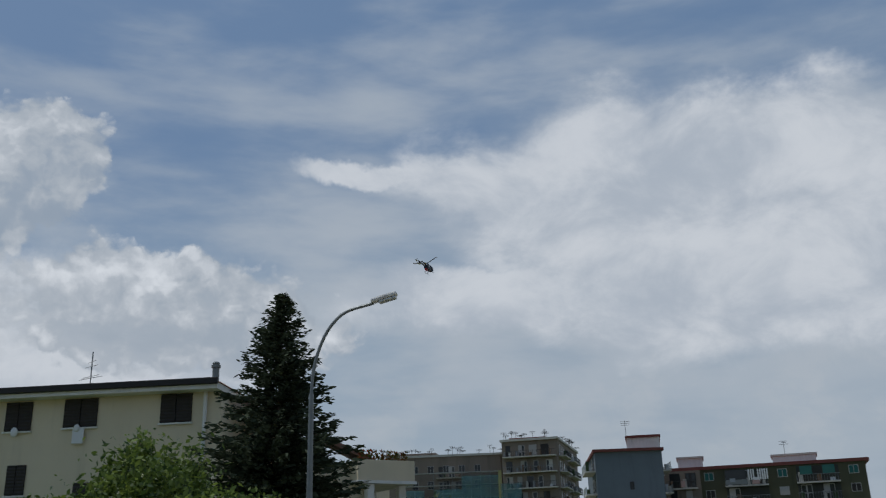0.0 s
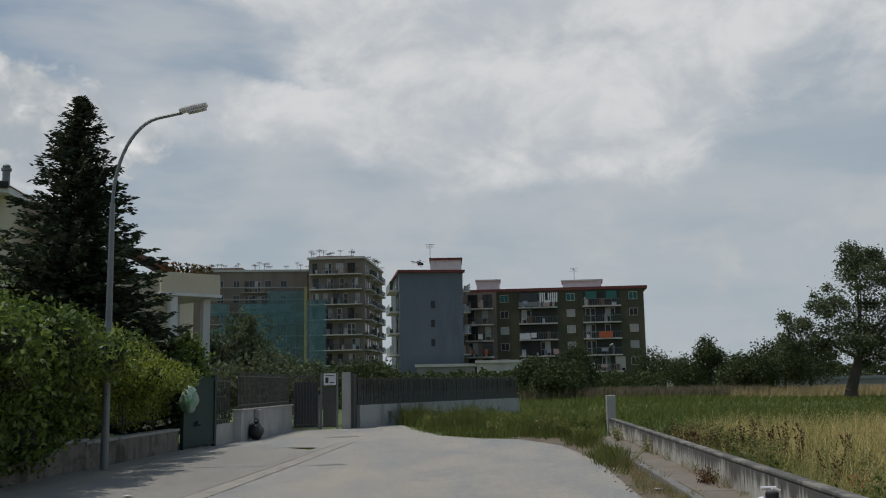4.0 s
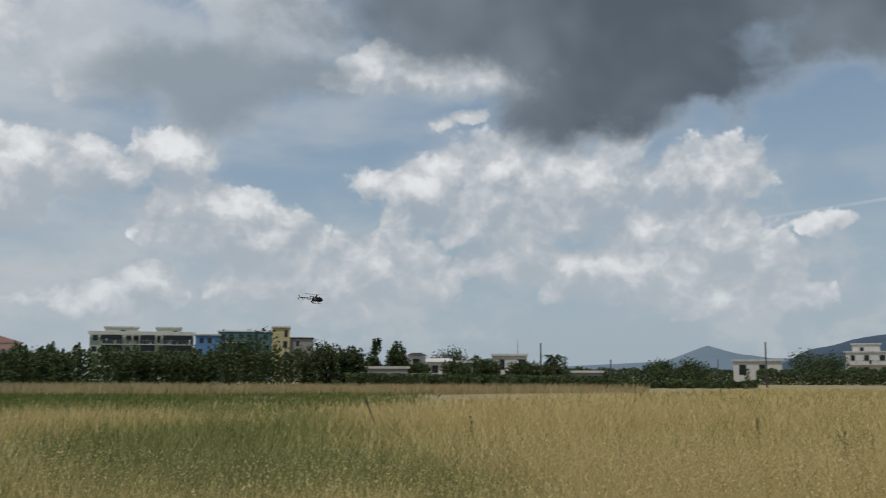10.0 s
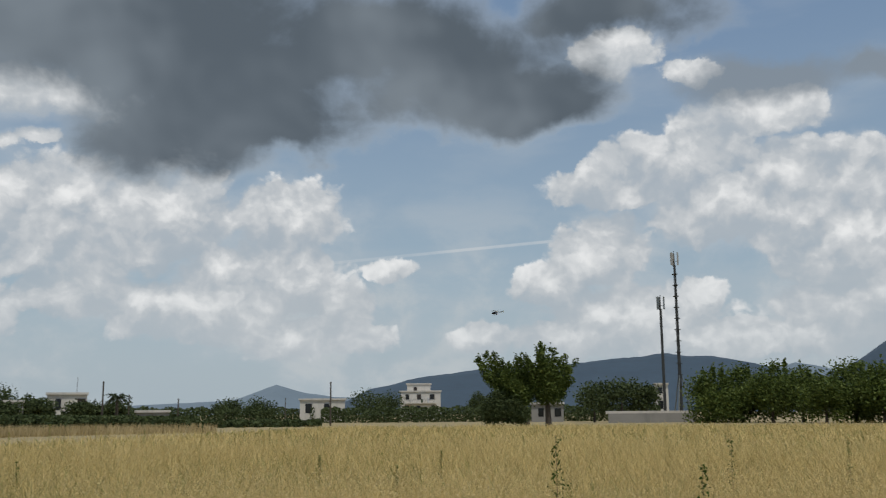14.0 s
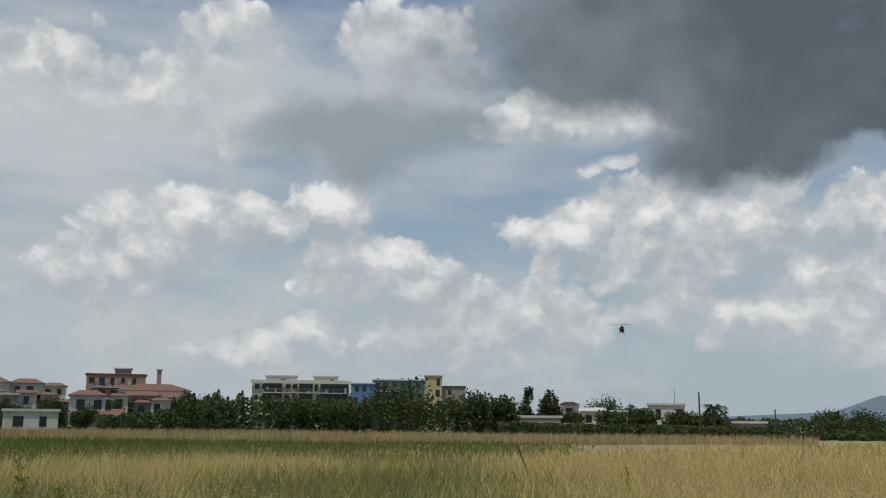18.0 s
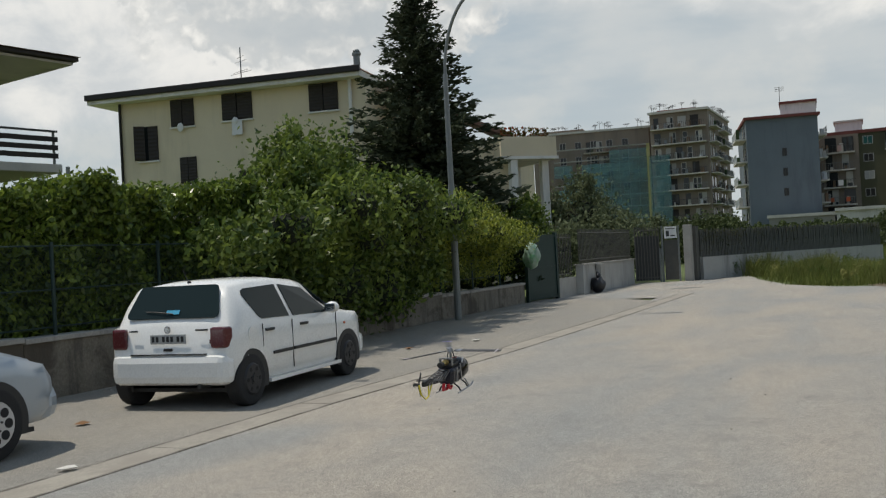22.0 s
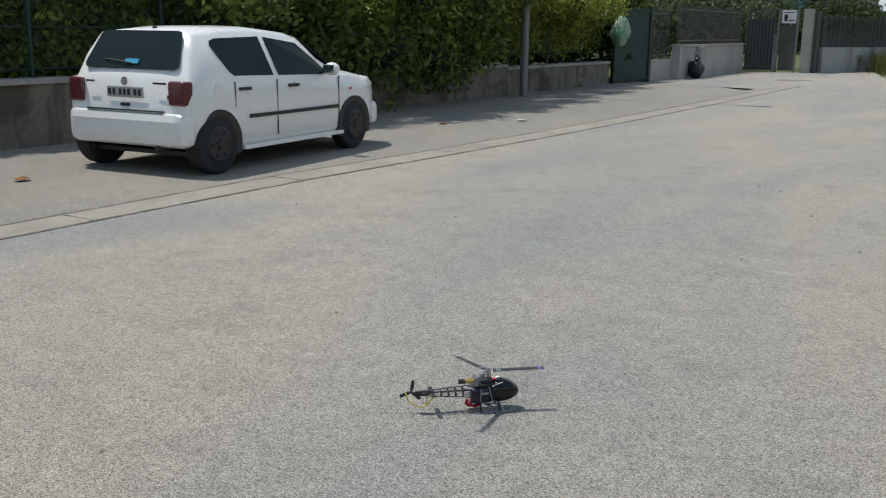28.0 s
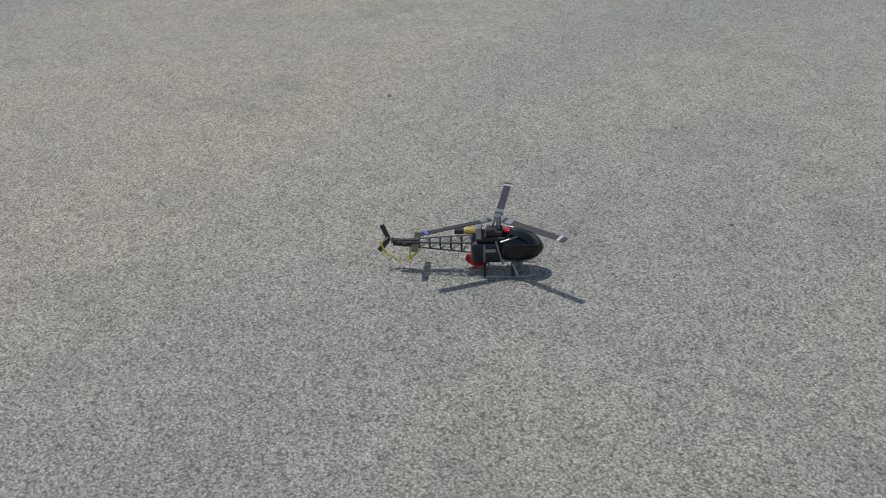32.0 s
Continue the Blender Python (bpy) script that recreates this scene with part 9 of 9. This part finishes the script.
    for k, (az, d, high, mat) in enumerate(((31.5, 9.5, 1.15, YELLOW_WEED), (33.2, 8.8, 1.28, YELLOW_WEED), (35.3, 9.6, 1.3, YELLOW_WEED), (98.0, 8.0, 1.75, WEED_LEAF), (106.1, 7.2, 1.15, WEED_LEAF), (107.8, 14.0, 1.3, WEED_LEAF),
                                            (91.0, 20.0, 1.1, WEED_LEAF), (84.0, 16, 0.95, OLIVE_BLADE), (88.5, 14, 1.0, OLIVE_BLADE), (114.0, 17, 1.1, OLIVE_BLADE), (120.0, 24, 1.1, WEED_LEAF), (96.0, 28.0, 1.2, OLIVE_BLADE), (64.5, 48, 1.35, YELLOW_WEED), (66.4, 50, 1.3, YELLOW_WEED), (67.0, 46, 1.2, YELLOW_WEED), (69.0, 50, 1.25, YELLOW_WEED),
                                            (71.4, 52, 1.3, OLIVE_BLADE), (77.2, 50, 1.35, WEED_LEAF), (82.0, 54, 1.2, WEED_LEAF), (81.0, 40, 1.1, OLIVE_BLADE), (74.0, 36, 1.1, OLIVE_BLADE), (67.5, 20, 0.95, WEED_LEAF))):
        x, y = polar(az, d)
        weed("spire_weed", "tall single leafy weed spire standing above the straw", (x, y, 0.1), high, 1 if k > 2 else 2, 230, 0.034, mat, 340 + k, 0.02, True)
    bm = fresh()
    x, y = polar(62, 27)
    rod(bm, (x, y, 0), (x - 0.25, y + 0.3, 1.05), 0.03, 0.015, 6)
    tagged(part("leaning_stick", bm, BARK), "dark dead stick leaning in the field", "stick")
    palisade = thing("stake_fence", "row of rough wooden stakes at the field edge", "fence")
    srng = random.Random(5)
    for k in range(46):
        az = 127.9 + 0.25 * k
        x, y = polar(az, 30 - 0.04 * k)
        bm = fresh()
        rod(bm, (x, y, -0.1), (x + srng.uniform(-0.03, 0.03), y, 1.72 if k == 0 else srng.uniform(1.3, 1.42)), 0.034, 0.026, 6)
        part("stake", bm, STAKE, palisade)
    rubble = thing("rubble", "scattered stones and broken bits on the dirt verge", "rubble", kind="stuff")
    bm = fresh()
    for k in range(90):
        s = srng.uniform(0.004, 0.011)
        ball(bm, (srng.uniform(-4.4, 1.8), srng.uniform(2.5, 22), 0.004 + s * 0.4), s, s, s * 0.7, 1)
    for k in range(170):
        s = srng.uniform(0.008, 0.03)
        ball(bm, (srng.choice((srng.uniform(1.8, 2.45), srng.gauss(2.0, 0.12))), srng.uniform(4, 26), 0.01 + s * 0.3), s, s * srng.uniform(0.6, 1.2), s * 0.6, 1)
    part("stones", bm, GUTTER, rubble)


build_field()
build_weeds()


# ---- what moves ----
def nose(x, y, z, az, down=0.0, lean=0.0):
    """The helicopter's pose: its nose at an azimuth to the right of +y, tipped down and leaning."""
    return pose(x, y, z - 0.1, lean, down, 90 - az)


def spin(t):
    """The main rotor's angle in degrees: steady in flight, running down after the landing."""
    if t <= 28.0:
        return 38.0 + (t - 28.0) * 2635.14
    angle = 38.0
    for k, step in enumerate((617.0, 509.0, 481.0, 397.0, 353.0, 297.0, 249.0, 185.0)):
        angle += step * min(1.0, max(0.0, (t - 28.0 - 0.5 * k) / 0.5))
    return angle


def motions():
    walk(heli, [
        (0, nose(-3.51, 12.43, 5.92, 15, 5, -10)), (0.5, nose(-3.91, 14.78, 6.39, 45, 3, -6)), (1, nose(-4.67, 17.61, 7.05, 55, 0, -5)), (1.5, nose(-5.20, 20.11, 7.20, 65, 4)),
        (2, nose(-5.14, 21.30, 6.78, 75, 4)), (2.5, nose(-4.88, 21.89, 6.77, 75, 4)), (3.5, nose(-3.4, 25.0, 5.7, 55, 6)), (4.5, nose(-0.9, 28.0, 4.6, 45, 6)),
        (5.5, nose(2.6, 30.5, 3.7, 55, 6)), (6.5, nose(5.55, 31.46, 3.52, 75, 4, 8)), (7, nose(6.48, 31.27, 3.65, 100, 8, 15)), (7.5, nose(7.05, 30.15, 3.27, 135, 8, 12)),
        (8, nose(8.2, 27.0, 3.0, 152, 8)), (8.5, nose(9.6, 22.8, 2.8, 156, 8)), (9, nose(11.2, 18.4, 2.7, 152, 6)), (9.5, nose(12.74, 14.06, 2.68, 140, 4)),
        (10, nose(13.97, 8.68, 3.0, 148, 4)), (10.5, nose(17.63, 5.28, 3.52, 155, 6)), (11, nose(21.82, 1.2, 4.21, 130, 8, -10)), (11.5, nose(26.68, -2.49, 4.95, 100, 10, -15)),
        (12, nose(29.3, -5.61, 4.84, 45, 24, -10)), (12.5, nose(30.63, -6.65, 4.79, 12, 22)), (13, nose(30.32, -5.87, 4.31, 12, 18)), (13.5, nose(31.56, -4.44, 4.56, 15, 10)),
        (14, nose(33.22, -2.59, 5.17, 5, 8)), (14.5, nose(35.77, -0.49, 5.66, -12, 10)), (15, nose(33.6, 1.6, 5.4, -45, 8, -8)), (15.5, nose(30.2, 3.6, 5.0, -75, 6)),
        (16, nose(26.7, 4.9, 4.6, -95, 5)), (16.5, nose(23.16, 5.75, 4.24, -102, 4)), (17, nose(20.9, 6.41, 4.1, -104, 3)), (17.5, nose(18.25, 6.54, 3.77, -108, 3)),
        (18, nose(15.16, 6.31, 3.31, -108, 3)), (18.5, nose(12.51, 6.18, 2.84, -108, 2)), (19, nose(9.86, 6.04, 2.64, -112, 0)), (19.5, nose(7.61, 5.79, 2.51, -105, -2)),
        (20, nose(3.44, 3.48, 2.03, -60, -4)), (20.5, nose(1.93, 3.1, 1.91, -66, 4, 6)), (21, nose(0.68, 2.77, 1.86, -47, 29, 20)), (21.25, nose(0.1, 2.9, 1.72, -30, 34, 9)),
        (21.5, nose(-0.45, 2.94, 1.52, -12, 30)), (22, nose(-1.08, 3.06, 1.1, -2, -5)), (22.5, nose(-1.42, 3.65, 1.03, 0, -5)), (23, nose(-1.56, 3.74, 1.0, 1, -5)),
        (23.5, nose(-1.45, 3.95, 0.78, 7, -4)), (24, nose(-1.24, 3.90, 0.575, 13, -4)), (24.5, nose(-1.2, 4.0, 0.24, 14, -1)), (25, nose(-1.07, 3.97, 0.17, 19, 2)),
        (25.5, nose(-0.96, 4.07, 0.19, 20, 3)), (26, nose(-0.93, 4.25, 0.2, 28, 2)), (26.6, nose(-0.88, 4.45, 0.15, 40, 0)), (27.2, nose(-0.885, 4.61, 0.104, 47, 0)),
        (27.5, nose(-0.885, 4.615, 0.104, 48, -1.5)), (32, nose(-0.885, 4.615, 0.104, 48, -1.5)),
    ])
    turn = 90 - 48
    walk(main_rotor, [(k / 30, pose(0, 0, 0.152, 0, 0, spin(k / 30) - turn)) for k in range(961)])
    walk(tail_rotor, [(k / 30, pose(-0.288, 0.012, 0.087, 0, spin(k / 30) + 3.8, 0)) for k in range(961)])


motions()
